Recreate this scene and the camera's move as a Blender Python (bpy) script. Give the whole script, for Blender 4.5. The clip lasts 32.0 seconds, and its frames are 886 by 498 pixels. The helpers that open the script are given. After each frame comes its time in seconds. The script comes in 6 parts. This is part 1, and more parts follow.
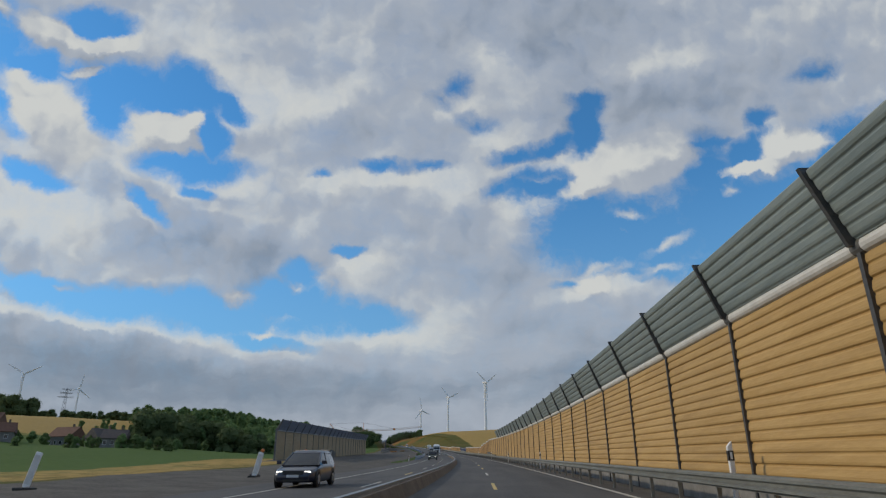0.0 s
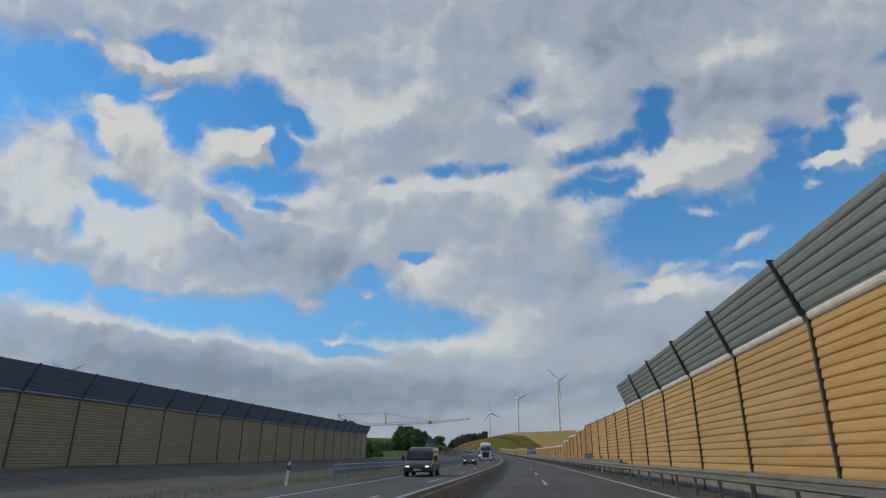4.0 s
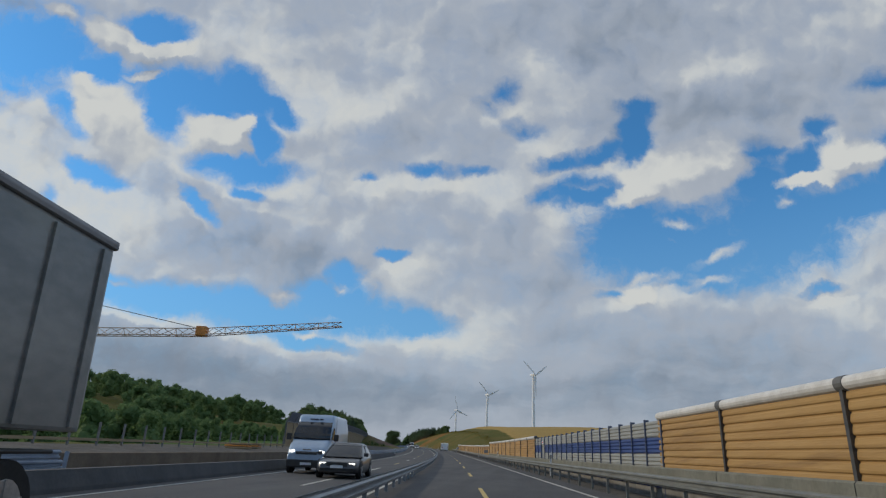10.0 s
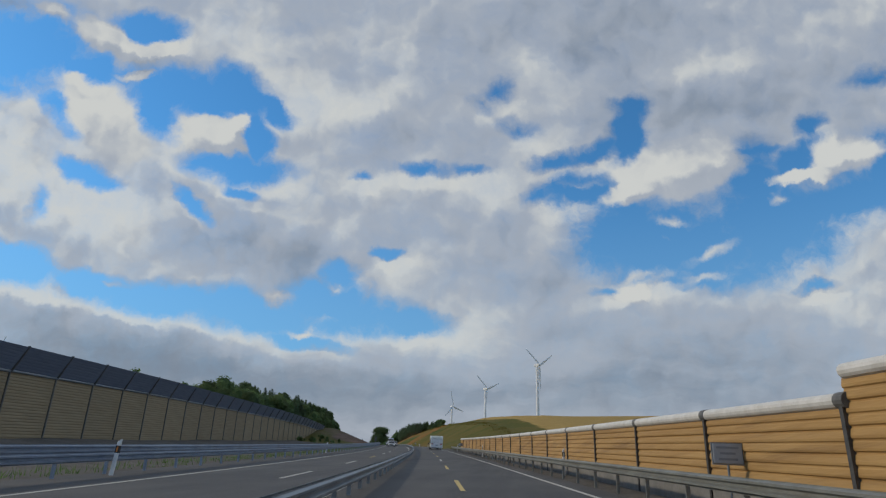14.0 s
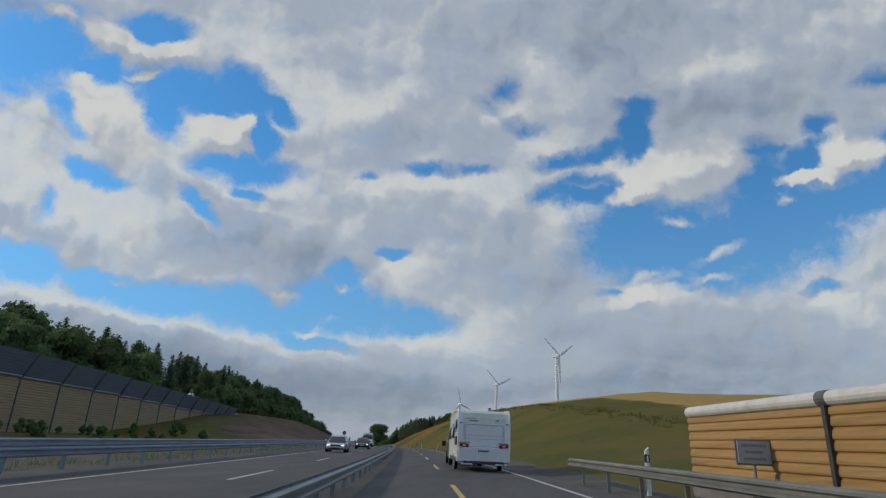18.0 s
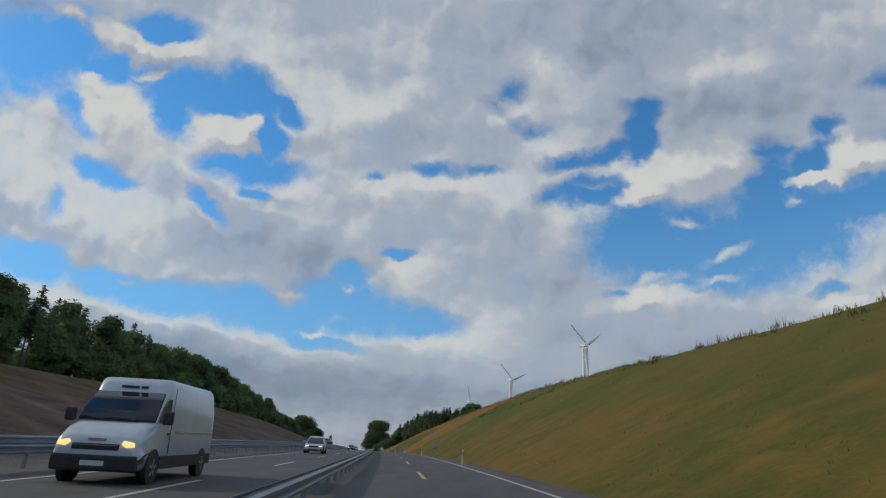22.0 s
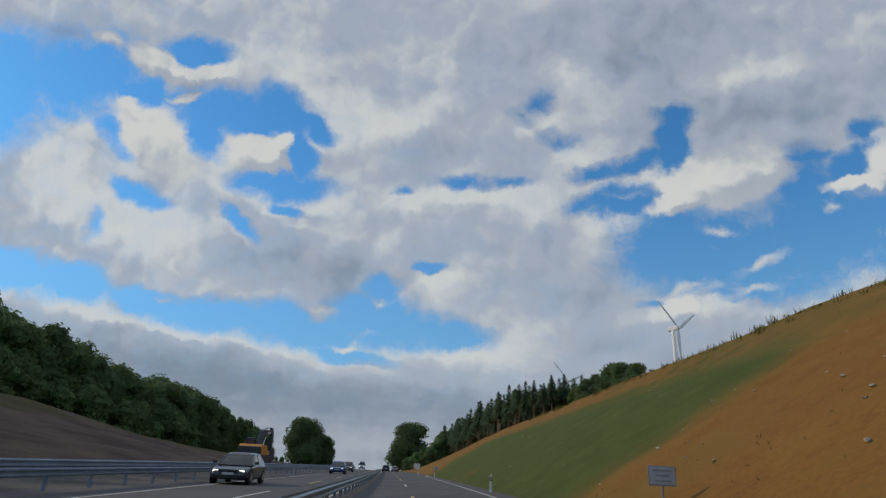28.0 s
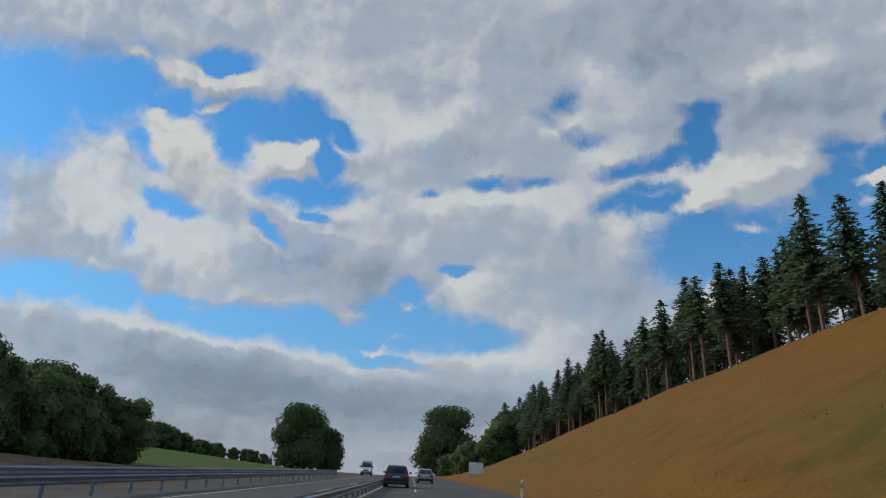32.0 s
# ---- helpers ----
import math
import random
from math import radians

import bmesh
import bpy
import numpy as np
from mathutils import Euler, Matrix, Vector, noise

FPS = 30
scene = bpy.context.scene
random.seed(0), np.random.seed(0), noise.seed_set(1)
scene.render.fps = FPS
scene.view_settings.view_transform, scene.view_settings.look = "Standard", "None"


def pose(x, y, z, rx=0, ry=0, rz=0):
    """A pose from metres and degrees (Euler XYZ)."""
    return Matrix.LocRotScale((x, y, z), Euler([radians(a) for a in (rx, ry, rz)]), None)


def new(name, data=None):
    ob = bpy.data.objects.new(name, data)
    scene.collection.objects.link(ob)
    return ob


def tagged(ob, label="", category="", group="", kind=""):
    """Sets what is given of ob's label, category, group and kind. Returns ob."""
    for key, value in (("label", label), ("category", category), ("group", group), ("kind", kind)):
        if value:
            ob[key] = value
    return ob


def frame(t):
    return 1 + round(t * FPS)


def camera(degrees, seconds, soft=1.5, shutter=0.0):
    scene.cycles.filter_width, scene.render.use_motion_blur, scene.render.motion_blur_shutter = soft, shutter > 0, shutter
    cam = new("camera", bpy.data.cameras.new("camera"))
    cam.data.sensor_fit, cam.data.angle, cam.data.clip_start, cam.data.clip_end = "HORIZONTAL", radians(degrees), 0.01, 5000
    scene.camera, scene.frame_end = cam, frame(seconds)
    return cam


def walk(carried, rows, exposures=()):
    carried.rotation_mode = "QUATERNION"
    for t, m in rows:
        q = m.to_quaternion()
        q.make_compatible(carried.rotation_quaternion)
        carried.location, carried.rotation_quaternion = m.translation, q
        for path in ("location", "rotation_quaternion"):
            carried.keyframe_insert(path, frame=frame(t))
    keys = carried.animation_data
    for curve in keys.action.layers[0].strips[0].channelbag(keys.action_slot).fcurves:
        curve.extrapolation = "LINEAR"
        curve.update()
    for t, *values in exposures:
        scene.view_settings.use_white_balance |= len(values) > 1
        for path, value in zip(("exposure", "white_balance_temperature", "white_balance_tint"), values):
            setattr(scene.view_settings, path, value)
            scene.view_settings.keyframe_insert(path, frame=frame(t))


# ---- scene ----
import functools

cam = camera(68.7, 32.0, soft=1.25)
walk(cam, [
    (0, pose(0.00, 0.00, 0.00, 110.72, 0.34, 3.55)),
    (0.5, pose(-0.03, 12.62, 0.66, 110.77, 0.41, 4.36)),
    (1, pose(-0.12, 25.26, 1.33, 110.85, 0.39, 5.48)),
    (1.5, pose(-0.28, 37.94, 2.01, 110.93, 0.27, 6.95)),
    (2, pose(-0.49, 50.66, 2.70, 111.02, 0.17, 8.25)),
    (2.5, pose(-0.77, 63.40, 3.40, 111.05, 0.14, 9.09)),
    (3, pose(-1.11, 76.17, 4.11, 111.04, 0.08, 9.53)),
    (3.5, pose(-1.51, 88.98, 4.83, 111.06, -0.05, 9.72)),
    (4.5, pose(-2.52, 114.68, 6.29, 111.17, -0.62, 9.20)),
    (5.5, pose(-3.77, 140.50, 7.80, 111.29, -1.32, 8.17)),
    (6, pose(-4.49, 153.46, 8.57, 111.32, -1.60, 7.94)),
    (6.5, pose(-5.28, 166.44, 9.34, 111.33, -1.80, 7.79)),
    (7, pose(-6.13, 179.45, 10.13, 111.34, -1.88, 7.67)),
    (7.5, pose(-7.05, 192.49, 10.92, 111.33, -1.86, 7.56)),
    (8, pose(-8.03, 205.55, 11.73, 111.31, -1.85, 7.42)),
    (8.5, pose(-9.07, 218.64, 12.55, 111.27, -1.95, 7.27)),
    (9, pose(-10.16, 231.76, 13.37, 111.24, -2.12, 7.12)),
    (9.5, pose(-11.31, 244.90, 14.21, 111.20, -2.28, 6.90)),
    (10, pose(-12.51, 258.06, 15.06, 111.14, -2.36, 6.63)),
    (10.5, pose(-13.77, 271.26, 15.92, 111.09, -2.32, 6.41)),
    (11, pose(-15.08, 284.48, 16.79, 111.07, -2.21, 6.30)),
    (11.5, pose(-16.45, 297.72, 17.68, 111.06, -2.15, 6.24)),
    (12, pose(-17.87, 310.99, 18.58, 111.04, -2.11, 6.19)),
    (12.5, pose(-19.35, 324.29, 19.49, 111.01, -2.02, 6.19)),
    (13, pose(-20.87, 337.62, 20.42, 111.01, -1.92, 6.24)),
    (13.5, pose(-22.45, 350.98, 21.36, 111.04, -1.91, 6.29)),
    (14, pose(-24.08, 364.36, 22.32, 111.04, -1.93, 6.30)),
    (14.5, pose(-25.76, 377.78, 23.29, 111.00, -1.89, 6.29)),
    (15.5, pose(-29.29, 404.71, 25.29, 110.94, -1.81, 6.40)),
    (16.5, pose(-33.07, 431.76, 27.33, 110.94, -1.85, 6.57)),
    (17, pose(-35.06, 445.32, 28.37, 110.96, -1.92, 6.62)),
    (17.5, pose(-37.13, 458.90, 29.41, 111.01, -2.05, 6.68)),
    (18, pose(-39.26, 472.52, 30.47, 111.03, -2.15, 6.75)),
    (18.5, pose(-41.47, 486.16, 31.53, 111.01, -2.20, 6.86)),
    (19, pose(-43.74, 499.82, 32.61, 110.96, -2.17, 6.99)),
    (19.5, pose(-46.09, 513.51, 33.68, 110.88, -2.17, 7.11)),
    (20, pose(-48.52, 527.23, 34.76, 110.85, -2.36, 7.07)),
    (20.5, pose(-51.01, 540.97, 35.82, 110.88, -2.69, 6.91)),
    (21, pose(-53.58, 554.73, 36.88, 110.92, -2.87, 6.83)),
    (21.5, pose(-56.22, 568.52, 37.94, 110.95, -2.77, 6.94)),
    (22, pose(-58.94, 582.33, 39.00, 111.05, -2.56, 7.17)),
    (22.5, pose(-61.73, 596.16, 40.05, 111.21, -2.37, 7.44)),
    (23, pose(-64.59, 610.02, 41.08, 111.39, -2.29, 7.73)),
    (23.5, pose(-67.51, 623.90, 42.11, 111.58, -2.39, 8.05)),
    (24, pose(-70.50, 637.81, 43.11, 111.73, -2.61, 8.37)),
    (24.5, pose(-73.55, 651.71, 44.10, 111.80, -2.79, 8.58)),
    (25, pose(-76.65, 665.59, 45.06, 111.84, -2.90, 8.72)),
    (25.5, pose(-79.80, 679.44, 46.01, 111.90, -2.98, 8.85)),
    (26.5, pose(-86.26, 707.06, 47.85, 111.99, -2.96, 9.24)),
    (27.5, pose(-92.83, 734.59, 49.63, 112.06, -2.73, 9.75)),
    (28, pose(-96.16, 748.32, 50.50, 112.09, -2.59, 10.01)),
    (28.5, pose(-99.51, 762.03, 51.36, 112.13, -2.48, 10.27)),
    (29, pose(-102.89, 775.72, 52.20, 112.20, -2.40, 10.52)),
    (29.5, pose(-106.29, 789.39, 53.03, 112.26, -2.34, 10.78)),
    (30, pose(-109.72, 803.03, 53.86, 112.30, -2.31, 11.11)),
    (30.5, pose(-113.17, 816.65, 54.67, 112.27, -2.27, 11.50)),
    (31, pose(-116.65, 830.26, 55.48, 112.20, -2.23, 11.90)),
    (31.5, pose(-120.16, 843.84, 56.28, 112.18, -2.26, 12.28)),
    (32, pose(-123.69, 857.39, 57.08, 112.21, -2.36, 12.63)),
])

# ---- sky, sun ----
SUN_DIR = Vector((-0.86, 0.08, 0.46)).normalized()      # towards the sun: left of the road
sun = new("sun", bpy.data.lights.new("sun", "SUN"))
sun.data.energy, sun.data.angle, sun.data.color = 1.7, radians(3.0), (1.0, 0.86, 0.66)
sun.matrix_world = SUN_DIR.to_track_quat("Z", "Y").to_matrix().to_4x4()

world = bpy.data.worlds.new("sky")
scene.world = world
world.use_nodes = True


class Net:
    """A short way to write node trees."""

    def __init__(self, tree):
        self.t = tree
        tree.nodes.clear()

    def n(self, kind, ins=(), **props):
        nd = self.t.nodes.new(kind)
        for k, v in props.items():
            setattr(nd, k, v)
        for k, v in (ins.items() if isinstance(ins, dict) else enumerate(ins)):
            if v is None:
                continue
            if isinstance(v, bpy.types.NodeSocket):
                self.t.links.new(v, nd.inputs[k])
            else:
                nd.inputs[k].default_value = v
        return nd

    def m(self, op, a, b=None, c=None, clamp=False):
        return self.n("ShaderNodeMath", (a, b, c), operation=op, use_clamp=clamp).outputs[0]

    def v(self, op, a, b=None):
        nd = self.n("ShaderNodeVectorMath", (a, b), operation=op)
        return nd.outputs["Value"] if op in ("DOT_PRODUCT", "LENGTH") else nd.outputs[0]

    def step(self, x, lo, hi):
        return self.n("ShaderNodeMapRange", {0: x, 1: lo, 2: hi, 3: 0.0, 4: 1.0}, interpolation_type="SMOOTHSTEP").outputs[0]

    def noise(self, vec, scale, detail=3.0, rough=0.55, out=0):
        return self.n("ShaderNodeTexNoise", {"Vector": vec, "Scale": scale, "Detail": detail, "Roughness": rough}).outputs[out]

    def mix(self, f, a, b):
        nd = self.t.nodes.new("ShaderNodeMix")
        nd.data_type = "RGBA"
        for i, v in ((0, f), (6, a), (7, b)):
            if isinstance(v, bpy.types.NodeSocket):
                self.t.links.new(v, nd.inputs[i])
            else:
                nd.inputs[i].default_value = v if i == 0 else (*v[:3], 1.0)
        return nd.outputs[2]


def build_sky():
    k = Net(world.node_tree)
    view = pose(0, 0, 0, 90 + 20.96, -1.92, 6.62).to_3x3()
    ray = k.n("ShaderNodeTexCoord").outputs["Generated"]
    along = k.v("DOT_PRODUCT", ray, tuple(-view.col[2]))
    side = k.v("DOT_PRODUCT", ray, tuple(view.col[0]))
    over = k.v("DOT_PRODUCT", ray, tuple(view.col[1]))
    safe = k.m("MAXIMUM", along, 0.12)
    # u to the right, v downwards, on a plane that touches the sky ahead
    u = k.m("ADD", k.m("MULTIPLY", k.m("DIVIDE", side, safe), 1.147), 0.784)
    v = k.m("SUBTRACT", 0.441, k.m("MULTIPLY", k.m("DIVIDE", over, safe), 1.147))
    flat = k.n("ShaderNodeCombineXYZ", (u, v, 0.0)).outputs[0]

    def centred(vec, scale, detail, rough):
        return k.v("SUBTRACT", k.noise(vec, scale, detail, rough, 1), (0.5, 0.5, 0.5))

    # billows: the outlines wander at three scales
    wander = k.v("ADD", k.v("MULTIPLY", centred(flat, 7.0, 2.0, 0.5), (0.050, 0.040, 0.0)), k.v("MULTIPLY", centred(flat, 22.0, 5.0, 0.58), (0.050, 0.042, 0.0)))
    warped = k.v("ADD", flat, wander)

    def blob(vec, x, y, rx, ry, turn=0.0, gain=1.0):
        at_ = k.n("ShaderNodeMapping", {"Vector": vec, "Location": (x, y, 0), "Rotation": (0, 0, radians(turn)), "Scale": (rx * 1.62, ry * 1.62, 1)}, vector_type="TEXTURE").outputs[0]
        g = k.n("ShaderNodeTexGradient", {"Vector": at_}, gradient_type="SPHERICAL").outputs["Fac"]
        return k.m("MULTIPLY", g, gain) if gain != 1.0 else g

    def total(parts):
        acc = parts[0]
        for p_ in parts[1:]:
            acc = k.m("ADD", acc, p_)
        return acc

    def union(parts):
        acc = parts[0]
        for p_ in parts[1:]:
            acc = k.m("SMOOTH_MAX", acc, p_, 0.12)
        return acc

    def openings(w):
        """How open the cover is: blue gaps less the small clouds that float in them."""
        b = functools.partial(blob, w)
        gaps = union([
            # the broken field high on the left
            b(0.050, 0.085, 0.125, 0.070, 5), b(-0.12, 0.10, 0.12, 0.10), b(0.165, 0.122, 0.10, 0.024, 14, 0.9), b(0.268, 0.055, 0.052, 0.032, 10),
            b(0.345, 0.165, 0.125, 0.038, 4), b(0.290, 0.195, 0.048, 0.040, 50), b(0.43, 0.165, 0.060, 0.040, 20), b(0.485, 0.185, 0.045, 0.020, 35, 0.9),
            b(0.462, 0.245, 0.026, 0.050, -10), b(0.430, 0.293, 0.088, 0.026, 4), b(0.165, 0.312, 0.052, 0.019, 22), b(0.105, 0.195, 0.018, 0.055, -28, 0.6),
            b(0.345, 0.362, 0.040, 0.013, 42), b(0.432, 0.335, 0.030, 0.012, 20, 0.8), b(0.02, 0.150, 0.05, 0.02, 10, 0.6), b(0.075, 0.365, 0.018, 0.03, 0, 0.6),
            # small holes in the high sheet
            b(0.765, 0.302, 0.060, 0.013, 3, 0.62), b(0.838, 0.302, 0.030, 0.010, 10, 0.5), b(0.888, 0.166, 0.030, 0.019, -15, 0.6), b(0.855, 0.185, 0.030, 0.018, 20, 0.48), b(0.922, 0.230, 0.040, 0.020, 15, 0.46), b(0.640, 0.315, 0.020, 0.008, 0, 0.5),
            b(1.118, 0.235, 0.034, 0.050, 18), b(1.120, 0.192, 0.038, 0.022, -10, 0.8), b(1.062, 0.266, 0.062, 0.014, -14, 0.85), b(0.985, 0.288, 0.042, 0.013, -12, 0.8), b(1.030, 0.330, 0.060, 0.026, -10), b(0.965, 0.352, 0.030, 0.014, -20, 0.7),
            # the wide blue field on the right
            b(1.110, 0.425, 0.085, 0.070, 20), b(1.215, 0.430, 0.170, 0.062, -4), b(1.370, 0.405, 0.160, 0.080, -14), b(1.490, 0.352, 0.120, 0.038, -14), b(1.345, 0.315, 0.045, 0.060, -10), b(1.415, 0.280, 0.062, 0.024, -30), b(1.450, 0.218, 0.028, 0.018, -20, 0.8),
            b(1.335, 0.263, 0.055, 0.012, -6, 0.7), b(1.65, 0.290, 0.15, 0.07, -12), b(1.22, 0.492, 0.100, 0.016, 4, 0.7), b(1.455, 0.500, 0.035, 0.009, -14, 0.8), b(1.085, 0.512, 0.035, 0.010, -10, 0.7), b(1.56, 0.130, 0.05, 0.02, -15, 0.5),
            # the long band over the low bank
            b(-0.10, 0.445, 0.13, 0.038, 10), b(0.035, 0.465, 0.085, 0.028, 14), b(0.165, 0.505, 0.10, 0.022, 16), b(0.300, 0.535, 0.130, 0.028, 7), b(0.460, 0.553, 0.130, 0.036, 6), b(0.605, 0.548, 0.110, 0.042, 6), b(0.612, 0.492, 0.030, 0.030),
            b(0.725, 0.562, 0.072, 0.022, 10), b(0.690, 0.442, 0.026, 0.010, -10, 0.85), b(0.535, 0.603, 0.085, 0.014, 8, 0.75), b(-0.3, 0.30, 0.10, 0.12, 20), b(1.95, 0.40, 0.25, 0.10, -10),
        ])
        isles = union([
            b(0.190, 0.200, 0.085, 0.045, 48, 0.7), b(0.140, 0.140, 0.035, 0.022, 20, 0.6),
            b(0.205, 0.072, 0.062, 0.020, 24), b(0.275, 0.092, 0.042, 0.014, -6), b(0.245, 0.135, 0.030, 0.007, 0, 0.8), b(0.385, 0.237, 0.048, 0.024, 14), b(0.425, 0.222, 0.016, 0.016), b(0.100, 0.022, 0.030, 0.012, 30, 0.7),
            b(1.205, 0.298, 0.092, 0.036, -10), b(1.120, 0.335, 0.040, 0.018, -8), b(1.272, 0.280, 0.042, 0.030, -10), b(1.420, 0.308, 0.052, 0.011, -10), b(1.505, 0.268, 0.065, 0.022, -4), b(1.270, 0.446, 0.040, 0.012, -20, 0.62),
            b(1.195, 0.394, 0.042, 0.009, 4, 0.5), b(1.190, 0.418, 0.022, 0.006, 0, 0.35), b(1.130, 0.484, 0.050, 0.008, -18, 0.4), b(1.245, 0.492, 0.050, 0.010, -8, 0.45), b(1.378, 0.352, 0.020, 0.012, 0, 0.5), b(1.035, 0.325, 0.030, 0.009, -12, 0.6),
            b(0.205, 0.510, 0.025, 0.007, 0, 0.45), b(0.500, 0.520, 0.030, 0.010, 10, 0.5), b(0.585, 0.560, 0.030, 0.010, 0, 0.4), b(0.548, 0.593, 0.024, 0.005, 14, 0.4), b(0.60, 0.512, 0.02, 0.012, 0, 0.4), b(1.125, 0.512, 0.030, 0.016, 0, 0.8),
        ])
        return k.m("SUBTRACT", gaps, k.m("MULTIPLY", isles, 1.15))

    rim = openings(warped)
    # a little towards the light, up and to the left
    rim_sun = openings(k.v("ADD", warped, (-0.014, -0.024, 0.0)))
    ragged = k.m("SUBTRACT", k.noise(warped, 13.0, 9.0, 0.66), 0.5)
    drift = k.n("ShaderNodeMapping", {"Vector": warped, "Rotation": (0, 0, radians(-20)), "Scale": (8.0, 20.0, 1)}).outputs[0]
    streak = k.m("SUBTRACT", k.noise(drift, 1.0, 7.0, 0.6), 0.5)
    ahead = k.step(along, 0.10, 0.45)
    # behind and beside the road the same kind of broken cover goes on
    around = k.m("MULTIPLY", k.step(k.noise(ray, 3.2, 5.0, 0.55), 0.42, 0.75), 0.9)
    raw = k.m("ADD", k.m("MULTIPLY", rim, ahead), k.m("MULTIPLY", around, k.m("SUBTRACT", 1.0, ahead)))
    near_rim = k.m("ADD", 0.32, k.m("MULTIPLY", k.step(raw, 0.0, 0.30), 0.68))
    edge = k.m("ADD", raw, k.m("MULTIPLY", k.m("ADD", k.m("MULTIPLY", ragged, 1.2), k.m("MULTIPLY", streak, 0.25)), near_rim))
    blue = k.step(edge, -0.12, 0.50)
    # billowing relief, lit from the upper left
    def heaps(vec):
        """Heaped forms: wide swells with rounded heads on them."""
        heads = k.n("ShaderNodeTexVoronoi", {"Vector": vec, "Scale": 11.0, "Detail": 2.0, "Roughness": 0.5, "Lacunarity": 2.2, "Smoothness": 0.7, "Randomness": 1.0}, feature="SMOOTH_F1", voronoi_dimensions="2D").outputs["Distance"]
        return k.m("SUBTRACT", k.m("ADD", k.noise(vec, 5.5, 3.0, 0.5), k.m("MULTIPLY", k.noise(vec, 18.0, 4.0, 0.55), 0.22)), k.m("MULTIPLY", heads, 0.20))

    here = heaps(warped)
    folds = k.m("MULTIPLY", k.m("SUBTRACT", here, heaps(k.v("ADD", warped, (-0.014, -0.024, 0.0)))), 1.5)
    folds = k.m("ADD", folds, k.m("MULTIPLY", k.m("SUBTRACT", here, 0.5), 0.25))
    folds = k.m("MULTIPLY", folds, k.m("SUBTRACT", 1.0, k.m("MULTIPLY", k.step(v, 0.50, 0.62), 0.55)))
    tops = k.m("MULTIPLY", k.m("SUBTRACT", rim_sun, rim), 1.0)
    tops = k.m("MULTIPLY", k.n("ShaderNodeClamp", (tops, -0.28, 0.30)).outputs[0], ahead)
    p = functools.partial(blob, warped)
    lit = total([
        p(0.185, 0.375, 0.12, 0.045, 10, 0.55), p(0.03, 0.285, 0.08, 0.06, 20, 0.5), p(0.205, 0.215, 0.08, 0.07, 40, 0.45), p(0.590, 0.190, 0.09, 0.06, 20, 0.35), p(0.680, 0.115, 0.05, 0.09, 0, 0.28), p(0.40, 0.07, 0.09, 0.05, 0, 0.3), p(0.52, 0.16, 0.08, 0.06, 20, 0.22),
        p(0.955, 0.120, 0.05, 0.035, 20, 0.4), p(0.985, 0.180, 0.06, 0.06, 0, 0.25), p(1.275, 0.118, 0.09, 0.022, -6, 0.4), p(1.18, 0.325, 0.10, 0.035, -10, 0.35), p(0.865, 0.345, 0.07, 0.028, 0, 0.35), p(0.695, 0.325, 0.12, 0.02, 0, 0.25),
        p(0.705, 0.470, 0.05, 0.02, 0, 0.5), p(0.78, 0.440, 0.06, 0.02, -10, 0.4), p(1.13, 0.520, 0.04, 0.022, 0, 0.3), p(0.245, 0.563, 0.05, 0.010, 8, 0.6), p(0.08, 0.520, 0.14, 0.012, 15, 0.5), p(0.37, 0.585, 0.10, 0.010, 8, 0.4), p(0.84, 0.575, 0.10, 0.045, -20, 0.3),
        p(0.66, 0.592, 0.12, 0.012, 0, 0.4), p(1.48, 0.440, 0.12, 0.035, -22, 0.35), p(1.33, 0.472, 0.06, 0.018, -12, 0.3), p(0.40, 0.315, 0.09, 0.02, 10, 0.35), p(0.25, 0.455, 0.10, 0.03, 12, 0.15), p(1.50, 0.27, 0.06, 0.02, 0, 0.2),
    ])
    dark = total([
        p(0.43, 0.435, 0.17, 0.040, 10, 0.42), p(0.545, 0.465, 0.08, 0.035, 0, 0.35), p(0.58, 0.070, 0.09, 0.06, 10, 0.14), p(1.06, 0.110, 0.15, 0.10, 0, 0.34), p(1.24, 0.195, 0.17, 0.045, -8, 0.42), p(1.10, 0.030, 0.20, 0.05, 0, 0.28),
        p(1.49, 0.150, 0.12, 0.07, -8, 0.32), p(0.71, 0.255, 0.12, 0.04, 0, 0.28), p(0.62, 0.125, 0.06, 0.03, 0, 0.15), p(0.91, 0.430, 0.10, 0.030, 0, 0.30), p(0.88, 0.490, 0.12, 0.035, 6, 0.40), p(1.00, 0.575, 0.10, 0.03, 0, 0.22), p(0.86, 0.09, 0.1, 0.06, 0, 0.2), p(1.215, 0.262, 0.05, 0.012, 0, 0.25),
        p(0.14, 0.600, 0.26, 0.055, 10, 0.55), p(0.42, 0.665, 0.30, 0.045, 6, 0.42), p(0.85, 0.690, 0.30, 0.04, 0, 0.40), p(1.25, 0.615, 0.25, 0.05, 0, 0.42), p(1.40, 0.690, 0.30, 0.05, 0, 0.42), p(0.4, 0.800, 1.3, 0.10, 0, 0.40), p(0.05, 0.70, 0.4, 0.06, 0, 0.35),
    ])
    tone = k.noise(warped, 3.5, 5.0, 0.58)
    layers = k.m("SUBTRACT", k.noise(k.v("MULTIPLY", warped, (5.0, 24.0, 1.0)), 1.0, 6.0, 0.6), 0.5)
    bank = k.step(v, 0.52, 0.64)
    shade = total([k.m("MULTIPLY", tone, 0.36), k.m("MULTIPLY", folds, 1.1), tops, k.m("MULTIPLY", k.m("SUBTRACT", lit, dark), 1.2), k.m("MULTIPLY", k.m("MULTIPLY", layers, bank), 0.8), k.m("MULTIPLY", ragged, 0.12)])
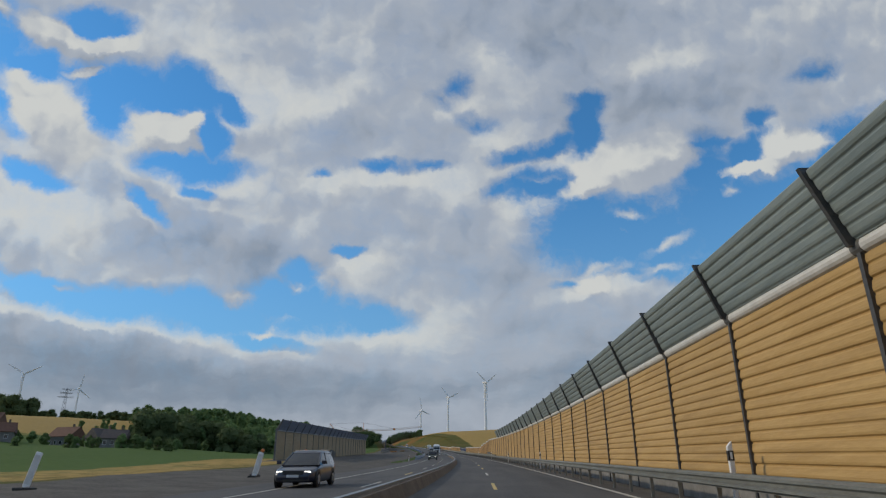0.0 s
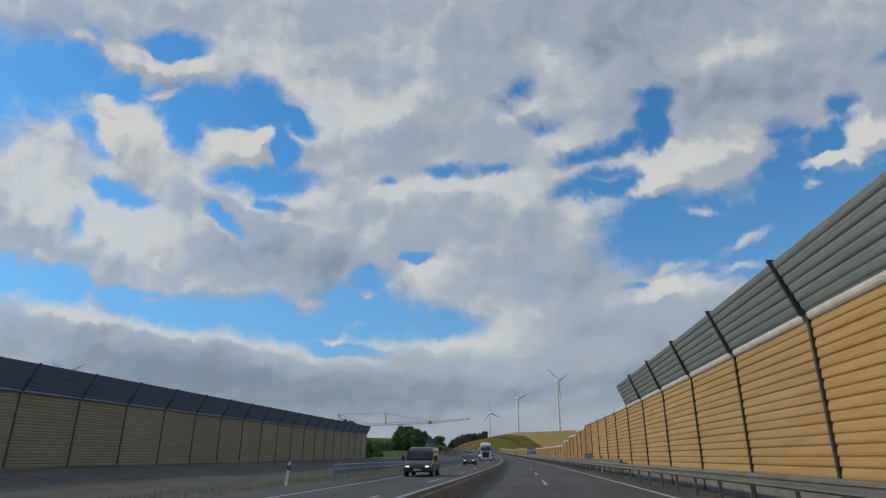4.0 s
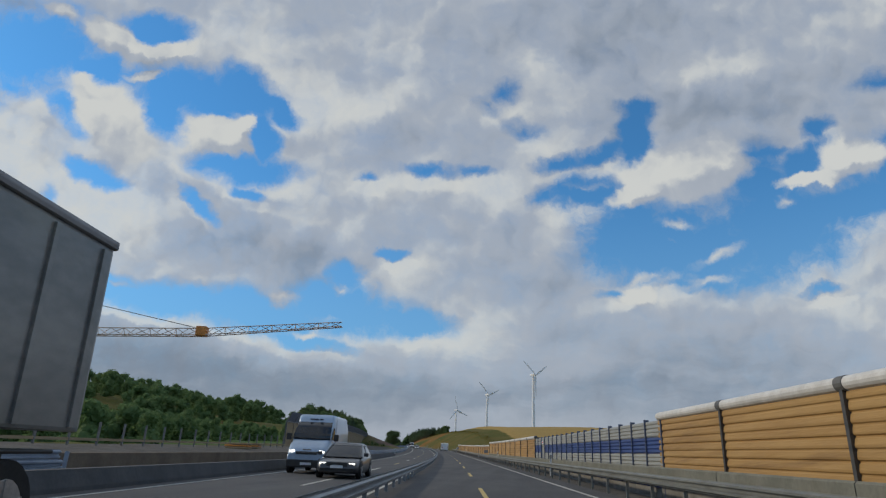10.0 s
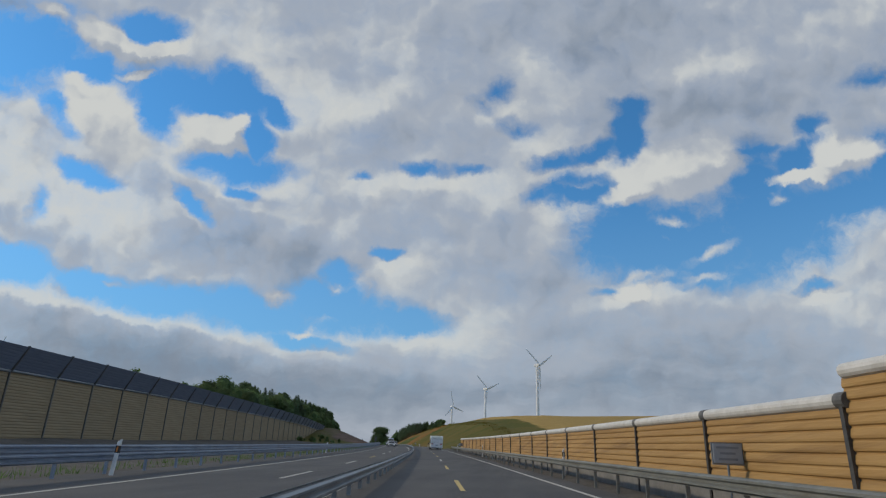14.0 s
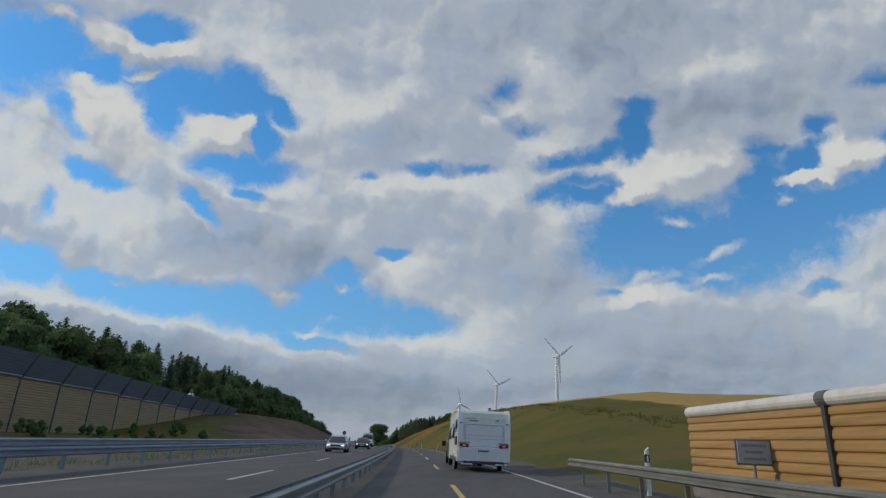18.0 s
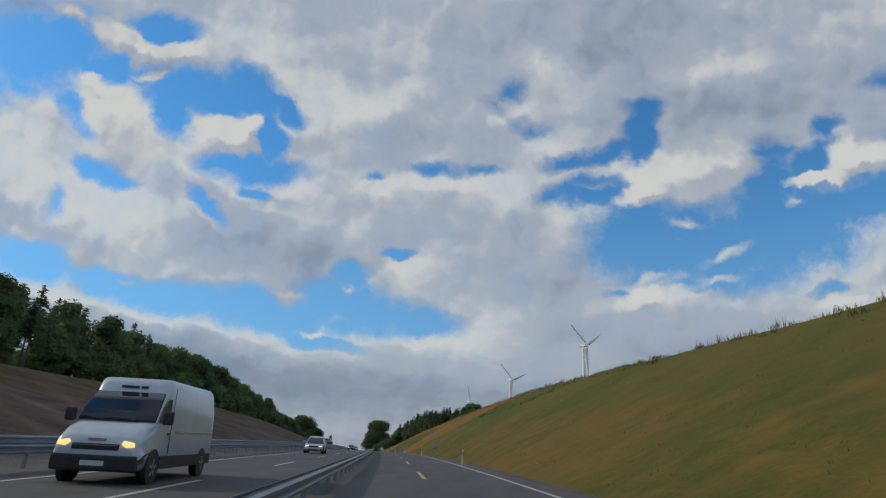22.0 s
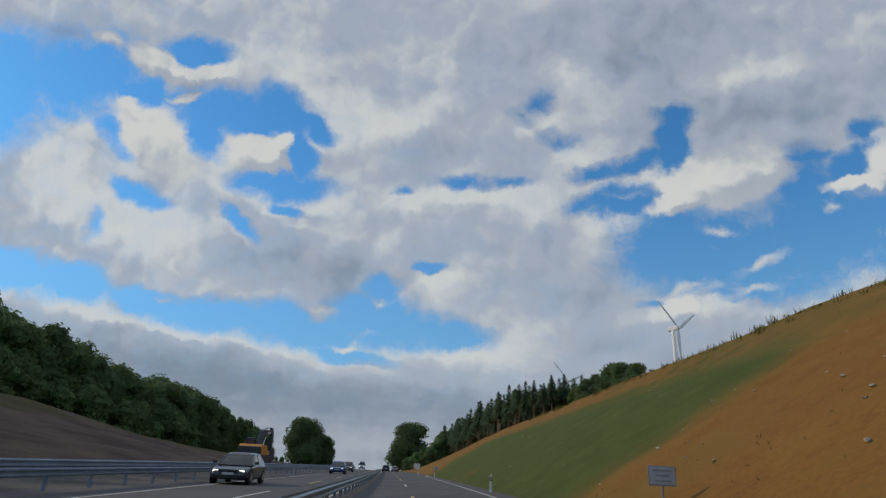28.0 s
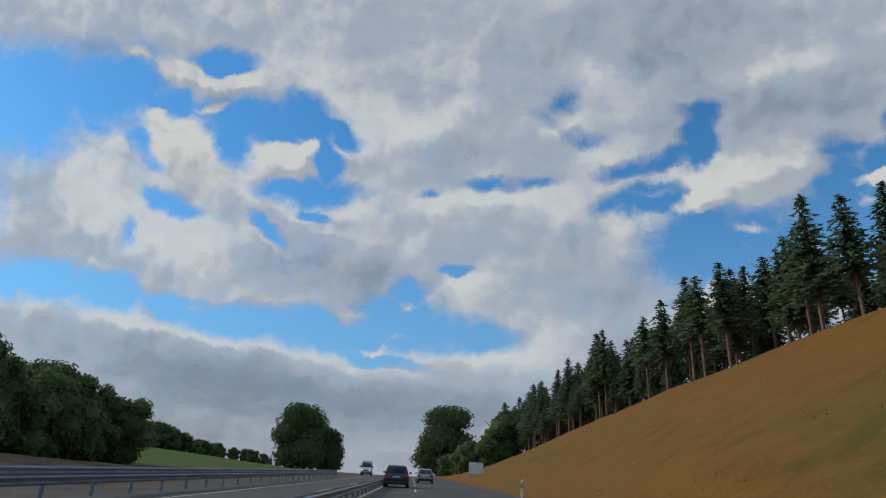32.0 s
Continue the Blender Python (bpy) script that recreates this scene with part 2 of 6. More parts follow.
    shade = k.m("ADD", shade, 0.40)
    cloud = k.mix(k.step(shade, 0.42, 1.05), k.mix(k.step(shade, -0.45, 0.5), (2.05, 2.5, 3.15), (3.70, 4.12, 4.76)), (5.92, 6.08, 5.95))
    sky = k.n("ShaderNodeTexSky", sky_type="NISHITA", sun_disc=False, sun_elevation=math.asin(SUN_DIR.z), sun_rotation=math.atan2(SUN_DIR.x, SUN_DIR.y), air_density=1.0, dust_density=0.3, ozone_density=2.5).outputs[0]
    azure = k.v("MULTIPLY", sky, (0.55, 1.22, 1.56))
    height = k.n("ShaderNodeSeparateXYZ", (ray,)).outputs[2]
    azure = k.mix(k.m("MULTIPLY", k.step(height, 0.50, 0.14), 0.5), azure, (2.0, 3.6, 5.3))
    mask = k.m("MULTIPLY", blue, k.m("SUBTRACT", 1.0, k.step(height, 0.20, 0.08)))
    k.n("ShaderNodeOutputWorld", (k.n("ShaderNodeBackground", {0: k.mix(mask, cloud, azure), 1: 0.1}).outputs[0],))


build_sky()

# ---- materials ----
def shader(name):
    mt = bpy.data.materials.new(name)
    mt.use_nodes = True
    k = Net(mt.node_tree)
    b = k.n("ShaderNodeBsdfPrincipled")
    k.n("ShaderNodeOutputMaterial", (b.outputs[0],))
    return mt, k, b


def surf(name, c1, c2, scale=4.0, rough=0.7, metal=0.0, bump=0.0, bump_scale=40.0, stretch=(1, 1, 1), vary=0.12, coat=0.0, dirt=None, dirt_amount=0.3):
    """A surface whose colour wanders between c1 and c2 at two scales, with fine relief."""
    mt, k, b = shader(name)
    co = k.v("MULTIPLY", k.n("ShaderNodeTexCoord").outputs["Object"], stretch)
    f = k.m("ADD", k.m("MULTIPLY", k.noise(co, scale, 4.0), 0.65), k.m("MULTIPLY", k.noise(co, scale * 9, 3.0), 0.35))
    col = k.mix(k.step(f, 0.32, 0.68), c1, c2)
    if dirt:
        col = k.mix(k.m("MULTIPLY", k.step(k.noise(co, scale * 0.6, 5.0, 0.65), 0.48, 0.75), dirt_amount), col, dirt)
    if vary:
        r = k.n("ShaderNodeObjectInfo").outputs["Random"]
        hsv = k.n("ShaderNodeHueSaturation", {"Value": k.m("ADD", 1.0 - vary / 2, k.m("MULTIPLY", r, vary)), "Color": col})
        col = hsv.outputs[0]
    k.t.links.new(col, b.inputs["Base Color"])
    b.inputs["Roughness"].default_value, b.inputs["Metallic"].default_value = rough, metal
    b.inputs["Coat Weight"].default_value = coat
    if bump:
        bp = k.n("ShaderNodeBump", {"Strength": bump, "Distance": 0.02, "Height": k.noise(co, bump_scale, 4.0)})
        k.t.links.new(bp.outputs[0], b.inputs["Normal"])
    return mt


def leaf(name, c1, c2, trans=0.25):
    mt, k, b = shader(name)
    co = k.n("ShaderNodeTexCoord").outputs["Object"]
    isl = k.n("ShaderNodeNewGeometry").outputs["Random Per Island"]
    f = k.m("ADD", k.m("MULTIPLY", isl, 0.6), k.m("MULTIPLY", k.noise(co, 0.5, 2.0), 0.5))
    col = k.mix(f, c1, c2)
    r = k.n("ShaderNodeObjectInfo").outputs["Random"]
    col = k.n("ShaderNodeHueSaturation", {"Hue": k.m("ADD", 0.485, k.m("MULTIPLY", r, 0.03)), "Value": k.m("ADD", 0.8, k.m("MULTIPLY", r, 0.4)), "Color": col}).outputs[0]
    k.t.links.new(col, b.inputs["Base Color"])
    b.inputs["Roughness"].default_value = 0.75
    b.inputs["Specular IOR Level"].default_value = 0.12
    thin = k.n("ShaderNodeBsdfTranslucent")
    k.t.links.new(col, thin.inputs["Color"])
    both = k.n("ShaderNodeMixShader")
    both.inputs[0].default_value = 0.45
    out = next(n_ for n_ in k.t.nodes if n_.type == "OUTPUT_MATERIAL")
    k.t.links.new(b.outputs[0], both.inputs[1])
    k.t.links.new(thin.outputs[0], both.inputs[2])
    k.t.links.new(both.outputs[0], out.inputs["Surface"])
    return mt


def glow(name, colour, power):
    mt, k, b = shader(name)
    b.inputs["Base Color"].default_value = (*colour, 1)
    b.inputs["Emission Color"].default_value = (*colour, 1)
    b.inputs["Emission Strength"].default_value = power
    b.inputs["Roughness"].default_value = 0.15
    return mt


M_OCHRE = surf("ochre_boards", (0.39, 0.242, 0.080), (0.485, 0.315, 0.120), 1.5, 0.65, bump=0.25, bump_scale=30, stretch=(0.25, 0.25, 3.0), vary=0.10, dirt=(0.27, 0.16, 0.055), dirt_amount=0.45)
# darker ochre with stronger brown streaks, for the bays from s = 170 on
M_OCHRE2 = surf("streaked_ochre_boards", (0.34, 0.195, 0.062), (0.43, 0.265, 0.095), 1.3, 0.7, bump=0.25, bump_scale=30, stretch=(0.18, 0.18, 3.6), vary=0.14, dirt=(0.16, 0.085, 0.028), dirt_amount=0.75)
M_TAN = surf("tan_boards", (0.25, 0.19, 0.11), (0.32, 0.25, 0.15), 1.5, 0.7, bump=0.25, bump_scale=30, stretch=(0.25, 0.25, 3.0), vary=0.12)
M_CANT = surf("grey_green_sheet", (0.19, 0.235, 0.235), (0.28, 0.325, 0.315), 2.0, 0.5, metal=0.2, stretch=(0.3, 0.3, 4), vary=0.1)
M_CANT_L = surf("slate_blue_sheet", (0.125, 0.155, 0.22), (0.165, 0.20, 0.275), 2.0, 0.55, metal=0.15, stretch=(0.3, 0.3, 4), vary=0.1)
M_POST = surf("grey_steel_post", (0.055, 0.06, 0.065), (0.11, 0.105, 0.10), 6.0, 0.55, metal=0.5, vary=0.2, dirt=(0.12, 0.07, 0.04))
# post steel of the left walls, its colour lightened to stand for haze
M_POST_L = surf("hazed_steel_post", (0.11, 0.115, 0.115), (0.18, 0.18, 0.17), 6.0, 0.55, metal=0.4, vary=0.2, dirt=(0.12, 0.08, 0.05))
M_CAP = surf("pale_cap", (0.55, 0.54, 0.51), (0.68, 0.67, 0.64), 3.0, 0.55, vary=0.06, dirt=(0.35, 0.34, 0.30))
M_COLLAR = surf("dark_collar", (0.08, 0.08, 0.08), (0.14, 0.14, 0.13), 5.0, 0.6)
M_BLUEP = surf("blue_panel", (0.012, 0.03, 0.14), (0.02, 0.05, 0.19), 2.0, 0.45, stretch=(0.3, 0.3, 3), vary=0.15)
M_GREYP = surf("light_grey_panel", (0.25, 0.255, 0.24), (0.33, 0.335, 0.31), 2.0, 0.5, stretch=(0.3, 0.3, 3), vary=0.08)
M_BLUEPOST = surf("blue_grey_post", (0.08, 0.10, 0.16), (0.12, 0.14, 0.2), 4.0, 0.5, metal=0.4)
M_STEEL = surf("galvanised_steel", (0.20, 0.225, 0.25), (0.30, 0.325, 0.35), 3.0, 0.45, metal=0.6, vary=0.12, stretch=(0.4, 0.4, 1), dirt=(0.2, 0.19, 0.17), dirt_amount=0.4)
M_STEELB = surf("bluish_steel", (0.20, 0.25, 0.33), (0.29, 0.35, 0.44), 3.0, 0.45, metal=0.4, vary=0.1, stretch=(0.4, 0.4, 1), dirt=(0.16, 0.17, 0.2), dirt_amount=0.4)
M_STEELW = surf("weathered_steel", (0.20, 0.205, 0.19), (0.29, 0.295, 0.27), 3.0, 0.5, metal=0.5, vary=0.1, stretch=(0.4, 0.4, 1), dirt=(0.17, 0.16, 0.12), dirt_amount=0.5)
M_OLIVE = surf("olive_concrete", (0.135, 0.138, 0.112), (0.205, 0.205, 0.17), 1.2, 0.9, bump=0.3, vary=0.08, dirt=(0.14, 0.125, 0.09), dirt_amount=0.5)
M_CONC = surf("grey_concrete", (0.15, 0.15, 0.145), (0.24, 0.235, 0.225), 1.2, 0.9, bump=0.3, vary=0.08, dirt=(0.12, 0.10, 0.08), dirt_amount=0.5)
M_DKCONC = surf("dark_concrete", (0.052, 0.056, 0.062), (0.080, 0.084, 0.090), 1.0, 0.9, bump=0.2, vary=0.08, dirt=(0.06, 0.055, 0.05), dirt_amount=0.5)
M_EARTHW = surf("brown_concrete", (0.13, 0.10, 0.075), (0.19, 0.15, 0.11), 1.0, 0.92, bump=0.3, vary=0.08, dirt=(0.08, 0.065, 0.05), dirt_amount=0.5)
M_PAINT = surf("white_road_paint", (0.42, 0.41, 0.37), (0.58, 0.56, 0.50), 3.0, 0.7, vary=0.1, dirt=(0.25, 0.24, 0.22), dirt_amount=0.5)
M_YPAINT = surf("yellow_road_paint", (0.50, 0.37, 0.12), (0.60, 0.46, 0.18), 3.0, 0.7, vary=0.1, dirt=(0.3, 0.24, 0.12), dirt_amount=0.4)
M_WHITE = surf("white_plastic", (0.70, 0.71, 0.71), (0.80, 0.80, 0.79), 3.0, 0.5, vary=0.05)
M_BLACK = surf("black_plastic", (0.015, 0.015, 0.015), (0.03, 0.03, 0.03), 4.0, 0.5)
M_AMBER = surf("amber_reflector", (0.6, 0.16, 0.02), (0.7, 0.22, 0.03), 4.0, 0.3)
M_TURB = surf("white_tower", (0.82, 0.83, 0.84), (0.88, 0.88, 0.88), 0.2, 0.4, vary=0.04)
M_CRANE = surf("orange_crane_paint", (0.55, 0.20, 0.03), (0.68, 0.27, 0.05), 1.5, 0.5, vary=0.1, dirt=(0.25, 0.12, 0.05))
M_JIB = surf("pale_jib_paint", (0.55, 0.42, 0.33), (0.62, 0.50, 0.42), 1.5, 0.5, vary=0.1)
M_CABLE = surf("steel_cable", (0.10, 0.08, 0.07), (0.16, 0.12, 0.1), 3.0, 0.5, metal=0.5)
M_BARK = surf("bark", (0.09, 0.065, 0.045), (0.16, 0.115, 0.08), 3.0, 0.95, bump=0.4, bump_scale=12, stretch=(2, 2, 0.4), vary=0.2)
M_SPRUCEBARK = surf("pale_spruce_bark", (0.15, 0.105, 0.075), (0.25, 0.18, 0.13), 3.0, 0.95, bump=0.4, bump_scale=12, stretch=(2, 2, 0.4), vary=0.2)
M_LEAF = leaf("broad_leaves", (0.105, 0.168, 0.070), (0.168, 0.232, 0.092))
M_LEAF2 = leaf("dark_broad_leaves", (0.096, 0.150, 0.070), (0.146, 0.205, 0.090))
M_NEEDLE = leaf("spruce_needles", (0.100, 0.155, 0.096), (0.150, 0.210, 0.116))
M_WEED = leaf("dry_grass", (0.12, 0.12, 0.03), (0.22, 0.18, 0.05))


def asphalt():
    mt, k, b = shader("asphalt")
    co = k.n("ShaderNodeTexCoord").outputs["Object"]
    lane = k.noise(k.v("MULTIPLY", co, (1.0, 0.05, 1.0)), 0.9, 4.0)
    speck = k.noise(co, 60.0, 2.0)
    patch = k.noise(co, 0.25, 4.0)
    f = k.m("ADD", k.m("MULTIPLY", lane, 0.5), k.m("ADD", k.m("MULTIPLY", speck, 0.3), k.m("MULTIPLY", patch, 0.35)))
    col = k.mix(k.step(f, 0.38, 0.78), (0.040, 0.040, 0.042), (0.088, 0.085, 0.082))
    k.t.links.new(col, b.inputs["Base Color"])
    b.inputs["Roughness"].default_value = 0.78
    bp = k.n("ShaderNodeBump", {"Strength": 0.35, "Distance": 0.01, "Height": k.noise(co, 90.0, 2.0)})
    k.t.links.new(bp.outputs[0], b.inputs["Normal"])
    return mt


def land():
    """Meadow, straw, bare earth and gravel, laid by the attributes of the ground mesh with ragged borders."""
    mt, k, b = shader("land")
    co = k.n("ShaderNodeTexCoord").outputs["Object"]
    n1, n2, n3 = k.noise(co, 0.06, 4.0), k.noise(co, 0.5, 5.0, 0.65), k.noise(co, 6.0, 4.0, 0.7)
    rag = k.m("ADD", k.m("MULTIPLY", k.m("SUBTRACT", n1, 0.5), 0.9), k.m("MULTIPLY", k.m("SUBTRACT", n2, 0.5), 0.9))

    def region(name, spread=0.22):
        a = k.n("ShaderNodeAttribute", attribute_name=name).outputs["Fac"]
        return k.step(k.m("ADD", a, k.m("MULTIPLY", rag, 0.8)), 0.5 - spread, 0.5 + spread)

    f = k.m("ADD", k.m("MULTIPLY", n2, 0.5), k.m("MULTIPLY", n3, 0.5))
    grass = k.mix(k.step(f, 0.3, 0.7), (0.062, 0.070, 0.012), (0.114, 0.108, 0.022))
    grass = k.mix(k.m("MULTIPLY", k.step(n1, 0.42, 0.62), 0.7), grass, (0.135, 0.105, 0.026))
    meadow = k.mix(k.step(f, 0.3, 0.7), (0.050, 0.098, 0.018), (0.078, 0.130, 0.028))
    straw = k.mix(k.step(f, 0.3, 0.7), (0.30, 0.20, 0.062), (0.42, 0.29, 0.10))
    earth = k.mix(k.step(f, 0.3, 0.7), (0.165, 0.078, 0.017), (0.265, 0.127, 0.030))
    earth = k.mix(k.m("MULTIPLY", k.step(k.m("ADD", k.m("MULTIPLY", n1, 0.6), k.m("MULTIPLY", n2, 0.4)), 0.44, 0.60), 0.6), earth, (0.165, 0.105, 0.024))
    strata = k.noise(k.v("MULTIPLY", co, (1.0, 0.35, 2.2)), 0.40, 6.0, 0.62)
    red = k.mix(k.step(k.m("ADD", k.m("MULTIPLY", strata, 0.7), k.m("MULTIPLY", f, 0.3)), 0.36, 0.64), (0.076, 0.050, 0.040), (0.160, 0.105, 0.078))
    grit = k.mix(k.step(f, 0.3, 0.7), (0.07, 0.065, 0.06), (0.15, 0.14, 0.125))
    col = k.mix(region("meadow"), grass, meadow)
    lush = k.mix(k.step(f, 0.3, 0.7), (0.048, 0.066, 0.012), (0.086, 0.104, 0.022))
    col = k.mix(region("lush"), col, lush)
    col = k.mix(region("straw"), col, straw)
    col = k.mix(region("earth"), col, earth)
    col = k.mix(region("red"), col, red)
    col = k.mix(region("grit", 0.1), col, grit)
    k.t.links.new(col, b.inputs["Base Color"])
    b.inputs["Roughness"].default_value = 0.95
    b.inputs["Specular IOR Level"].default_value = 0.15
    bp = k.n("ShaderNodeBump", {"Strength": 0.7, "Distance": 0.12, "Height": f})
    k.t.links.new(bp.outputs[0], b.inputs["Normal"])
    return mt


M_ROAD, M_LAND = asphalt(), land()

# ---- the line of the road ----
S_K = [-600, -200, 0, 100, 200, 300, 400, 500, 600, 700, 800, 900, 1000, 1150, 1300, 5000]
PSI_K = [-8, -4.2, 0, 2.19, 4.32, 6.05, 7.56, 9.56, 11.54, 13.18, 14.06, 14.94, 15.82, 17, 17.5, 17.5]
G_K = [0.03, 0.045, 0.0521, 0.057, 0.0615, 0.0669, 0.0741, 0.0778, 0.0741, 0.0646, 0.0586, 0.0559, 0.0546, 0.045, 0.01, 0.0]
EYE = 1.25
_s = np.arange(-600.0, 4601.0, 2.0)
_psi = np.radians(np.interp(_s, S_K, PSI_K))
_d = np.stack([-np.sin(_psi), np.cos(_psi), np.interp(_s, S_K, G_K)], 1)
_p = np.concatenate([[[0, 0, 0]], np.cumsum((_d[1:] + _d[:-1]), 0)])
_p -= _p[300]
_p[:, 2] -= EYE


def at(s, l=0.0, h=0.0):
    """The place s metres along the road, l metres to the right of the camera's lane line, h above the road."""
    a = np.interp(s, _s, _psi)
    x, y, z = (float(np.interp(s, _s, _p[:, i])) for i in range(3))
    return Vector((x + math.cos(a) * l, y + math.sin(a) * l, z + h))


def facing(s):
    return math.degrees(float(np.interp(s, _s, _psi)))


def stand(s, l, h=0.0, turn=0.0, lean=True):
    """A pose on the road at s, l: y points along the road; with lean the thing follows the gradient."""
    g = math.degrees(math.atan(float(np.interp(s, S_K, G_K)))) if lean else 0.0
    p = at(s, l, h)
    return pose(p.x, p.y, p.z, 0, 0, facing(s)) @ pose(0, 0, 0, g, 0, 0) @ pose(0, 0, 0, 0, 0, turn)


def ss(x, a, b):
    t = np.clip((x - a) / (b - a), 0, 1)
    return t * t * (3 - 2 * t)


# ---- mesh helpers ----
def mesh_of(name, verts, faces, mat, smooth=False):
    me = bpy.data.meshes.new(name)
    me.from_pydata([tuple(v) for v in verts], [], faces)
    me.materials.append(mat)
    if smooth:
        me.shade_smooth()
    return me


def part(name, data, material=None, parent=None, label="", m=None):
    """Links a bmesh or a mesh as one object, under parent where one is given."""
    if isinstance(data, bmesh.types.BMesh):
        me = bpy.data.meshes.new(name)
        data.normal_update()
        data.to_mesh(me)
        data.free()
    else:
        me = data
    if material is not None and not me.materials:
        me.materials.append(material)
    ob = new(name, me)
    ob.parent = parent
    if m is not None:
        ob.matrix_basis = m
    if label:
        ob["label"] = label
    return ob


def thing(name, label, category, group="", kind="", m=None):
    ob = new(name)
    ob.empty_display_size = 0.3
    if m is not None:
        ob.matrix_basis = m
    return tagged(ob, label, category, group, kind)


def sweep(profile, s0, s1, step=6.0, closed=True, lat=None):
    """A profile of (l, h) carried along the road from s0 to s1. lat(s) shifts it sideways."""
    n = max(1, int(math.ceil((s1 - s0) / step)))
    stations = [s0 + (s1 - s0) * i / n for i in range(n + 1)]
    k = len(profile)
    verts = [at(s, l + (lat(s) if lat else 0.0), h) for s in stations for l, h in profile]
    faces = []
    for i in range(n):
        for j in range(k if closed else k - 1):
            a, b = i * k + j, i * k + (j + 1) % k
            faces.append((a, b, b + k, a + k))
    if closed:
        faces += [tuple(range(k))[::-1], tuple(n * k + j for j in range(k))]
    return verts, faces


def swept(name, profile, s0, s1, mat, parent=None, step=6.0, closed=True, lat=None, label=""):
    v, f = sweep(profile, s0, s1, step, closed, lat)
    return part(name, mesh_of(name, v, f, mat), None, parent, label)


def box_bm(bm, x0, x1, y0, y1, z0, z1, bevel=0.0, m=None):
    r = bmesh.ops.create_cube(bm, size=1.0)
    vs = r["verts"]
    bmesh.ops.scale(bm, vec=(x1 - x0, y1 - y0, z1 - z0), verts=vs)
    bmesh.ops.translate(bm, vec=((x0 + x1) / 2, (y0 + y1) / 2, (z0 + z1) / 2), verts=vs)
    if bevel:
        es = list({e for v in vs for e in v.link_edges})
        r2 = bmesh.ops.bevel(bm, geom=es, offset=bevel, segments=2, affect="EDGES", profile=0.5)
        vs = list({v for f in r2["faces"] for v in f.verts} | {v for v in vs if v.is_valid})
    if m is not None:
        bmesh.ops.transform(bm, matrix=m, verts=[v for v in vs if v.is_valid])
    return vs


def box(name, x0, x1, y0, y1, z0, z1, mat, parent=None, bevel=0.0, m=None, label=""):
    bm = bmesh.new()
    box_bm(bm, x0, x1, y0, y1, z0, z1, bevel)
    return part(name, bm, mat, parent, label, m)


def tube_bm(bm, a, b, r0, r1=None, seg=8):
    a, b = Vector(a), Vector(b)
    d = b - a
    r = bmesh.ops.create_cone(bm, cap_ends=True, segments=seg, radius1=r0, radius2=r0 if r1 is None else r1, depth=d.length)
    bmesh.ops.transform(bm, matrix=Matrix.Translation((a + b) / 2) @ d.to_track_quat("Z", "Y").to_matrix().to_4x4(), verts=r["verts"])


def tube(name, a, b, r0, r1, mat, parent=None, seg=8, label="", m=None):
    bm = bmesh.new()
    tube_bm(bm, a, b, r0, r1, seg)
    return part(name, bm, mat, parent, label, m)


# ---- the ground ----
CREST_S = [480, 520, 566, 595, 640, 697, 790, 900, 930, 970, 1010, 1060, 1200]
CREST_H = [0.0, 2.5, 6.6, 8.8, 10.0, 11.4, 11.5, 10.4, 9.8, 8.3, 5.5, 2.5, 2.0]
BANK_S = [540, 575, 600, 680, 760, 810, 835, 870, 910, 945]
BANK_H = [0.0, 3.5, 5.0, 6.2, 6.0, 4.9, 3.2, 2.2, 1.4, 0.3]


def relief(s, l):
    """Height of the land over the road's own gradient."""
    h = np.zeros_like(s)
    crest = np.interp(s, CREST_S, CREST_H)
    bank = np.interp(s, BANK_S, BANK_H)
    right = crest * np.clip((l - 6.3) / 17.7, 0, 1) + crest / 11.0 * (4.4 * ss(l, 23, 48) + 2.6 * ss(l, 48, 110) + 3.0 * ss(l, 110, 300))
    h += np.where(l > 0, right, 0)
    left = bank * np.clip((-l - 13.5) / 16.5, 0, 1) + bank / 6.0 * (3.0 * ss(-l, 30, 60) + 6.0 * ss(-l, 60, 200)) * (1 - ss(-l, 150, 260))
    left -= bank * ss(-l, 150, 260)
    left += 7.0 * ss(-l, 26, 130) * ss(s, 930, 1010)
    hollow = -5.0 * ss(-l, 33, 60) * ss(s, 235, 262) * (1 - ss(s, 365, 385)) * (1 - ss(-l, 60, 130))
    hills = 22.0 * ss(-l, 125, 290) * (1 - ss(s, 700, 1000)) + 10.0 * ss(-l, 420, 900)
    ridge = ss(-l, 90, 200) * ss(s, 480, 560) * (1 - ss(-l, 200, 290))
    hills += ridge * (4.0 * (1 - ss(s, 715, 790)) + 5.0 * ss(s, 715, 790) * (1 - ss(s, 860, 960)))
    hills += 2.6 * ss(-l, 55, 110) * (1 - ss(s, 245, 295))
    verge = 0.6 * ss(-l, 14, 26) * (1 - ss(s, 540, 600)) * ss(s, 80, 120)
    h += np.where(l < 0, left + hollow + hills + verge, 0)
    h -= 9.0 * ss(l, 9, 40) * (1 - ss(s, 420, 520))
    # the hill falls away towards the far end, and the land sinks gently in the distance
    h -= 25.0 * ss(s, 1500, 3000)
    h += np.where((l > -13) & (l < 6.2), -0.03, 0)
    return h


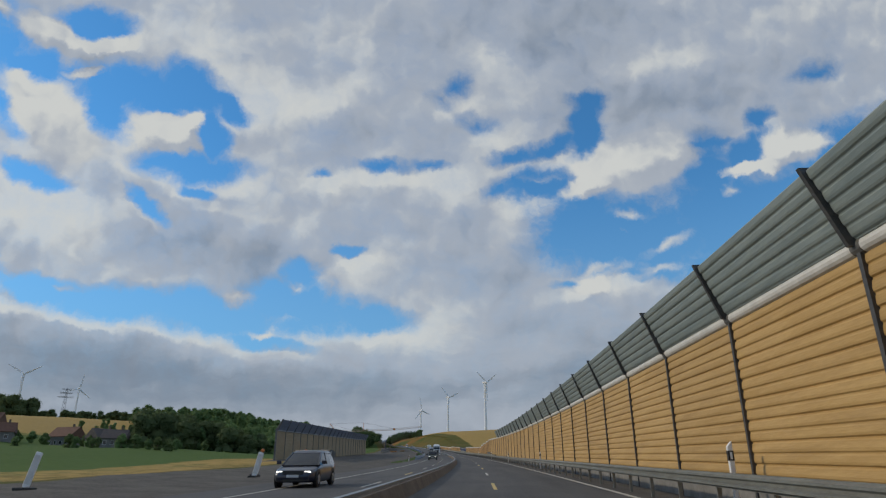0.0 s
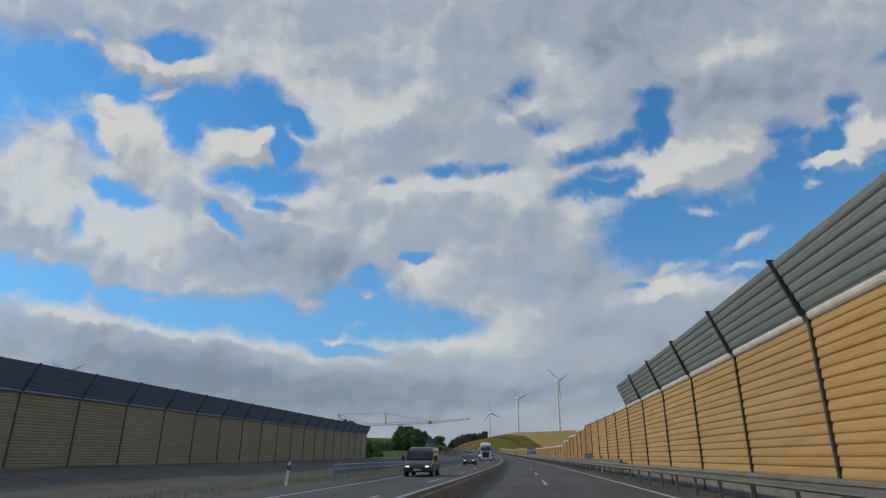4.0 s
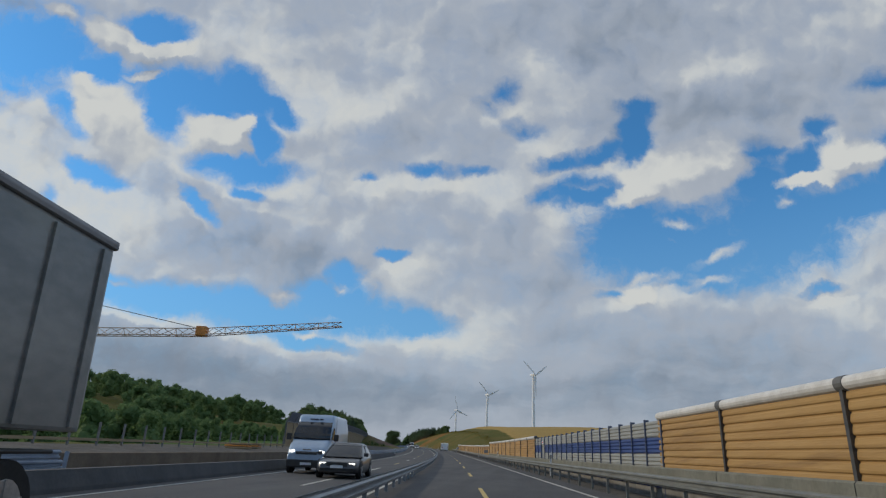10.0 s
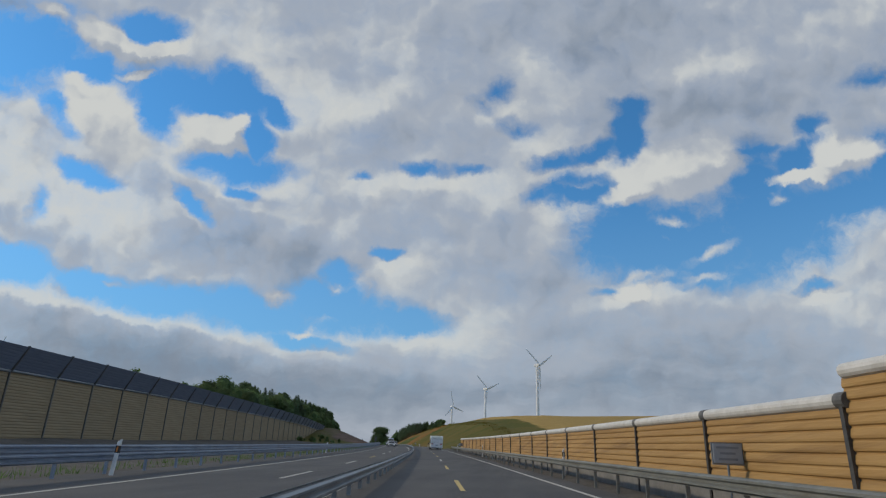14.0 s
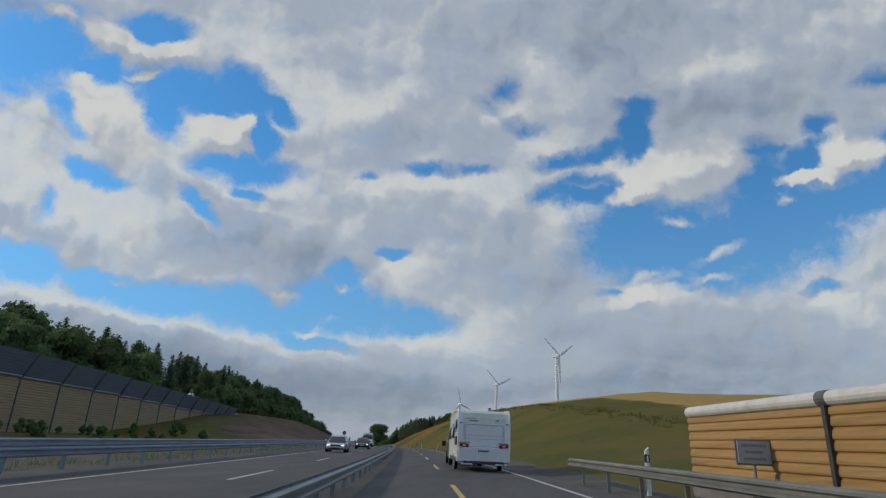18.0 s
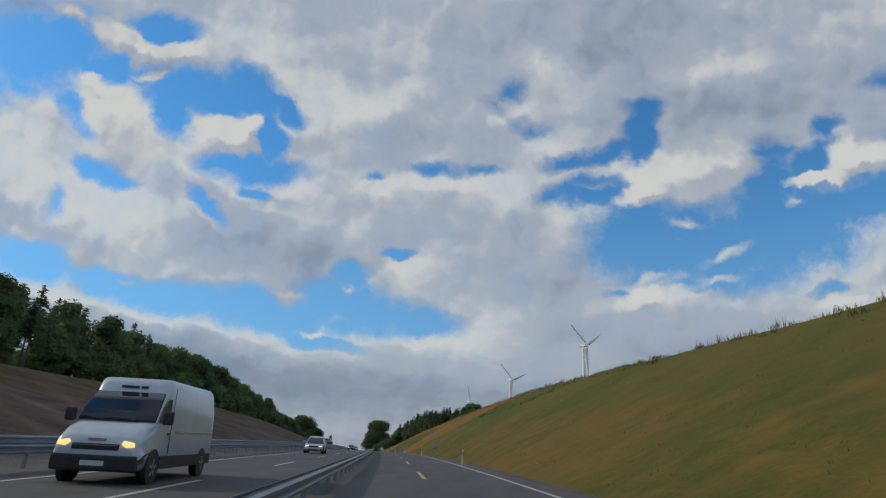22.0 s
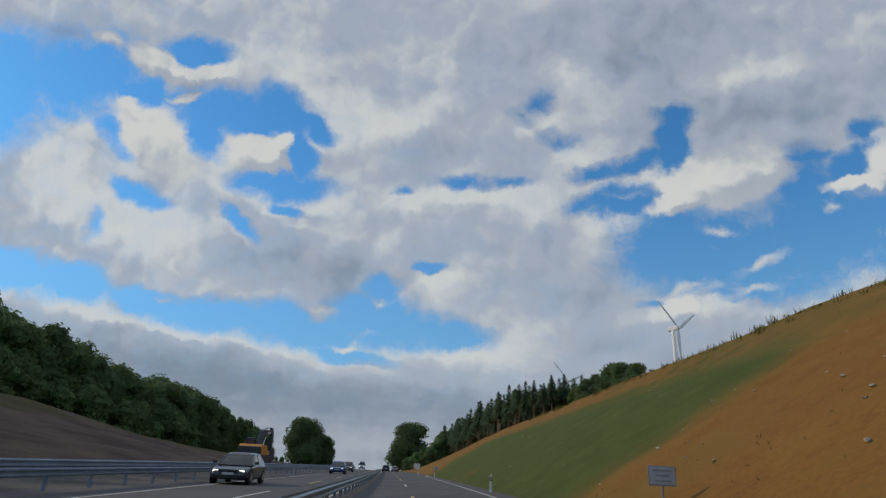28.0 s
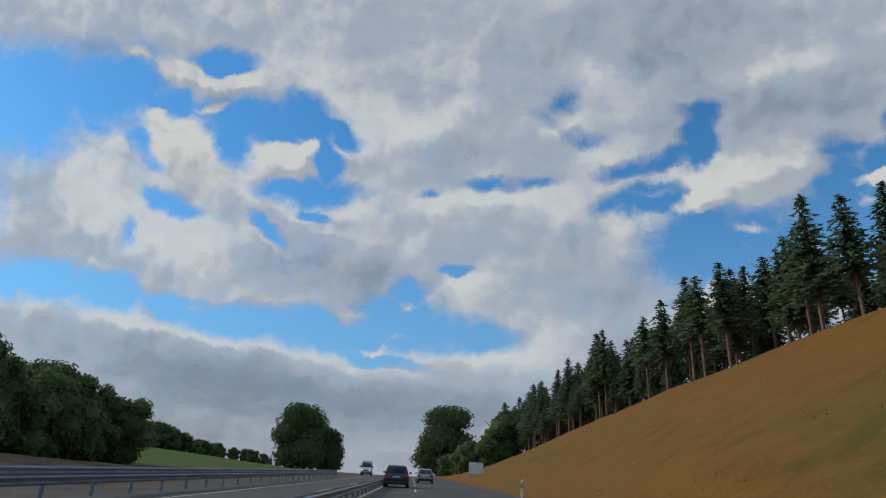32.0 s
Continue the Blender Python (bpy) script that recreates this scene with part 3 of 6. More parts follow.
def build_ground():
    s_ax = np.concatenate([np.arange(-560, -60, 50), np.arange(-60, 1120, 6.0), np.arange(1120, 1400, 20), np.arange(1400, 4600, 200)])
    ll = np.concatenate([[-2600, -1800, -1300, -1000, -800, -650, -520], np.arange(-420, -120, 30), np.arange(-120, -60, 10), np.arange(-60, -34, 4),
                         np.arange(-34, -13, 1.5), [-13.4, -12.6, 5.9, 6.3], np.arange(7, 26, 1.2), np.arange(26, 60, 4), np.arange(60, 140, 16), [160, 220, 300, 420, 600, 800, 1100, 1500, 2000, 2600]])
    s2, l2 = np.meshgrid(s_ax, ll, indexing="ij")
    h = relief(s2, l2)
    psi = np.interp(s2, _s, _psi)
    x = np.interp(s2, _s, _p[:, 0]) + np.cos(psi) * l2
    y = np.interp(s2, _s, _p[:, 1]) + np.sin(psi) * l2
    rng = np.random.RandomState(3)
    lump = np.where((np.abs(l2 + 3.5) > 10.5), rng.uniform(-0.12, 0.12, s2.shape), 0)
    z = np.interp(s2, _s, _p[:, 2]) + h + lump
    n, m = s2.shape
    verts = np.stack([x, y, z], -1).reshape(-1, 3)
    idx = np.arange(n * m).reshape(n, m)
    faces = np.stack([idx[:-1, :-1], idx[:-1, 1:], idx[1:, 1:], idx[1:, :-1]], -1).reshape(-1, 4)
    me = bpy.data.meshes.new("ground")
    me.from_pydata(verts.tolist(), [], faces.tolist())
    me.materials.append(M_LAND)
    me.shade_smooth()
    up = np.clip((l2 - 6.3) / 17.7, 0, 3)
    masks = {
        "meadow": np.where(l2 < -34, (1 - ss(s2, 520, 620)) * (1 - ss(-l2, 200, 260)) + ss(s2, 850, 930) * (1 - ss(-l2, 200, 330)), 0),
        "straw": np.where(l2 < -200, 1 - ss(s2, 700, 900), 0) + np.where(l2 > 34, ss(s2, 430, 520) * (1 - ss(s2, 900, 940)) * (1 - ss(l2, 160, 260)), 0) + np.where((l2 < -27) & (l2 > -48), 0.58 * (1 - ss(s2, 125, 165)), 0),
        "earth": np.where(l2 > 6, np.clip(
            ss(s2, 738 - 30 * up, 748 - 30 * up) * (1 - ss(s2, 777, 787)) * (1 - ss(up, 0.62, 0.74)) + ss(s2, 706, 716) * (1 - ss(s2, 735, 760)) * ss(up, 0.66, 0.78) * (1 - ss(up, 1.1, 1.4))
            + 0.62 * ss(s2, 686, 700) * (1 - ss(s2, 735, 762)) * ss(up, 0.84, 0.95) * (1 - ss(up, 1.2, 1.5)) + 0.44 * ss(s2, 735, 760) * ss(up, 0.62, 0.74) * (1 - ss(up, 1.2, 1.5))
            + 0.2 * ss(s2, 782, 830) * ss(up, 0.64, 0.76) + ss(s2, 872, 892) * (0.52 + 0.2 * ss(up, 0.2, 0.6)) * (1 - ss(up, 1.2, 1.6))
            + 0.40 * ss(s2, 575, 600) * (1 - ss(s2, 688, 702)) * (1 - ss(up, 0.4, 0.65)) + 0.3 * ss(s2, 815, 830) * (1 - ss(up, 0.1, 0.3)), 0, 1), 0),
        "lush": np.where(l2 > 6, 0.8 * ss(s2, 776, 790) * (1 - ss(s2, 868, 890)) * (1 - ss(up, 0.58, 0.72)) + 0.75 * ss(s2, 672, 688) * (1 - ss(s2, 712, 728)) * ss(up, 0.42, 0.56) * (1 - ss(up, 0.70, 0.84)), 0),
        "red": np.where((l2 < -12.5) & (l2 > -33), (0.95 - 0.42 * ss(-l2, 22, 25)) * ss(s2, 545, 566) * (1 - ss(s2, 900, 960)), 0),
        "grit": np.where((l2 > -13.5) & (l2 < 7.5), 1.0, 0) * (1 - 0.75 * ss(l2, 5.9, 6.3) * ss(s2, 520, 540)) + np.where((l2 <= -13) & (l2 > -33.5), ss(s2, 90, 120) * (1 - ss(s2, 500, 540)) * 0.75, 0) + np.where((l2 <= -13) & (l2 > -32), (1 - ss(s2, 90, 120)) * (1 - ss(-l2, 24, 29)), 0),
    }
    for key, val in masks.items():
        a = me.attributes.new(key, "FLOAT", "POINT")
        a.data.foreach_set("value", np.clip(val, 0, 1).astype(np.float32).ravel())
    tagged(new("ground", me), "rolling land with grass, bare earth, gravel and straw fields", "ground", kind="structure")


build_ground()


def lane_shift(s):
    return float(np.interp(s, [0, 90, 130, 420, 500, 580, 670, 720, 800, 860, 960], [-0.3, -0.25, 0.05, 0.1, 0.4, 0.5, 0.25, 0.1, -0.25, -0.85, -0.95]))


def l_med(s):
    return float(np.interp(s, [0, 100, 250, 400], [-2.75, -2.5, -2.25, -2.05])) + (lane_shift(s) * 0.7 if s > 420 else 0.0)


def l_wall(s):
    return float(np.interp(s, [0, 60, 150, 400], [6.3, 6.6, 7.05, 7.2]))


ROAD_0, ROAD_1 = -120, 1300
road_r = swept("road", [(-2.4, 0.0), (5.7, 0.0), (5.75, -0.15), (-2.4, -0.15)], ROAD_0, ROAD_1, M_ROAD, step=8)
slip = swept("road_bay", [(5.6, -0.004), (5.7, -0.004), (5.75, -0.15), (5.6, -0.15)], 858, 1062, M_ROAD, step=4)
for i, v in enumerate(slip.data.vertices):
    if i % 4 in (1, 2):
        a = 858 + 204 * (i // 4) / 51
        v.co += (at(a, 1.0) - at(a, 0.0)) * float(np.interp(a, [860, 915, 1000, 1060], [0, 4.1, 4.1, 0]))
tagged(slip, "dark grey asphalt bay widening beside the carriageway", "road", kind="structure")
tagged(road_r, "dark grey asphalt carriageway climbing gently", "road", kind="structure")
road_l = swept("road", [(-10.9, 0.0), (-2.404, 0.0), (-2.404, -0.15), (-10.95, -0.15)], ROAD_0, ROAD_1, M_ROAD, step=8)
tagged(road_l, "dark grey asphalt carriageway for oncoming traffic", "road", kind="structure")


def marking(road, l0, l1, s0, s1, mat, name, lat=None):
    swept(name, [(l0, 0.008), (l1, 0.008)], s0, s1, mat, road, step=6, closed=False, lat=lat)


for i in range(int((ROAD_1 - ROAD_0) / 18)):
    s = ROAD_0 + 18 * i + 2.4
    s += float(np.interp(s, [360, 475, 527, 580, 668, 705, 803, 860], [0, -4, -6, -8.7, -9.2, -8.7, -1, 2]))
    marking(road_r, 0.72, 0.87, s, s + 6, M_YPAINT if 300 < s < 420 or i % 3 else M_PAINT, "lane_dash", lane_shift)
    q = ROAD_0 + 18 * i + 5.15
    q += float(np.interp(q, [368, 473, 631], [0, -2.65, -6.75]))
    marking(road_l, -5.2, -5.05, q, q + 6, M_YPAINT if i % 3 == 0 else M_PAINT, "lane_dash")
for i in range(14):
    s = ROAD_0 + 100 * i
    marking(road_r, 4.52, 4.70, s, s + 100, M_PAINT, "edge_line", lambda q: float(np.interp(q, [860, 915, 1000, 1060], [0, 3.9, 3.9, 0])))
    marking(road_l, -8.5, -8.36, s, s + 100, M_PAINT, "edge_line")
    marking(road_l, -2.62, -2.5, s, s + 100, M_PAINT, "edge_line")


# ---- noise barriers ----
def ribs(h0, h1, l0, l1, tier, depth, thick):
    """A closed ribbed sheet between (l0, h0) and (l1, h1); it faces the lower l."""
    n = max(1, round((h1 - h0) / tier))
    front = []
    for i in range(n):
        for f, d in ((0.0, 0.05), (0.05, 0.05), (0.11, 0.85), (0.20, 1.0), (0.42, 0.72), (0.48, 0.42), (0.53, 0.42), (0.59, 1.0), (0.70, 1.1), (0.94, 0.62)):
            w = (i + f) / n
            front.append((l0 + (l1 - l0) * w - depth * d, h0 + (h1 - h0) * w))
    front.append((l1, h1))
    return front + [(l1 + thick, h1), (l0 + thick, h0)]


def mirrored(profile, about):
    return [(2 * about - l, h) for l, h in profile][::-1]


def cap_profile(l, h, r, seg=10):
    return [(l + r * math.cos(2 * math.pi * i / seg), h + r * math.sin(2 * math.pi * i / seg)) for i in range(seg)]


def right_height(s):
    """Top of the ochre wall on the near side: it steps down towards the bridge."""
    for end, top in ((176.6, 4.5), (186.7, 4.15), (196.5, 3.75), (206.4, 3.33), (376.9, 2.76)):
        if s < end - 0.5:
            return top
    return 2.26


POSTS = ([10.4 + 5.98 * i for i in range(-8, 24)] + [153.9 + 5.675 * i for i in range(4)] + [176.6 + 4.967 * i for i in range(6)]
         + [206.4 + 5.85 * i for i in range(14)] + [317.9 + 5.9 * i for i in range(10)] + [376.9 + 6.06 * i for i in range(20)])


def right_wall():
    wall = thing("noise_barrier", "ochre ribbed noise barrier with grey posts and a pale round cap beside the road", "noise barrier", kind="structure")
    wall.name = "wall_right"
    for s, e in zip(POSTS, POSTS[1:]):
        lw = l_wall
        if e - s > 8:
            continue
        top = right_height(s + 0.1)
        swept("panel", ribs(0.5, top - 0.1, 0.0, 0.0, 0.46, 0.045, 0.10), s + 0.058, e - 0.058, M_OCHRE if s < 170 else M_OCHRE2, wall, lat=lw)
        swept("plinth", [(-0.07, -0.3), (0.16, -0.3), (0.16, 0.5), (-0.07, 0.5)], s + 0.09, e - 0.09, M_CONC, wall, lat=lw)
        swept("post", [(-0.10, -0.2), (0.16, -0.2), (0.16, top), (-0.10, top)], s - 0.055, s + 0.055, M_POST, wall, lat=lw)
        swept("cap", cap_profile(0.0, top, 0.14, 14), s + 0.14, e - 0.14, M_CAP, wall, lat=lw)
        swept("collar", cap_profile(0.0, top, 0.152, 14), s - 0.14, s + 0.14, M_COLLAR, wall, lat=lw)
        if s < 143:
            swept("canted_panel", ribs(top + 0.1, top + 1.40, -0.12, -0.66, 0.43, 0.035, 0.05), s + 0.07, e - 0.07, M_CANT, wall, lat=lw)
            swept("canted_post", [(-0.24, top), (-0.02, top), (-0.58, top + 1.46), (-0.78, top + 1.46)], s - 0.05, s + 0.05, M_POST, wall, lat=lw)
    blue = thing("wall_bridge", "blue and light grey banded noise barrier panels between steel posts", "noise barrier", kind="structure")
    red = surf("red_paint", (0.5, 0.05, 0.03), (0.6, 0.07, 0.04))
    s = 282.0
    while s < 317.5:
        e = s + 2.0
        gate = 311.5 < s < 313.5
        for i, mt in enumerate((M_BLUEP, M_GREYP, M_BLUEP, M_GREYP)):
            h0, h1 = 0.35 + 0.575 * i, 0.35 + 0.575 * (i + 1)
            if not (gate and i < 3):
                swept("panel", ribs(h0, h1 - 0.01, 0.0, 0.0, 0.29, 0.035, 0.09), s + 0.05, e - 0.05, mt, blue, lat=l_wall)
        if gate:
            swept("door", [(-0.03, 0.35), (0.05, 0.35), (0.05, 2.06), (-0.03, 2.06)], s + 0.3, e - 0.4, M_GREYP, blue, lat=l_wall, label="light grey steel escape door")
            swept("arrow_sign", [(-0.09, 2.16), (-0.06, 2.16), (-0.06, 2.38), (-0.09, 2.38)], s + 0.4, e - 0.5, M_WHITE, blue, lat=l_wall)
            swept("arrow", [(-0.10, 2.22), (-0.095, 2.22), (-0.095, 2.32), (-0.10, 2.32)], s + 0.6, e - 0.8, red, blue, lat=l_wall)
        swept("post", [(-0.08, -0.2), (0.10, -0.2), (0.10, 2.72), (-0.08, 2.72)], s - 0.04, s + 0.04, M_BLUEPOST, blue, lat=l_wall)
        s = e
    swept("plinth", [(-0.08, -0.3), (0.16, -0.3), (0.16, 0.35), (-0.08, 0.35)], 283, 318, M_CONC, blue, lat=l_wall)


right_wall()


def left_wall(name, s0, s1, lw, top_of, base_of, label):
    wall = thing(name, label, "noise barrier", kind="structure")
    s = s0
    while s < s1 - 1:
        e = s + 6.0
        t, b = top_of(s + 3), base_of(s + 3)
        joint = t - 1.75
        swept("panel", mirrored(ribs(b, joint, 0, 0, 0.42, 0.026, 0.1), 0), s + 0.08, e - 0.08, M_TAN, wall, lat=lambda q: lw)
        swept("post", [(-0.16, b - 0.4), (0.11, b - 0.4), (0.11, joint), (-0.16, joint)], s - 0.06, s + 0.06, M_POST_L, wall, lat=lambda q: lw)
        swept("cap", cap_profile(0.06, joint, 0.10, 8), s + 0.02, e - 0.02, M_STEEL, wall, lat=lambda q: lw)
        swept("canted_panel", mirrored(ribs(joint + 0.1, t, -0.12, -0.95, 0.4, 0.010, 0.05), 0), s + 0.06, e - 0.06, M_CANT_L, wall, lat=lambda q: lw)
        swept("canted_post", [(0.02, joint), (0.24, joint), (1.05, t + 0.05), (0.85, t + 0.05)], s - 0.035, s + 0.035, M_POST_L, wall, lat=lambda q: lw)
        s = e
    swept("end_panel", [(-0.12, base_of(s0)), (0.14, base_of(s0)), (0.14, top_of(s0) - 1.7), (1.0, top_of(s0)), (0.9, top_of(s0) + 0.05), (-0.12, top_of(s0) - 1.6)], s0 - 0.16, s0 - 0.09, M_POST_L, wall, lat=lambda q: lw)


left_wall("wall_left_1", 110.5, 248.5, -32.0, lambda s: float(np.interp(s, [110, 250], [7.0, 7.3])), lambda s: 0.45, "tan ribbed noise barrier with canted slate-blue top behind the oncoming lanes")
left_wall("wall_left_2", 382, 592, -30.0, lambda s: float(np.interp(s, [382, 435, 500, 540, 575, 600], [6.8, 7.05, 6.7, 6.3, 5.7, 5.2])), lambda s: float(np.interp(s, [382, 540, 590], [0.4, 0.6, 3.0])), "tan ribbed noise barrier with canted slate-blue top running into the bank")

low = thing("wall_low", "low concrete wall with a white cap running into the bank", "wall", kind="structure")
swept("body", [(-0.15, 1.5), (0.15, 1.5), (0.15, 4.5), (-0.15, 4.5)], 592.2, 604, M_CONC, low, lat=lambda q: -30.0)
swept("cap", [(-0.22, 4.5), (0.22, 4.5), (0.22, 4.66), (-0.22, 4.66)], 592.2, 604, M_CAP, low, lat=lambda q: -30.0)


# ---- guard rails ----
def w_beam(l, h, height=0.31, depth=0.08, flip=1):
    """A two-wave steel beam, closed, 5 mm thick; it bulges towards -l, or +l with flip -1."""
    pts = []
    for f, d in ((0.0, 0.0), (0.06, 0.0), (0.16, 1.0), (0.30, 1.0), (0.42, 0.1), (0.58, 0.1), (0.70, 1.0), (0.84, 1.0), (0.94, 0.0), (1.0, 0.0)):
        pts.append((l - flip * depth * d, h + height * f))
    return pts + [(a + flip * 0.006, b) for a, b in reversed(pts)]


def rail(name, s0, s1, lat, beams, post_l, post_h, gap, label, piece=24.0, steel=M_STEEL):
    r = thing(name, label, "guard rail", group="guard rails")
    s = s0
    while s < s1 - 0.5:
        e = min(s + piece, s1)
        for prof in beams:
            swept("beam", prof, s, e, steel, r, step=8, lat=lat)
        s = e
    base = None
    n = int((s1 - s0) / gap)
    for i in range(n + 1):
        s = s0 + 0.5 + gap * i
        if base is None:
            bm = bmesh.new()
            box_bm(bm, -0.05, 0.05, -0.03, 0.03, -0.25, post_h)
            me = bpy.data.meshes.new("post")
            bm.to_mesh(me)
            bm.free()
            me.materials.append(steel)
            base = me
        part("post", base, None, r, m=stand(s, post_l + lat(s), 0, lean=False))
    return r


def zero(s):
    return 0.0


rail("guard_rail", -60, 500, lambda s: l_wall(s) - 7.2, [w_beam(5.85, 0.56)], 5.98, 0.86, 3.0, "olive grey steel guard rail on posts before the noise barrier", steel=M_STEELW)
band = thing("concrete_band", "olive grey concrete band with square drain notches along the noise barrier", "barrier", kind="structure")
band.name = "trim_band"
for i in range(37):
    s = 150 + 6.0 * i
    side = lambda q: l_wall(q) - 7.2
    swept("slab", [(6.62, 0.62), (6.80, 0.62), (6.80, 1.06), (6.66, 1.06), (6.62, 1.02)], s, s + 5.97, M_OLIVE, band, lat=side)
    for j in range(4):
        swept("notch", [(6.60, 0.64), (6.63, 0.64), (6.63, 0.72), (6.60, 0.72)], s + 0.6 + 1.5 * j, s + 0.82 + 1.5 * j, M_BLACK, band, lat=side)
rail("guard_rail", 138, 276, zero, [w_beam(-10.42, 0.66, 0.25, 0.05, -1), w_beam(-10.32, 0.40, 0.27, 0.08, -1)], -10.5, 0.86, 3.0, "broad bluish steel guard rail along the oncoming lanes", steel=M_STEELB)
parapet = thing("bridge_kerb", "long dark grey concrete barrier beside the oncoming lanes", "barrier", kind="structure")
for i in range(17):
    swept("block", [(-9.1, -0.02), (-9.12, 0.10), (-9.3, 0.50), (-9.62, 0.50), (-9.75, -0.02)], 272 + 6.0 * i, 277.992 + 6.0 * i, M_DKCONC, parapet)
rail("guard_rail", 318, 960, lambda s: float(np.interp(s, [318, 345], [-1.0, 0])), [w_beam(-10.42, 0.66, 0.25, 0.05, -1), w_beam(-10.32, 0.40, 0.27, 0.08, -1)], -10.5, 0.86, 3.0, "broad bluish steel guard rail along the oncoming lanes", steel=M_STEELB)
rail("guard_rail", 905, 975, lambda s: float(np.interp(s, [905, 975], [0, -0.6])), [w_beam(10.2, 0.45)], 10.3, 0.74, 3.0, "short steel guard rail beside the widened bay")
rail("guard_rail", 232, 1180, l_med, [w_beam(0.06, 0.26, 0.30, 0.07, -1), w_beam(-0.06, 0.26, 0.30, 0.07, 1)], 0.0, 0.54, 2.5, "low double-sided steel guard rail on the median strip")
barrier = thing("median_barrier", "low brown concrete barrier with a pale steel edge on the median", "barrier", kind="structure")
for i in range(30):
    s = -80 + i * 10.4
    swept("block", [(-0.32, -0.02), (0.30, -0.02), (0.12, 0.42), (-0.14, 0.42)], s, s + 10.36, M_EARTHW, barrier, lat=l_med)
    swept("edge_strip", [(-0.20, 0.42), (-0.06, 0.42), (-0.06, 0.50), (-0.20, 0.50)], s, s + 10.36, M_STEEL, barrier, lat=l_med)


# ---- marker posts and small signs ----
def marker_post(s, l, h=1.0, lean=0.0, amber=False):
    p = thing("marker_post", "white plastic roadside marker post with a slanted black band", "marker post", group="marker posts", m=stand(s, l, 0, lean=False) @ pose(0, 0, 0, 0, lean, 0))
    bm = bmesh.new()
    box_bm(bm, -0.06, 0.06, -0.05, 0.05, -0.2, h, 0.02)
    for v in bm.verts:
        if v.co.z > h - 0.05:
            v.co.z += 0.06 * (v.co.x / 0.06)
    part("body", bm, M_WHITE, p)
    box("black_band", -0.064, 0.064, -0.054, 0.054, h - 0.38, h - 0.16, M_BLACK, p)
    box("reflector", -0.025, 0.025, -0.060, -0.050, h - 0.35, h - 0.19, M_AMBER if amber else M_WHITE, p)
    return p


for s in (15.9, 63.5, 111, 159, 208, 256.7, 304.4, 351.7):
    marker_post(s, l_wall(s) - 0.72, 1.47)
for s in (400, 448, 494):
    marker_post(s, l_wall(s) - 0.5, 1.3)
for s in (540, 589, 638, 690, 745, 797, 853, 905):
    marker_post(s, 5.5)
for s, l in ((134, -11.6), (179, -10.9), (387, -10.05), (437, -10.8), (587, -10.9)):
    marker_post(s, l, 1.05, 4.0, True)


def beacon(s, l, lamp=False):
    b = thing("road_works_beacon", "leaning white road works beacon on a dark rubber foot", "beacon", group="road works beacons", m=stand(s, l, 0, lean=False))
    box("foot", -0.26, 0.26, -0.45, 0.45, -0.02, 0.11, M_BLACK, b, 0.03)
    bm = bmesh.new()
    box_bm(bm, -0.16, 0.16, -0.04, 0.04, 0.08, 1.60, 0.035, pose(0, 0, 0, 0, 13, 0))
    part("board", bm, M_WHITE, b)
    bm = bmesh.new()
    box_bm(bm, -0.12, 0.12, -0.05, -0.041, 0.25, 1.48, 0.0, pose(0, 0, 0, 0, 13, 0))
    part("reflective_sheet", bm, M_CAP, b)
    if lamp:
        bm = bmesh.new()
        bmesh.ops.create_uvsphere(bm, u_segments=14, v_segments=8, radius=0.12, matrix=pose(0.40, 0, 1.70))
        part("lamp", bm, M_AMBER, b, "amber warning lamp")


for s, l, lamp in ((28.7, -19.6, False), (43.8, -14.6, False), (47.5, -15.7, True), (54.4, -14.3, True)):
    beacon(s, l, lamp)


def km_board(s, l, h=1.3):
    b = thing("distance_board", "small white board on a thin steel pole beside the road", "road sign", group="distance boards", m=stand(s, l, 0, lean=False))
    box("board", -0.34, 0.34, -0.02, 0.02, h - 0.22, h + 0.22, surf("dull_white_sheet", (0.36, 0.39, 0.42), (0.44, 0.47, 0.5), 3.0, 0.5), b, 0.012)
    box("frame", -0.37, 0.37, 0.0, 0.03, h - 0.25, h + 0.25, M_STEEL, b)
    for j, w in enumerate((0.26, 0.18, 0.22)):
        box("text_bar", -w, w, -0.026, -0.021, h + 0.11 - 0.13 * j, h + 0.16 - 0.13 * j, surf("grey_print", (0.22, 0.24, 0.27), (0.3, 0.32, 0.34)), b)
    tube("pole", (0, 0.04, -0.3), (0, 0.04, h + 0.2), 0.03, 0.03, M_STEEL, b)


for s in (172, 381, 488, 577, 683.6, 774, 872):
    km_board(s, l_wall(s) - 0.4 if s < 500 else 6.9)


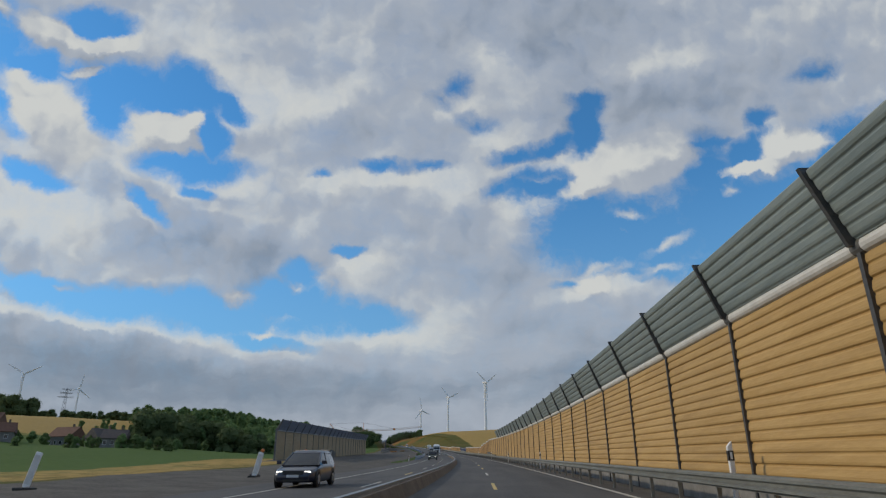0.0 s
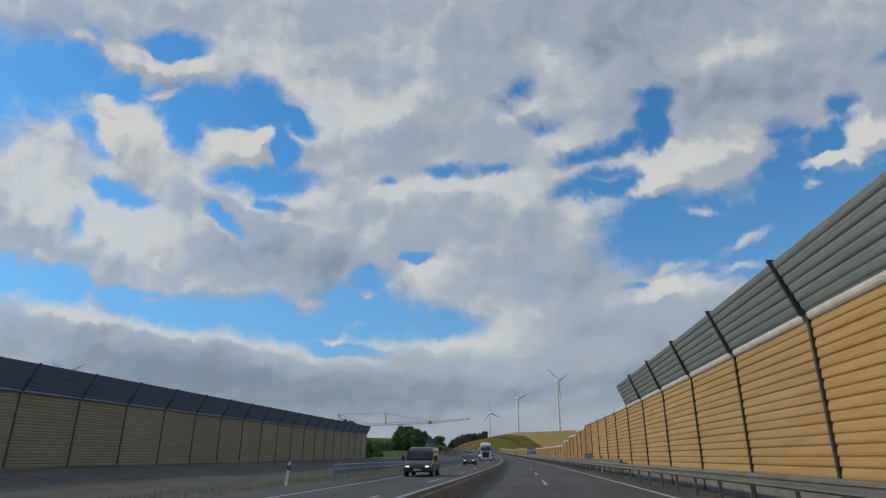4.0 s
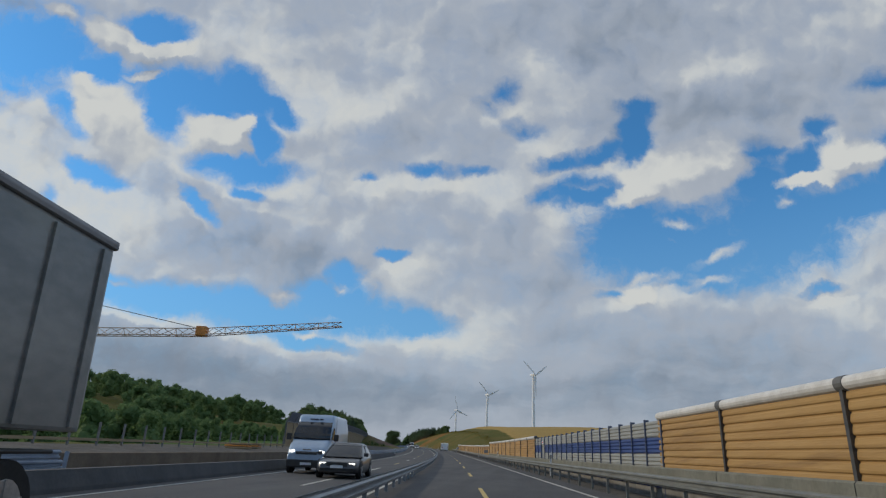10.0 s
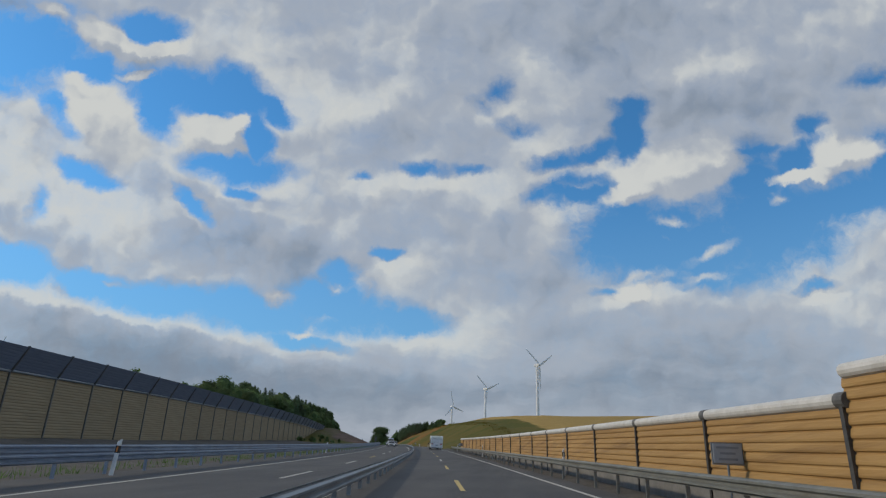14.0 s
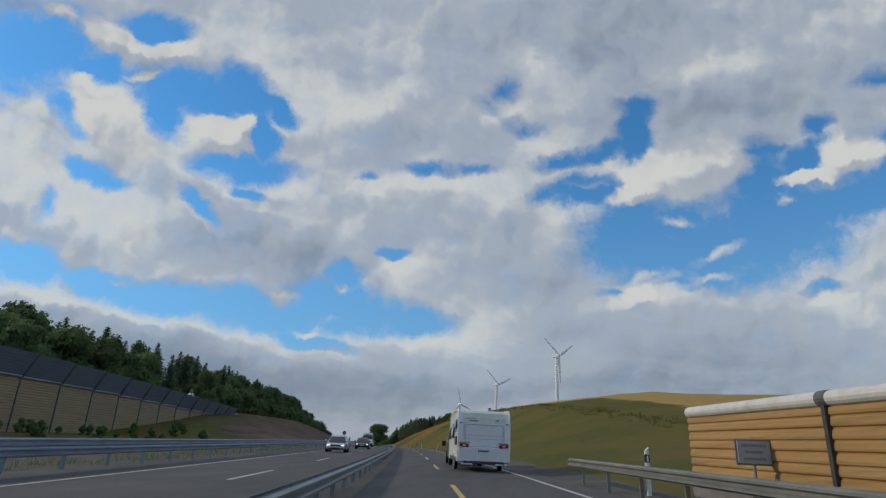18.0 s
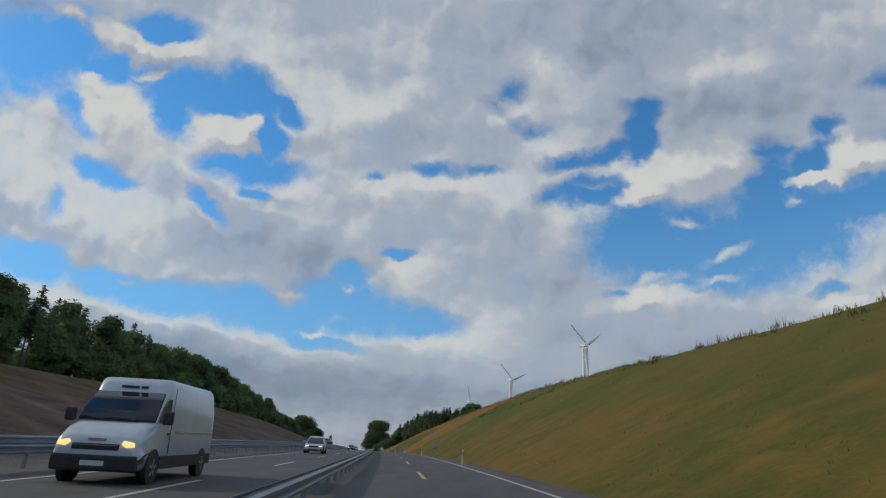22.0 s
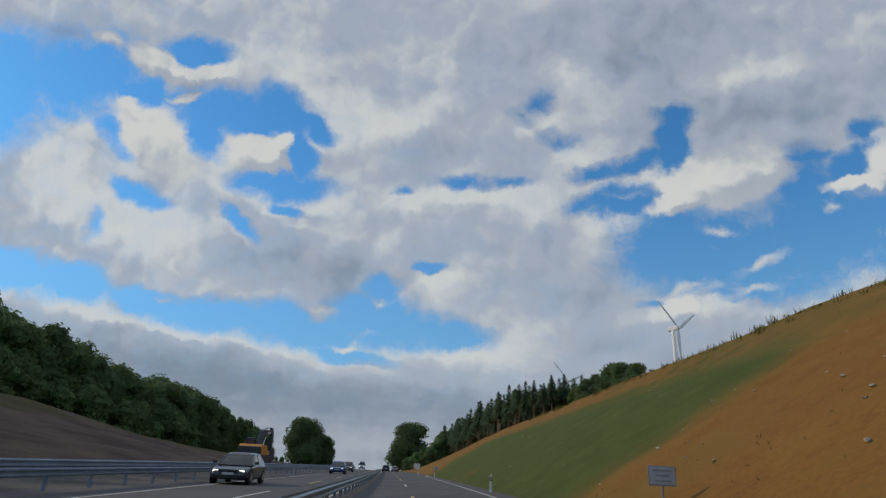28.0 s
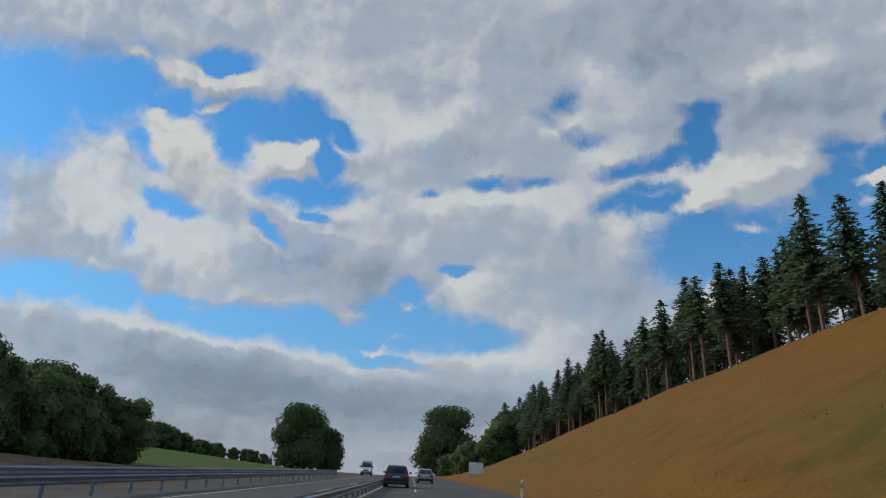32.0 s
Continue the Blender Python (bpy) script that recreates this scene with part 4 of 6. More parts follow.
# ---- wind turbines ----
def turbine(x, y, hub, foot, scale, turn, spin):
    t = thing("wind_turbine", "tall white three-bladed wind turbine standing on the hill", "wind turbine", group="wind turbines", m=pose(x, y, foot, 0, 0, turn))
    H = hub - foot
    tube("tower", (0, 0, -60), (0, 0, H - 1.5), 3.2 * scale, 1.9 * scale, M_TURB, t, 20)
    box("nacelle", -1.8 * scale, 1.8 * scale, -4 * scale, 5 * scale, H - 1.9 * scale, H + 1.9 * scale, M_TURB, t, 0.6 * scale)
    rotor = part("hub", (lambda bm: (bmesh.ops.create_uvsphere(bm, u_segments=14, v_segments=8, radius=1.9 * scale), bm)[1])(bmesh.new()), M_TURB, t, m=pose(0, -5 * scale, H))
    for i in range(3):
        bm = bmesh.new()
        L = 36 * scale
        rings = []
        for j in range(9):
            w = j / 8
            c = (1.3 + 2.2 * math.sin(min(1, w * 4) * math.pi / 2)) * (1 - w * 0.72) * scale
            th = 0.22 * c + 0.05
            ang = radians(22 * (1 - w))
            ring = []
            for k in range(8):
                a = 2 * math.pi * k / 8
                px, py = c * math.cos(a) * 0.75 + 0.3 * c, th * math.sin(a)
                ring.append(bm.verts.new((px * math.cos(ang) - py * math.sin(ang), px * math.sin(ang) + py * math.cos(ang), 1.2 * scale + L * w)))
            rings.append(ring)
        for a, b in zip(rings, rings[1:]):
            for k in range(8):
                bm.faces.new((a[k], a[(k + 1) % 8], b[(k + 1) % 8], b[k]))
        bm.faces.new(rings[-1])
        part("blade", bm, M_TURB, rotor, m=pose(0, 0, 0, 0, spin + 120 * i, 0))


turbine(3.6, 1349.8, 214.7, 105, 1.0, 52, 58)
turbine(-93.1, 1728.8, 237.7, 120, 1.05, 50, 66)
turbine(-197.6, 2082.4, 246.7, 130, 1.05, 48, -15)
turbine(-630.9, 859.3, 158.4, 60, 0.64, 25, 60)
turbine(-784.5, 1230.3, 196.5, 85, 0.76, 30, 10)


# ---- crane ----
def lattice(name, a, b, w0, w1, bays, mat, parent, tri=False, r=0.06):
    """A lattice boom from a to b as one mesh: chords and diagonals."""
    a, b = Vector(a), Vector(b)
    d = (b - a).normalized()
    side = d.cross(Vector((0, 0, 1)))
    side = side.normalized() if side.length > 0.1 else Vector((1, 0, 0))
    up = side.cross(d).normalized()
    shape = [(-0.5, -0.5), (0.5, -0.5), (0.0, 0.5)] if tri else [(-0.5, -0.5), (0.5, -0.5), (0.5, 0.5), (-0.5, 0.5)]
    bm = bmesh.new()

    def node(i, j):
        w = w0 + (w1 - w0) * i / bays
        return a + (b - a) * (i / bays) + side * shape[j][0] * w + up * shape[j][1] * w

    n = len(shape)
    for j in range(n):
        tube_bm(bm, node(0, j), node(bays, j), r, r, 5)
    for i in range(bays):
        for j in range(n):
            k = (j + 1) % n
            tube_bm(bm, node(i, j), node(i + 1, k) if i % 2 else node(i, k), r * 0.6, r * 0.6, 4)
            tube_bm(bm, node(i + 1, j) if i % 2 == 0 else node(i, j), node(i, k) if i % 2 == 0 else node(i + 1, k), r * 0.6, r * 0.6, 4)
    return part(name, bm, mat, parent)


def crane():
    c = thing("tower_crane", "orange self-erecting tower crane with a long pale lattice jib", "crane", m=stand(318, 0, 0, lean=False))
    X, Z = -51.6, 9.9
    box("base", X - 2, X + 2, -2, 2, -6.5, -5.0, M_CONC, c, 0.1)
    lattice("mast", (X, 0, -5.2), (X + 0.2, 0, Z - 0.3), 1.1, 1.0, 14, M_CRANE, c)
    box("slewing_head", X - 0.9, X + 1.3, -0.7, 0.7, Z - 0.5, Z + 0.3, M_CRANE, c, 0.08)
    lattice("jib", (X + 0.4, 0, Z + 0.25), (-24.0, -0.2, Z + 1.1), 0.75, 0.7, 22, M_JIB, c, True, 0.05)
    lattice("jib", (-24.0, -0.2, Z + 1.1), (-10.9, -0.4, Z + 2.3), 0.7, 0.45, 12, M_JIB, c, True, 0.045)
    lattice("king_post", (X + 13.2, 0, Z + 0.6), (X + 13.0, 0, Z + 4.3), 0.35, 0.2, 5, M_CRANE, c, False, 0.04)
    lattice("strut", (X + 0.4, 0, Z), (X - 2.7, 0, Z + 3.7), 0.35, 0.25, 6, M_CRANE, c, False, 0.05)
    for a, b in (((X - 2.7, 0, Z + 3.7), (X + 13.0, 0, Z + 4.2)), ((X + 13.0, 0, Z + 4.2), (-24.0, 0, Z + 1.4)), ((X - 2.7, 0, Z + 3.7), (X + 7, 0, Z + 0.9)), ((X - 2.7, 0, Z + 3.7), (X - 3.2, 0, -3.0)), ((X - 2.7, 0, Z + 3.7), (X - 1.2, 0, 2.0))):
        tube("cable", a, b, 0.035, 0.035, M_CABLE, c, 5)
    box("joint_box", -24.5, -23.5, -0.6, 0.2, Z + 0.7, Z + 1.6, M_CRANE, c, 0.06)
    box("ballast", X - 3.6, X - 2.6, -1.2, 1.2, -5.0, -2.6, M_CONC, c, 0.08)


crane()


# ---- trees ----
def crown_mesh(name, seed, blobs, leaves, size, mat):
    rng = random.Random(seed)
    verts, faces = [], []
    for _ in range(leaves):
        (bx, by, bz), (rx, ry, rz) = blobs[rng.randrange(len(blobs))]
        d = Vector((rng.gauss(0, 1), rng.gauss(0, 1), rng.gauss(0, 1) + 0.15)).normalized()
        q = rng.uniform(0.72, 1.06) if rng.random() < 0.8 else rng.uniform(0.3, 0.75)
        c = Vector((bx + d.x * rx * q, by + d.y * ry * q, bz + d.z * rz * q))
        nrm = (d + Vector((rng.uniform(-1, 1), rng.uniform(-1, 1), rng.uniform(-0.4, 1))) * 0.8).normalized()
        t1 = nrm.orthogonal().normalized()
        t1 = Matrix.Rotation(rng.uniform(0, 6.28), 3, nrm) @ t1
        t2 = nrm.cross(t1)
        s_ = size * rng.uniform(0.6, 1.3)
        i = len(verts)
        tip = rng.uniform(0.7, 1.3)
        verts += [c - t1 * s_ * 0.5, c + t2 * s_ * 0.42 + nrm * s_ * 0.1, c + t1 * s_ * 0.6 * tip - nrm * s_ * 0.12, c - t2 * s_ * 0.42 + nrm * s_ * 0.08]
        faces += [(i, i + 1, i + 2), (i, i + 2, i + 3)]
    # dense inner twigs and leaves behind the outer ones
    for (bx, by, bz), (rx, ry, rz) in blobs:
        i = len(verts)
        rows, cols = 4, 8
        for a in range(1, rows):
            for b in range(cols):
                th, ph = math.pi * a / rows, 2 * math.pi * (b + 0.5 * (a % 2)) / cols
                q = rng.uniform(0.60, 0.86)
                verts.append(Vector((bx + rx * q * math.sin(th) * math.cos(ph), by + ry * q * math.sin(th) * math.sin(ph), bz + rz * q * math.cos(th))))
        verts += [Vector((bx, by, bz + rz * 0.75)), Vector((bx, by, bz - rz * 0.75))]
        top, low = len(verts) - 2, len(verts) - 1
        for b in range(cols):
            c = (b + 1) % cols
            faces += [(top, i + b, i + c), (low, i + 2 * cols + c, i + 2 * cols + b)]
            for a in range(rows - 2):
                p, q2 = i + a * cols, i + (a + 1) * cols
                faces += [(p + b, q2 + b, q2 + c), (p + b, q2 + c, p + c)]
    return mesh_of(name, verts, faces, mat)


def trunk_mesh(name, seed, h, r, limbs, spread, low=0.3):
    rng = random.Random(seed)
    bm = bmesh.new()
    tube_bm(bm, (0, 0, -0.6), (0, 0, h * 0.45), r, r * 0.75, 8)
    tube_bm(bm, (0, 0, h * 0.45), (rng.uniform(-.3, .3), rng.uniform(-.3, .3), h * 0.85), r * 0.75, r * 0.15, 7)
    for i in range(limbs):
        z = h * rng.uniform(low, 0.7)
        a = rng.uniform(0, 6.28)
        e = spread * rng.uniform(0.5, 0.95)
        tube_bm(bm, (0, 0, z), (math.cos(a) * e, math.sin(a) * e, z + e * rng.uniform(0.4, 1.0)), r * 0.35, r * 0.08, 5)
    me = bpy.data.meshes.new(name)
    bm.to_mesh(me)
    bm.free()
    me.materials.append(M_BARK)
    return me


def broad_kind(seed, h, w, mat, leaves=1500, size=0.75, low=0.18):
    rng = random.Random(seed)
    blobs = []
    for i in range(14):
        a, q = rng.uniform(0, 6.28), rng.uniform(0.0, 0.62)
        z = h * rng.uniform(low + 0.08, 0.84)
        wide = 1.0 - 0.55 * max(0, (z / h - 0.55) / 0.45)
        r = w * 0.5 * rng.uniform(0.34, 0.55)
        blobs.append(((math.cos(a) * w * 0.5 * q * wide, math.sin(a) * w * 0.5 * q * wide, z), (r, r, r * rng.uniform(0.75, 1.05))))
    blobs.append(((0, 0, h * 0.84), (w * 0.22, w * 0.22, h * 0.15)))
    return trunk_mesh("trunk", seed, h, 0.018 * h + 0.08, 9, w * 0.4), crown_mesh("crown", seed + 1, blobs, leaves, size, mat)


def spruce_kind(seed, h, w, bare=0.22):
    """A tall spruce: bare lower trunk with dead stubs, uneven whorls of drooping boughs hung with small sprays."""
    rng = random.Random(seed)
    verts, faces = [], []

    def spray(c, along, size):
        side = Vector((-along.y, along.x, 0))
        side = side.normalized() if side.length > 0.05 else Vector((1, 0, 0))
        tip = c + along * size * rng.uniform(0.8, 1.2) + Vector((0, 0, -size * rng.uniform(0.15, 0.55)))
        i = len(verts)
        wide = size * rng.uniform(0.28, 0.46)
        verts.extend([c - along * size * 0.25, c + side * wide - Vector((0, 0, size * rng.uniform(0.1, 0.5))), tip, c - side * wide - Vector((0, 0, size * rng.uniform(0.1, 0.5)))])
        faces.extend([(i, i + 1, i + 2), (i, i + 2, i + 3)])

    z = h * bare
    thick = [rng.uniform(0.7, 1.15) for _ in range(8)]
    while z < h * 0.99:
        f = (h - z) / (h * (1 - bare))
        low = min(1.0, (1 - f) * 5 + 0.45)
        reach = w * 0.5 * (f ** 0.8) * low + 0.10
        n = 8 if f > 0.25 else 5
        a0 = rng.uniform(0, 6.28)
        for i in range(n):
            if rng.random() < 0.16:
                continue
            a = a0 + 6.283 * i / n + rng.uniform(-0.35, 0.35)
            L = reach * rng.uniform(0.6, 1.15) * thick[int(a / 0.7854) % 8]
            droop = rng.uniform(0.2, 0.6)
            d = Vector((math.cos(a), math.sin(a), 0))
            steps = max(2, int(L / 0.33))
            for j in range(steps):
                q = (j + rng.uniform(0.3, 1.0)) / steps
                c = d * (L * q) + Vector((rng.uniform(-.12, .12), rng.uniform(-.12, .12), z + rng.uniform(-.15, .15) - droop * L * q * q))
                turn = Matrix.Rotation(rng.uniform(-0.8, 0.8), 3, "Z") @ d
                spray(c, turn, (0.40 + 0.20 * L * (1 - 0.5 * q)) * rng.uniform(0.7, 1.25))
        spray(Vector((0, 0, z)), Vector((rng.uniform(-1, 1), rng.uniform(-1, 1), 0.6)).normalized(), 0.3 + reach * 0.4)
        z += h * 0.024 * rng.uniform(0.75, 1.3) * (0.65 + 0.5 * f)
    bm = bmesh.new()
    tube_bm(bm, (0, 0, -0.6), (0, 0, h * 0.6), 0.011 * h + 0.03, 0.007 * h + 0.03, 8)
    tube_bm(bm, (0, 0, h * 0.6), (0, 0, h * 0.995), 0.007 * h + 0.03, 0.02, 6)
    for i in range(14):
        zz, a = h * rng.uniform(0.10, bare + 0.08), rng.uniform(0, 6.28)
        e = rng.uniform(0.4, 1.1)
        tube_bm(bm, (0, 0, zz), (math.cos(a) * e, math.sin(a) * e, zz - e * rng.uniform(-0.1, 0.35)), 0.025, 0.01, 4)
    tm = bpy.data.meshes.new("trunk")
    bm.to_mesh(tm)
    bm.free()
    tm.materials.append(M_SPRUCEBARK)
    return tm, mesh_of("crown", verts, faces, M_NEEDLE)


BROAD = [broad_kind(11 + 7 * i, 13.0, w, mt, 3700, 0.50, 0.02) for i, (w, mt) in enumerate(((8.5, M_LEAF), (9.5, M_LEAF2), (7.5, M_LEAF), (10.0, M_LEAF2)))]
SPRUCE = [spruce_kind(51 + 5 * i, 15.0, w, b) for i, (w, b) in enumerate(((6.8, 0.40), (6.0, 0.28), (7.4, 0.48), (6.4, 0.44)))]
BIG = [broad_kind(91 + 9 * i, 24.0, w, mt, 11000, 0.85, 0.04) for i, (w, mt) in enumerate(((21.0, M_LEAF2), (24.0, M_LEAF2)))]
SHRUB = [broad_kind(131 + 3 * i, 4.0, 4.2, M_LEAF, 420, 0.45, 0.0) for i in range(2)]


def plant(kinds, i, s, l, scale, turn, name, label, category, group, h=None, tall=1.0):
    tm, cm = kinds[i % len(kinds)]
    ground = float(relief(np.array([float(s)]), np.array([float(l)]))[0]) if h is None else h
    t = thing(name, label, category, group, m=stand(s, l, ground - 0.1, turn, lean=False) @ Matrix.Diagonal((scale, scale, scale * tall, 1)))
    part("trunk", tm, None, t)
    part("crown", cm, None, t)
    return t


def land_h(s, l):
    return float(relief(np.array([float(s)]), np.array([float(l)]))[0])


def woods():
    rng = random.Random(5)
    broad = ("broadleaf_tree", "dense dark green broadleaf tree at the edge of the wood", "tree", "trees of the left wood")
    dark = ("spruce", "dark green spruce standing in a dense row", "tree", "spruces")
    n = 0
    # the wood on the left bank: its top line sinks towards both ends
    for row, l0 in enumerate((-37.5, -42.5, -48)):
        s = 505.0 + row * 3
        while s < 957 + 7 * row:
            slope = float(np.interp(s, [505, 524, 532, 546, 578, 602, 636, 694, 722, 748, 792, 815, 840, 862, 890, 926, 946, 964, 975], [0.20, 0.21, 0.27, 0.305, 0.32, 0.335, 0.356, 0.385, 0.41, 0.405, 0.38, 0.355, 0.34, 0.30, 0.325, 0.25, 0.25, 0.19, 0.13]))
            top = 1.25 + slope * (-l0 + (7 * (590 - s) / 85 if s < 590 else 0)) * rng.uniform(0.88, 1.03)
            l = (l0 if s > 590 else l0 - 7 * (590 - s) / 85) + rng.uniform(-1.5, 1.5)
            size = max(3.0, top - land_h(s, l))
            if 558 < s < 720 and rng.random() < (0.7 if row > 0 else 0.3):
                plant(SPRUCE, n, s, l, size / 14.6, rng.uniform(0, 360), *dark)
            else:
                plant(BROAD, n, s, l, size / 13.3, rng.uniform(0, 360), *broad)
            n += 1
            s += rng.uniform(4.6, 6.6) if s < 860 else rng.uniform(3.0, 4.4)
    for i in range(26):
        s = rng.uniform(518, 556)
        plant(SHRUB, i, s, -rng.uniform(20, 28.5), rng.uniform(0.14, 0.3), rng.uniform(0, 360), "bush", "low dark bush on the grassy mound", "bush", "bank bushes")
    for i in range(95):
        s = rng.uniform(585, 880)
        plant(SHRUB, i, s, -rng.uniform(33.0, 36.0), rng.uniform(0.7, 1.3), rng.uniform(0, 360), "bush", "leafy bush at the edge of the wood", "bush", "wood edge bushes")
    # spruces on the crest to the right
    for row, l0 in enumerate((27.5, 31, 35, 40)):
        s = 884.0 + 4 * row
        while s < 1050:
            top = float(np.interp(s, [880, 915, 955, 1000, 1050], [20.2, 21.2, 22.6, 21.8, 20])) * rng.uniform(0.88, 1.03) + 0.6 * row - (5.5 if rng.random() < 0.2 else 0)
            l = l0 + rng.uniform(-1.5, 1.5) - 3.0 * max(0, (s - 940) / 110)
            plant(SPRUCE, n, s, l, (top - land_h(s, l)) / 15.0, rng.uniform(0, 360), *dark)
            n += 1
            s += rng.uniform(2.6, 5.2)
    leafy = random.Random(17)
    for i in range(26):
        s, l = leafy.uniform(864, 898), leafy.uniform(32, 45)
        top = float(np.interp(s, [862, 868, 877, 898], [15.0, 16.8, 19.4, 20.0])) + 0.5 * (l - 36)
        plant(BROAD, i, s, l, max(2.0, top - land_h(s, l)) / 12.6 * leafy.uniform(0.85, 1.02), leafy.uniform(0, 360), "broadleaf_tree", "light green broadleaf tree on the crest", "tree", "trees on the crest")
    for i in range(14):
        plant(SHRUB, i, rng.uniform(1010, 1095), rng.uniform(9, 20), rng.uniform(0.9, 2.0), rng.uniform(0, 360), "bush", "loose grey-green bush at the foot of the slope", "bush", "bushes")
    for i, (s, l, top) in enumerate(((1030, 18.6, 10.5), (1033, 21.2, 13.6), (1037, 23.8, 15.4), (1040, 26.4, 14.6), (1028, 16.2, 7.5))):
        plant(SHRUB, i, s, l, (top - land_h(s, l)) / 4.0, 70 * i, "young_tree", "loose grey-green young tree at the foot of the slope", "tree", "young trees", None, 1.15)
    # the large trees at the top of the road
    plant(BIG, 0, 1115, 12.4, 1.28, 30, "large_tree", "large round dark green tree beside the road", "tree", "large trees", 0.0, 0.84)
    plant(BIG, 1, 1162, -48, 1.25, 80, "large_tree", "large round dark green tree beyond the oncoming lanes", "tree", "large trees", -1.0)
    plant(BIG, 0, 1172, -34, 0.85, 190, "large_tree", "broad dark green tree beside a larger one", "tree", "large trees", -1.0)
    for i in range(44):
        s, l = rng.uniform(196, 224) if i % 2 else rng.uniform(236, 262), -rng.uniform(84, 165)
        plant(SHRUB, i, s, l, rng.uniform(0.6, 1.15), rng.uniform(0, 360), "bush", "dark garden hedge bush before the village houses", "bush", "garden bushes")


woods()


def canopy(name, label, spots, kinds, turn_seed):
    """Trees too dense or too far to count, as one mesh: spots of (s, l, size)."""
    rng = random.Random(turn_seed)
    packs = []
    for me in kinds:
        v = np.empty(len(me.vertices) * 3, np.float32)
        me.vertices.foreach_get("co", v)
        packs.append((v.reshape(-1, 3), np.array([tuple(p.vertices) for p in me.polygons])))
    verts, faces, off = [], [], 0
    for i, (s, l, k) in enumerate(spots):
        v, f = packs[i % len(packs)]
        m = stand(s, l, land_h(s, l) - 0.2, rng.uniform(0, 360), lean=False)
        verts.append(v @ (np.array(m.to_3x3()) * k).T + np.array(m.translation))
        faces.append(f + off)
        off += len(v)
    me = bpy.data.meshes.new(name)
    me.from_pydata(np.concatenate(verts).tolist(), [], np.concatenate(faces).tolist())
    me.materials.append(kinds[0].materials[0])
    tagged(new(name, me), label, "woodland", kind="stuff")


def woodland():
    rng = random.Random(77)
    near = [broad_kind(211 + 3 * i, 13.0, 9.5, M_LEAF, 900, 0.78, 0.0)[1] for i in range(3)]
    wide = [broad_kind(231 + 3 * i, 13.0, 12.5, M_LEAF2, 1100, 0.8, 0.0)[1] for i in range(3)]
    spots = []
    for i in range(600):
        if i < 230:
            s = rng.uniform(285, 560)
            l = -rng.uniform(47 if 290 < s < 370 else 56, 112)
            line = float(np.interp(s, [285, 330, 360, 390, 410, 430, 462, 500, 560], [9.6, 10.2, 8.6, 6.6, 7.6, 7.6, 6.3, 6.6, 7.2]))
            want = 1.25 + (line - 1.25) * -l / 65 * rng.uniform(0.72, 1.0)
            k = max(0.32, (want - land_h(s, l)) / 12.6)
        else:
            s, l = rng.uniform(400, 980), -rng.uniform(95, 225)
            k = rng.uniform(0.8, 1.12) if s > 540 else rng.uniform(0.32, 0.5)
        spots.append((s, l, k))
    canopy("woodland", "dense mixed green canopy covering the hillside", spots, near, 3)
    # the dark copse beyond the meadow: highest at its far end
    spots = []
    for i in range(80):
        s, l = rng.uniform(272, 322), -rng.uniform(72, 134)
        top = float(np.interp(-l, [72, 88, 98, 110, 120, 128, 134], [7.2, 11.2, 14.6, 16.5, 18.6, 19.6, 18.0])) * rng.uniform(0.70, 1.0)
        spots.append((s, l, max(2.5, top - land_h(s, l)) / 13.0))
    canopy("copse", "dark rounded copse beyond the meadow", spots, wide, 5)
    # woods on the hill behind the straw field
    spots = [(rng.uniform(588, 640), -rng.uniform(332, 402), rng.uniform(1.1, 1.6)) for i in range(44)]
    spots += [(rng.uniform(650, 720), -rng.uniform(250, 356), rng.uniform(0.5, 0.8)) for i in range(70)]
    canopy("hill_wood", "far dark woods on the hill behind the straw field", spots, wide, 7)
    # the belt beyond the green field, rising away from the road
    spots = []
    for i in range(90):
        s, l = 1218 + rng.uniform(0, 26), -62 - 1.6 * i - rng.uniform(0, 3)
        top = float(np.interp(-l, [62, 76, 92, 113, 122, 133, 200], [6.5, 10.4, 12.4, 16.5, 21.5, 24.0, 27.0])) * rng.uniform(0.84, 1.0)
        spots.append((s, l, max(3.0, top - land_h(s, l)) / 12.6))
    spots_scrub = []
    for i in range(520):
        s = rng.uniform(668, 718)
        up = rng.gauss(0.80, 0.07) - 0.0022 * (s - 690)
        spots_scrub.append((s, 6.3 + 17.7 * up, rng.uniform(0.025, 0.07)))
    canopy("scrub", "low dark green scrub in a band on the upper slope", spots_scrub, [SHRUB[0][1], SHRUB[1][1]], 13)
    canopy("tree_belt", "dark belt of trees along the far edge of the green field", spots, wide, 9)


woodland()


# ---- vehicles ----
def paint(name, c):
    return surf(name, tuple(v * 0.9 for v in c), tuple(min(1, v * 1.1) for v in c), 0.8, 0.32, 0.1, coat=0.6, vary=0.0, dirt=tuple(v * 0.55 + 0.03 for v in c), dirt_amount=0.3)


M_GLASS = surf("dark_tinted_glass", (0.010, 0.013, 0.018), (0.02, 0.024, 0.03), 0.6, 0.06, coat=0.3, vary=0.0)
M_TYRE = surf("tyre_rubber", (0.012, 0.012, 0.012), (0.025, 0.025, 0.025), 5.0, 0.9)
M_RIM = surf("alloy", (0.35, 0.35, 0.36), (0.5, 0.5, 0.5), 4.0, 0.35, 0.8)
M_TAIL = surf("red_lens", (0.42, 0.012, 0.012), (0.52, 0.02, 0.02), 6.0, 0.12, coat=0.4)
M_LENS = surf("clear_lens", (0.5, 0.52, 0.55), (0.65, 0.66, 0.68), 9.0, 0.12, coat=0.4)
M_LAMP = glow("lit_headlamp", (1.0, 0.96, 0.86), 1.6)
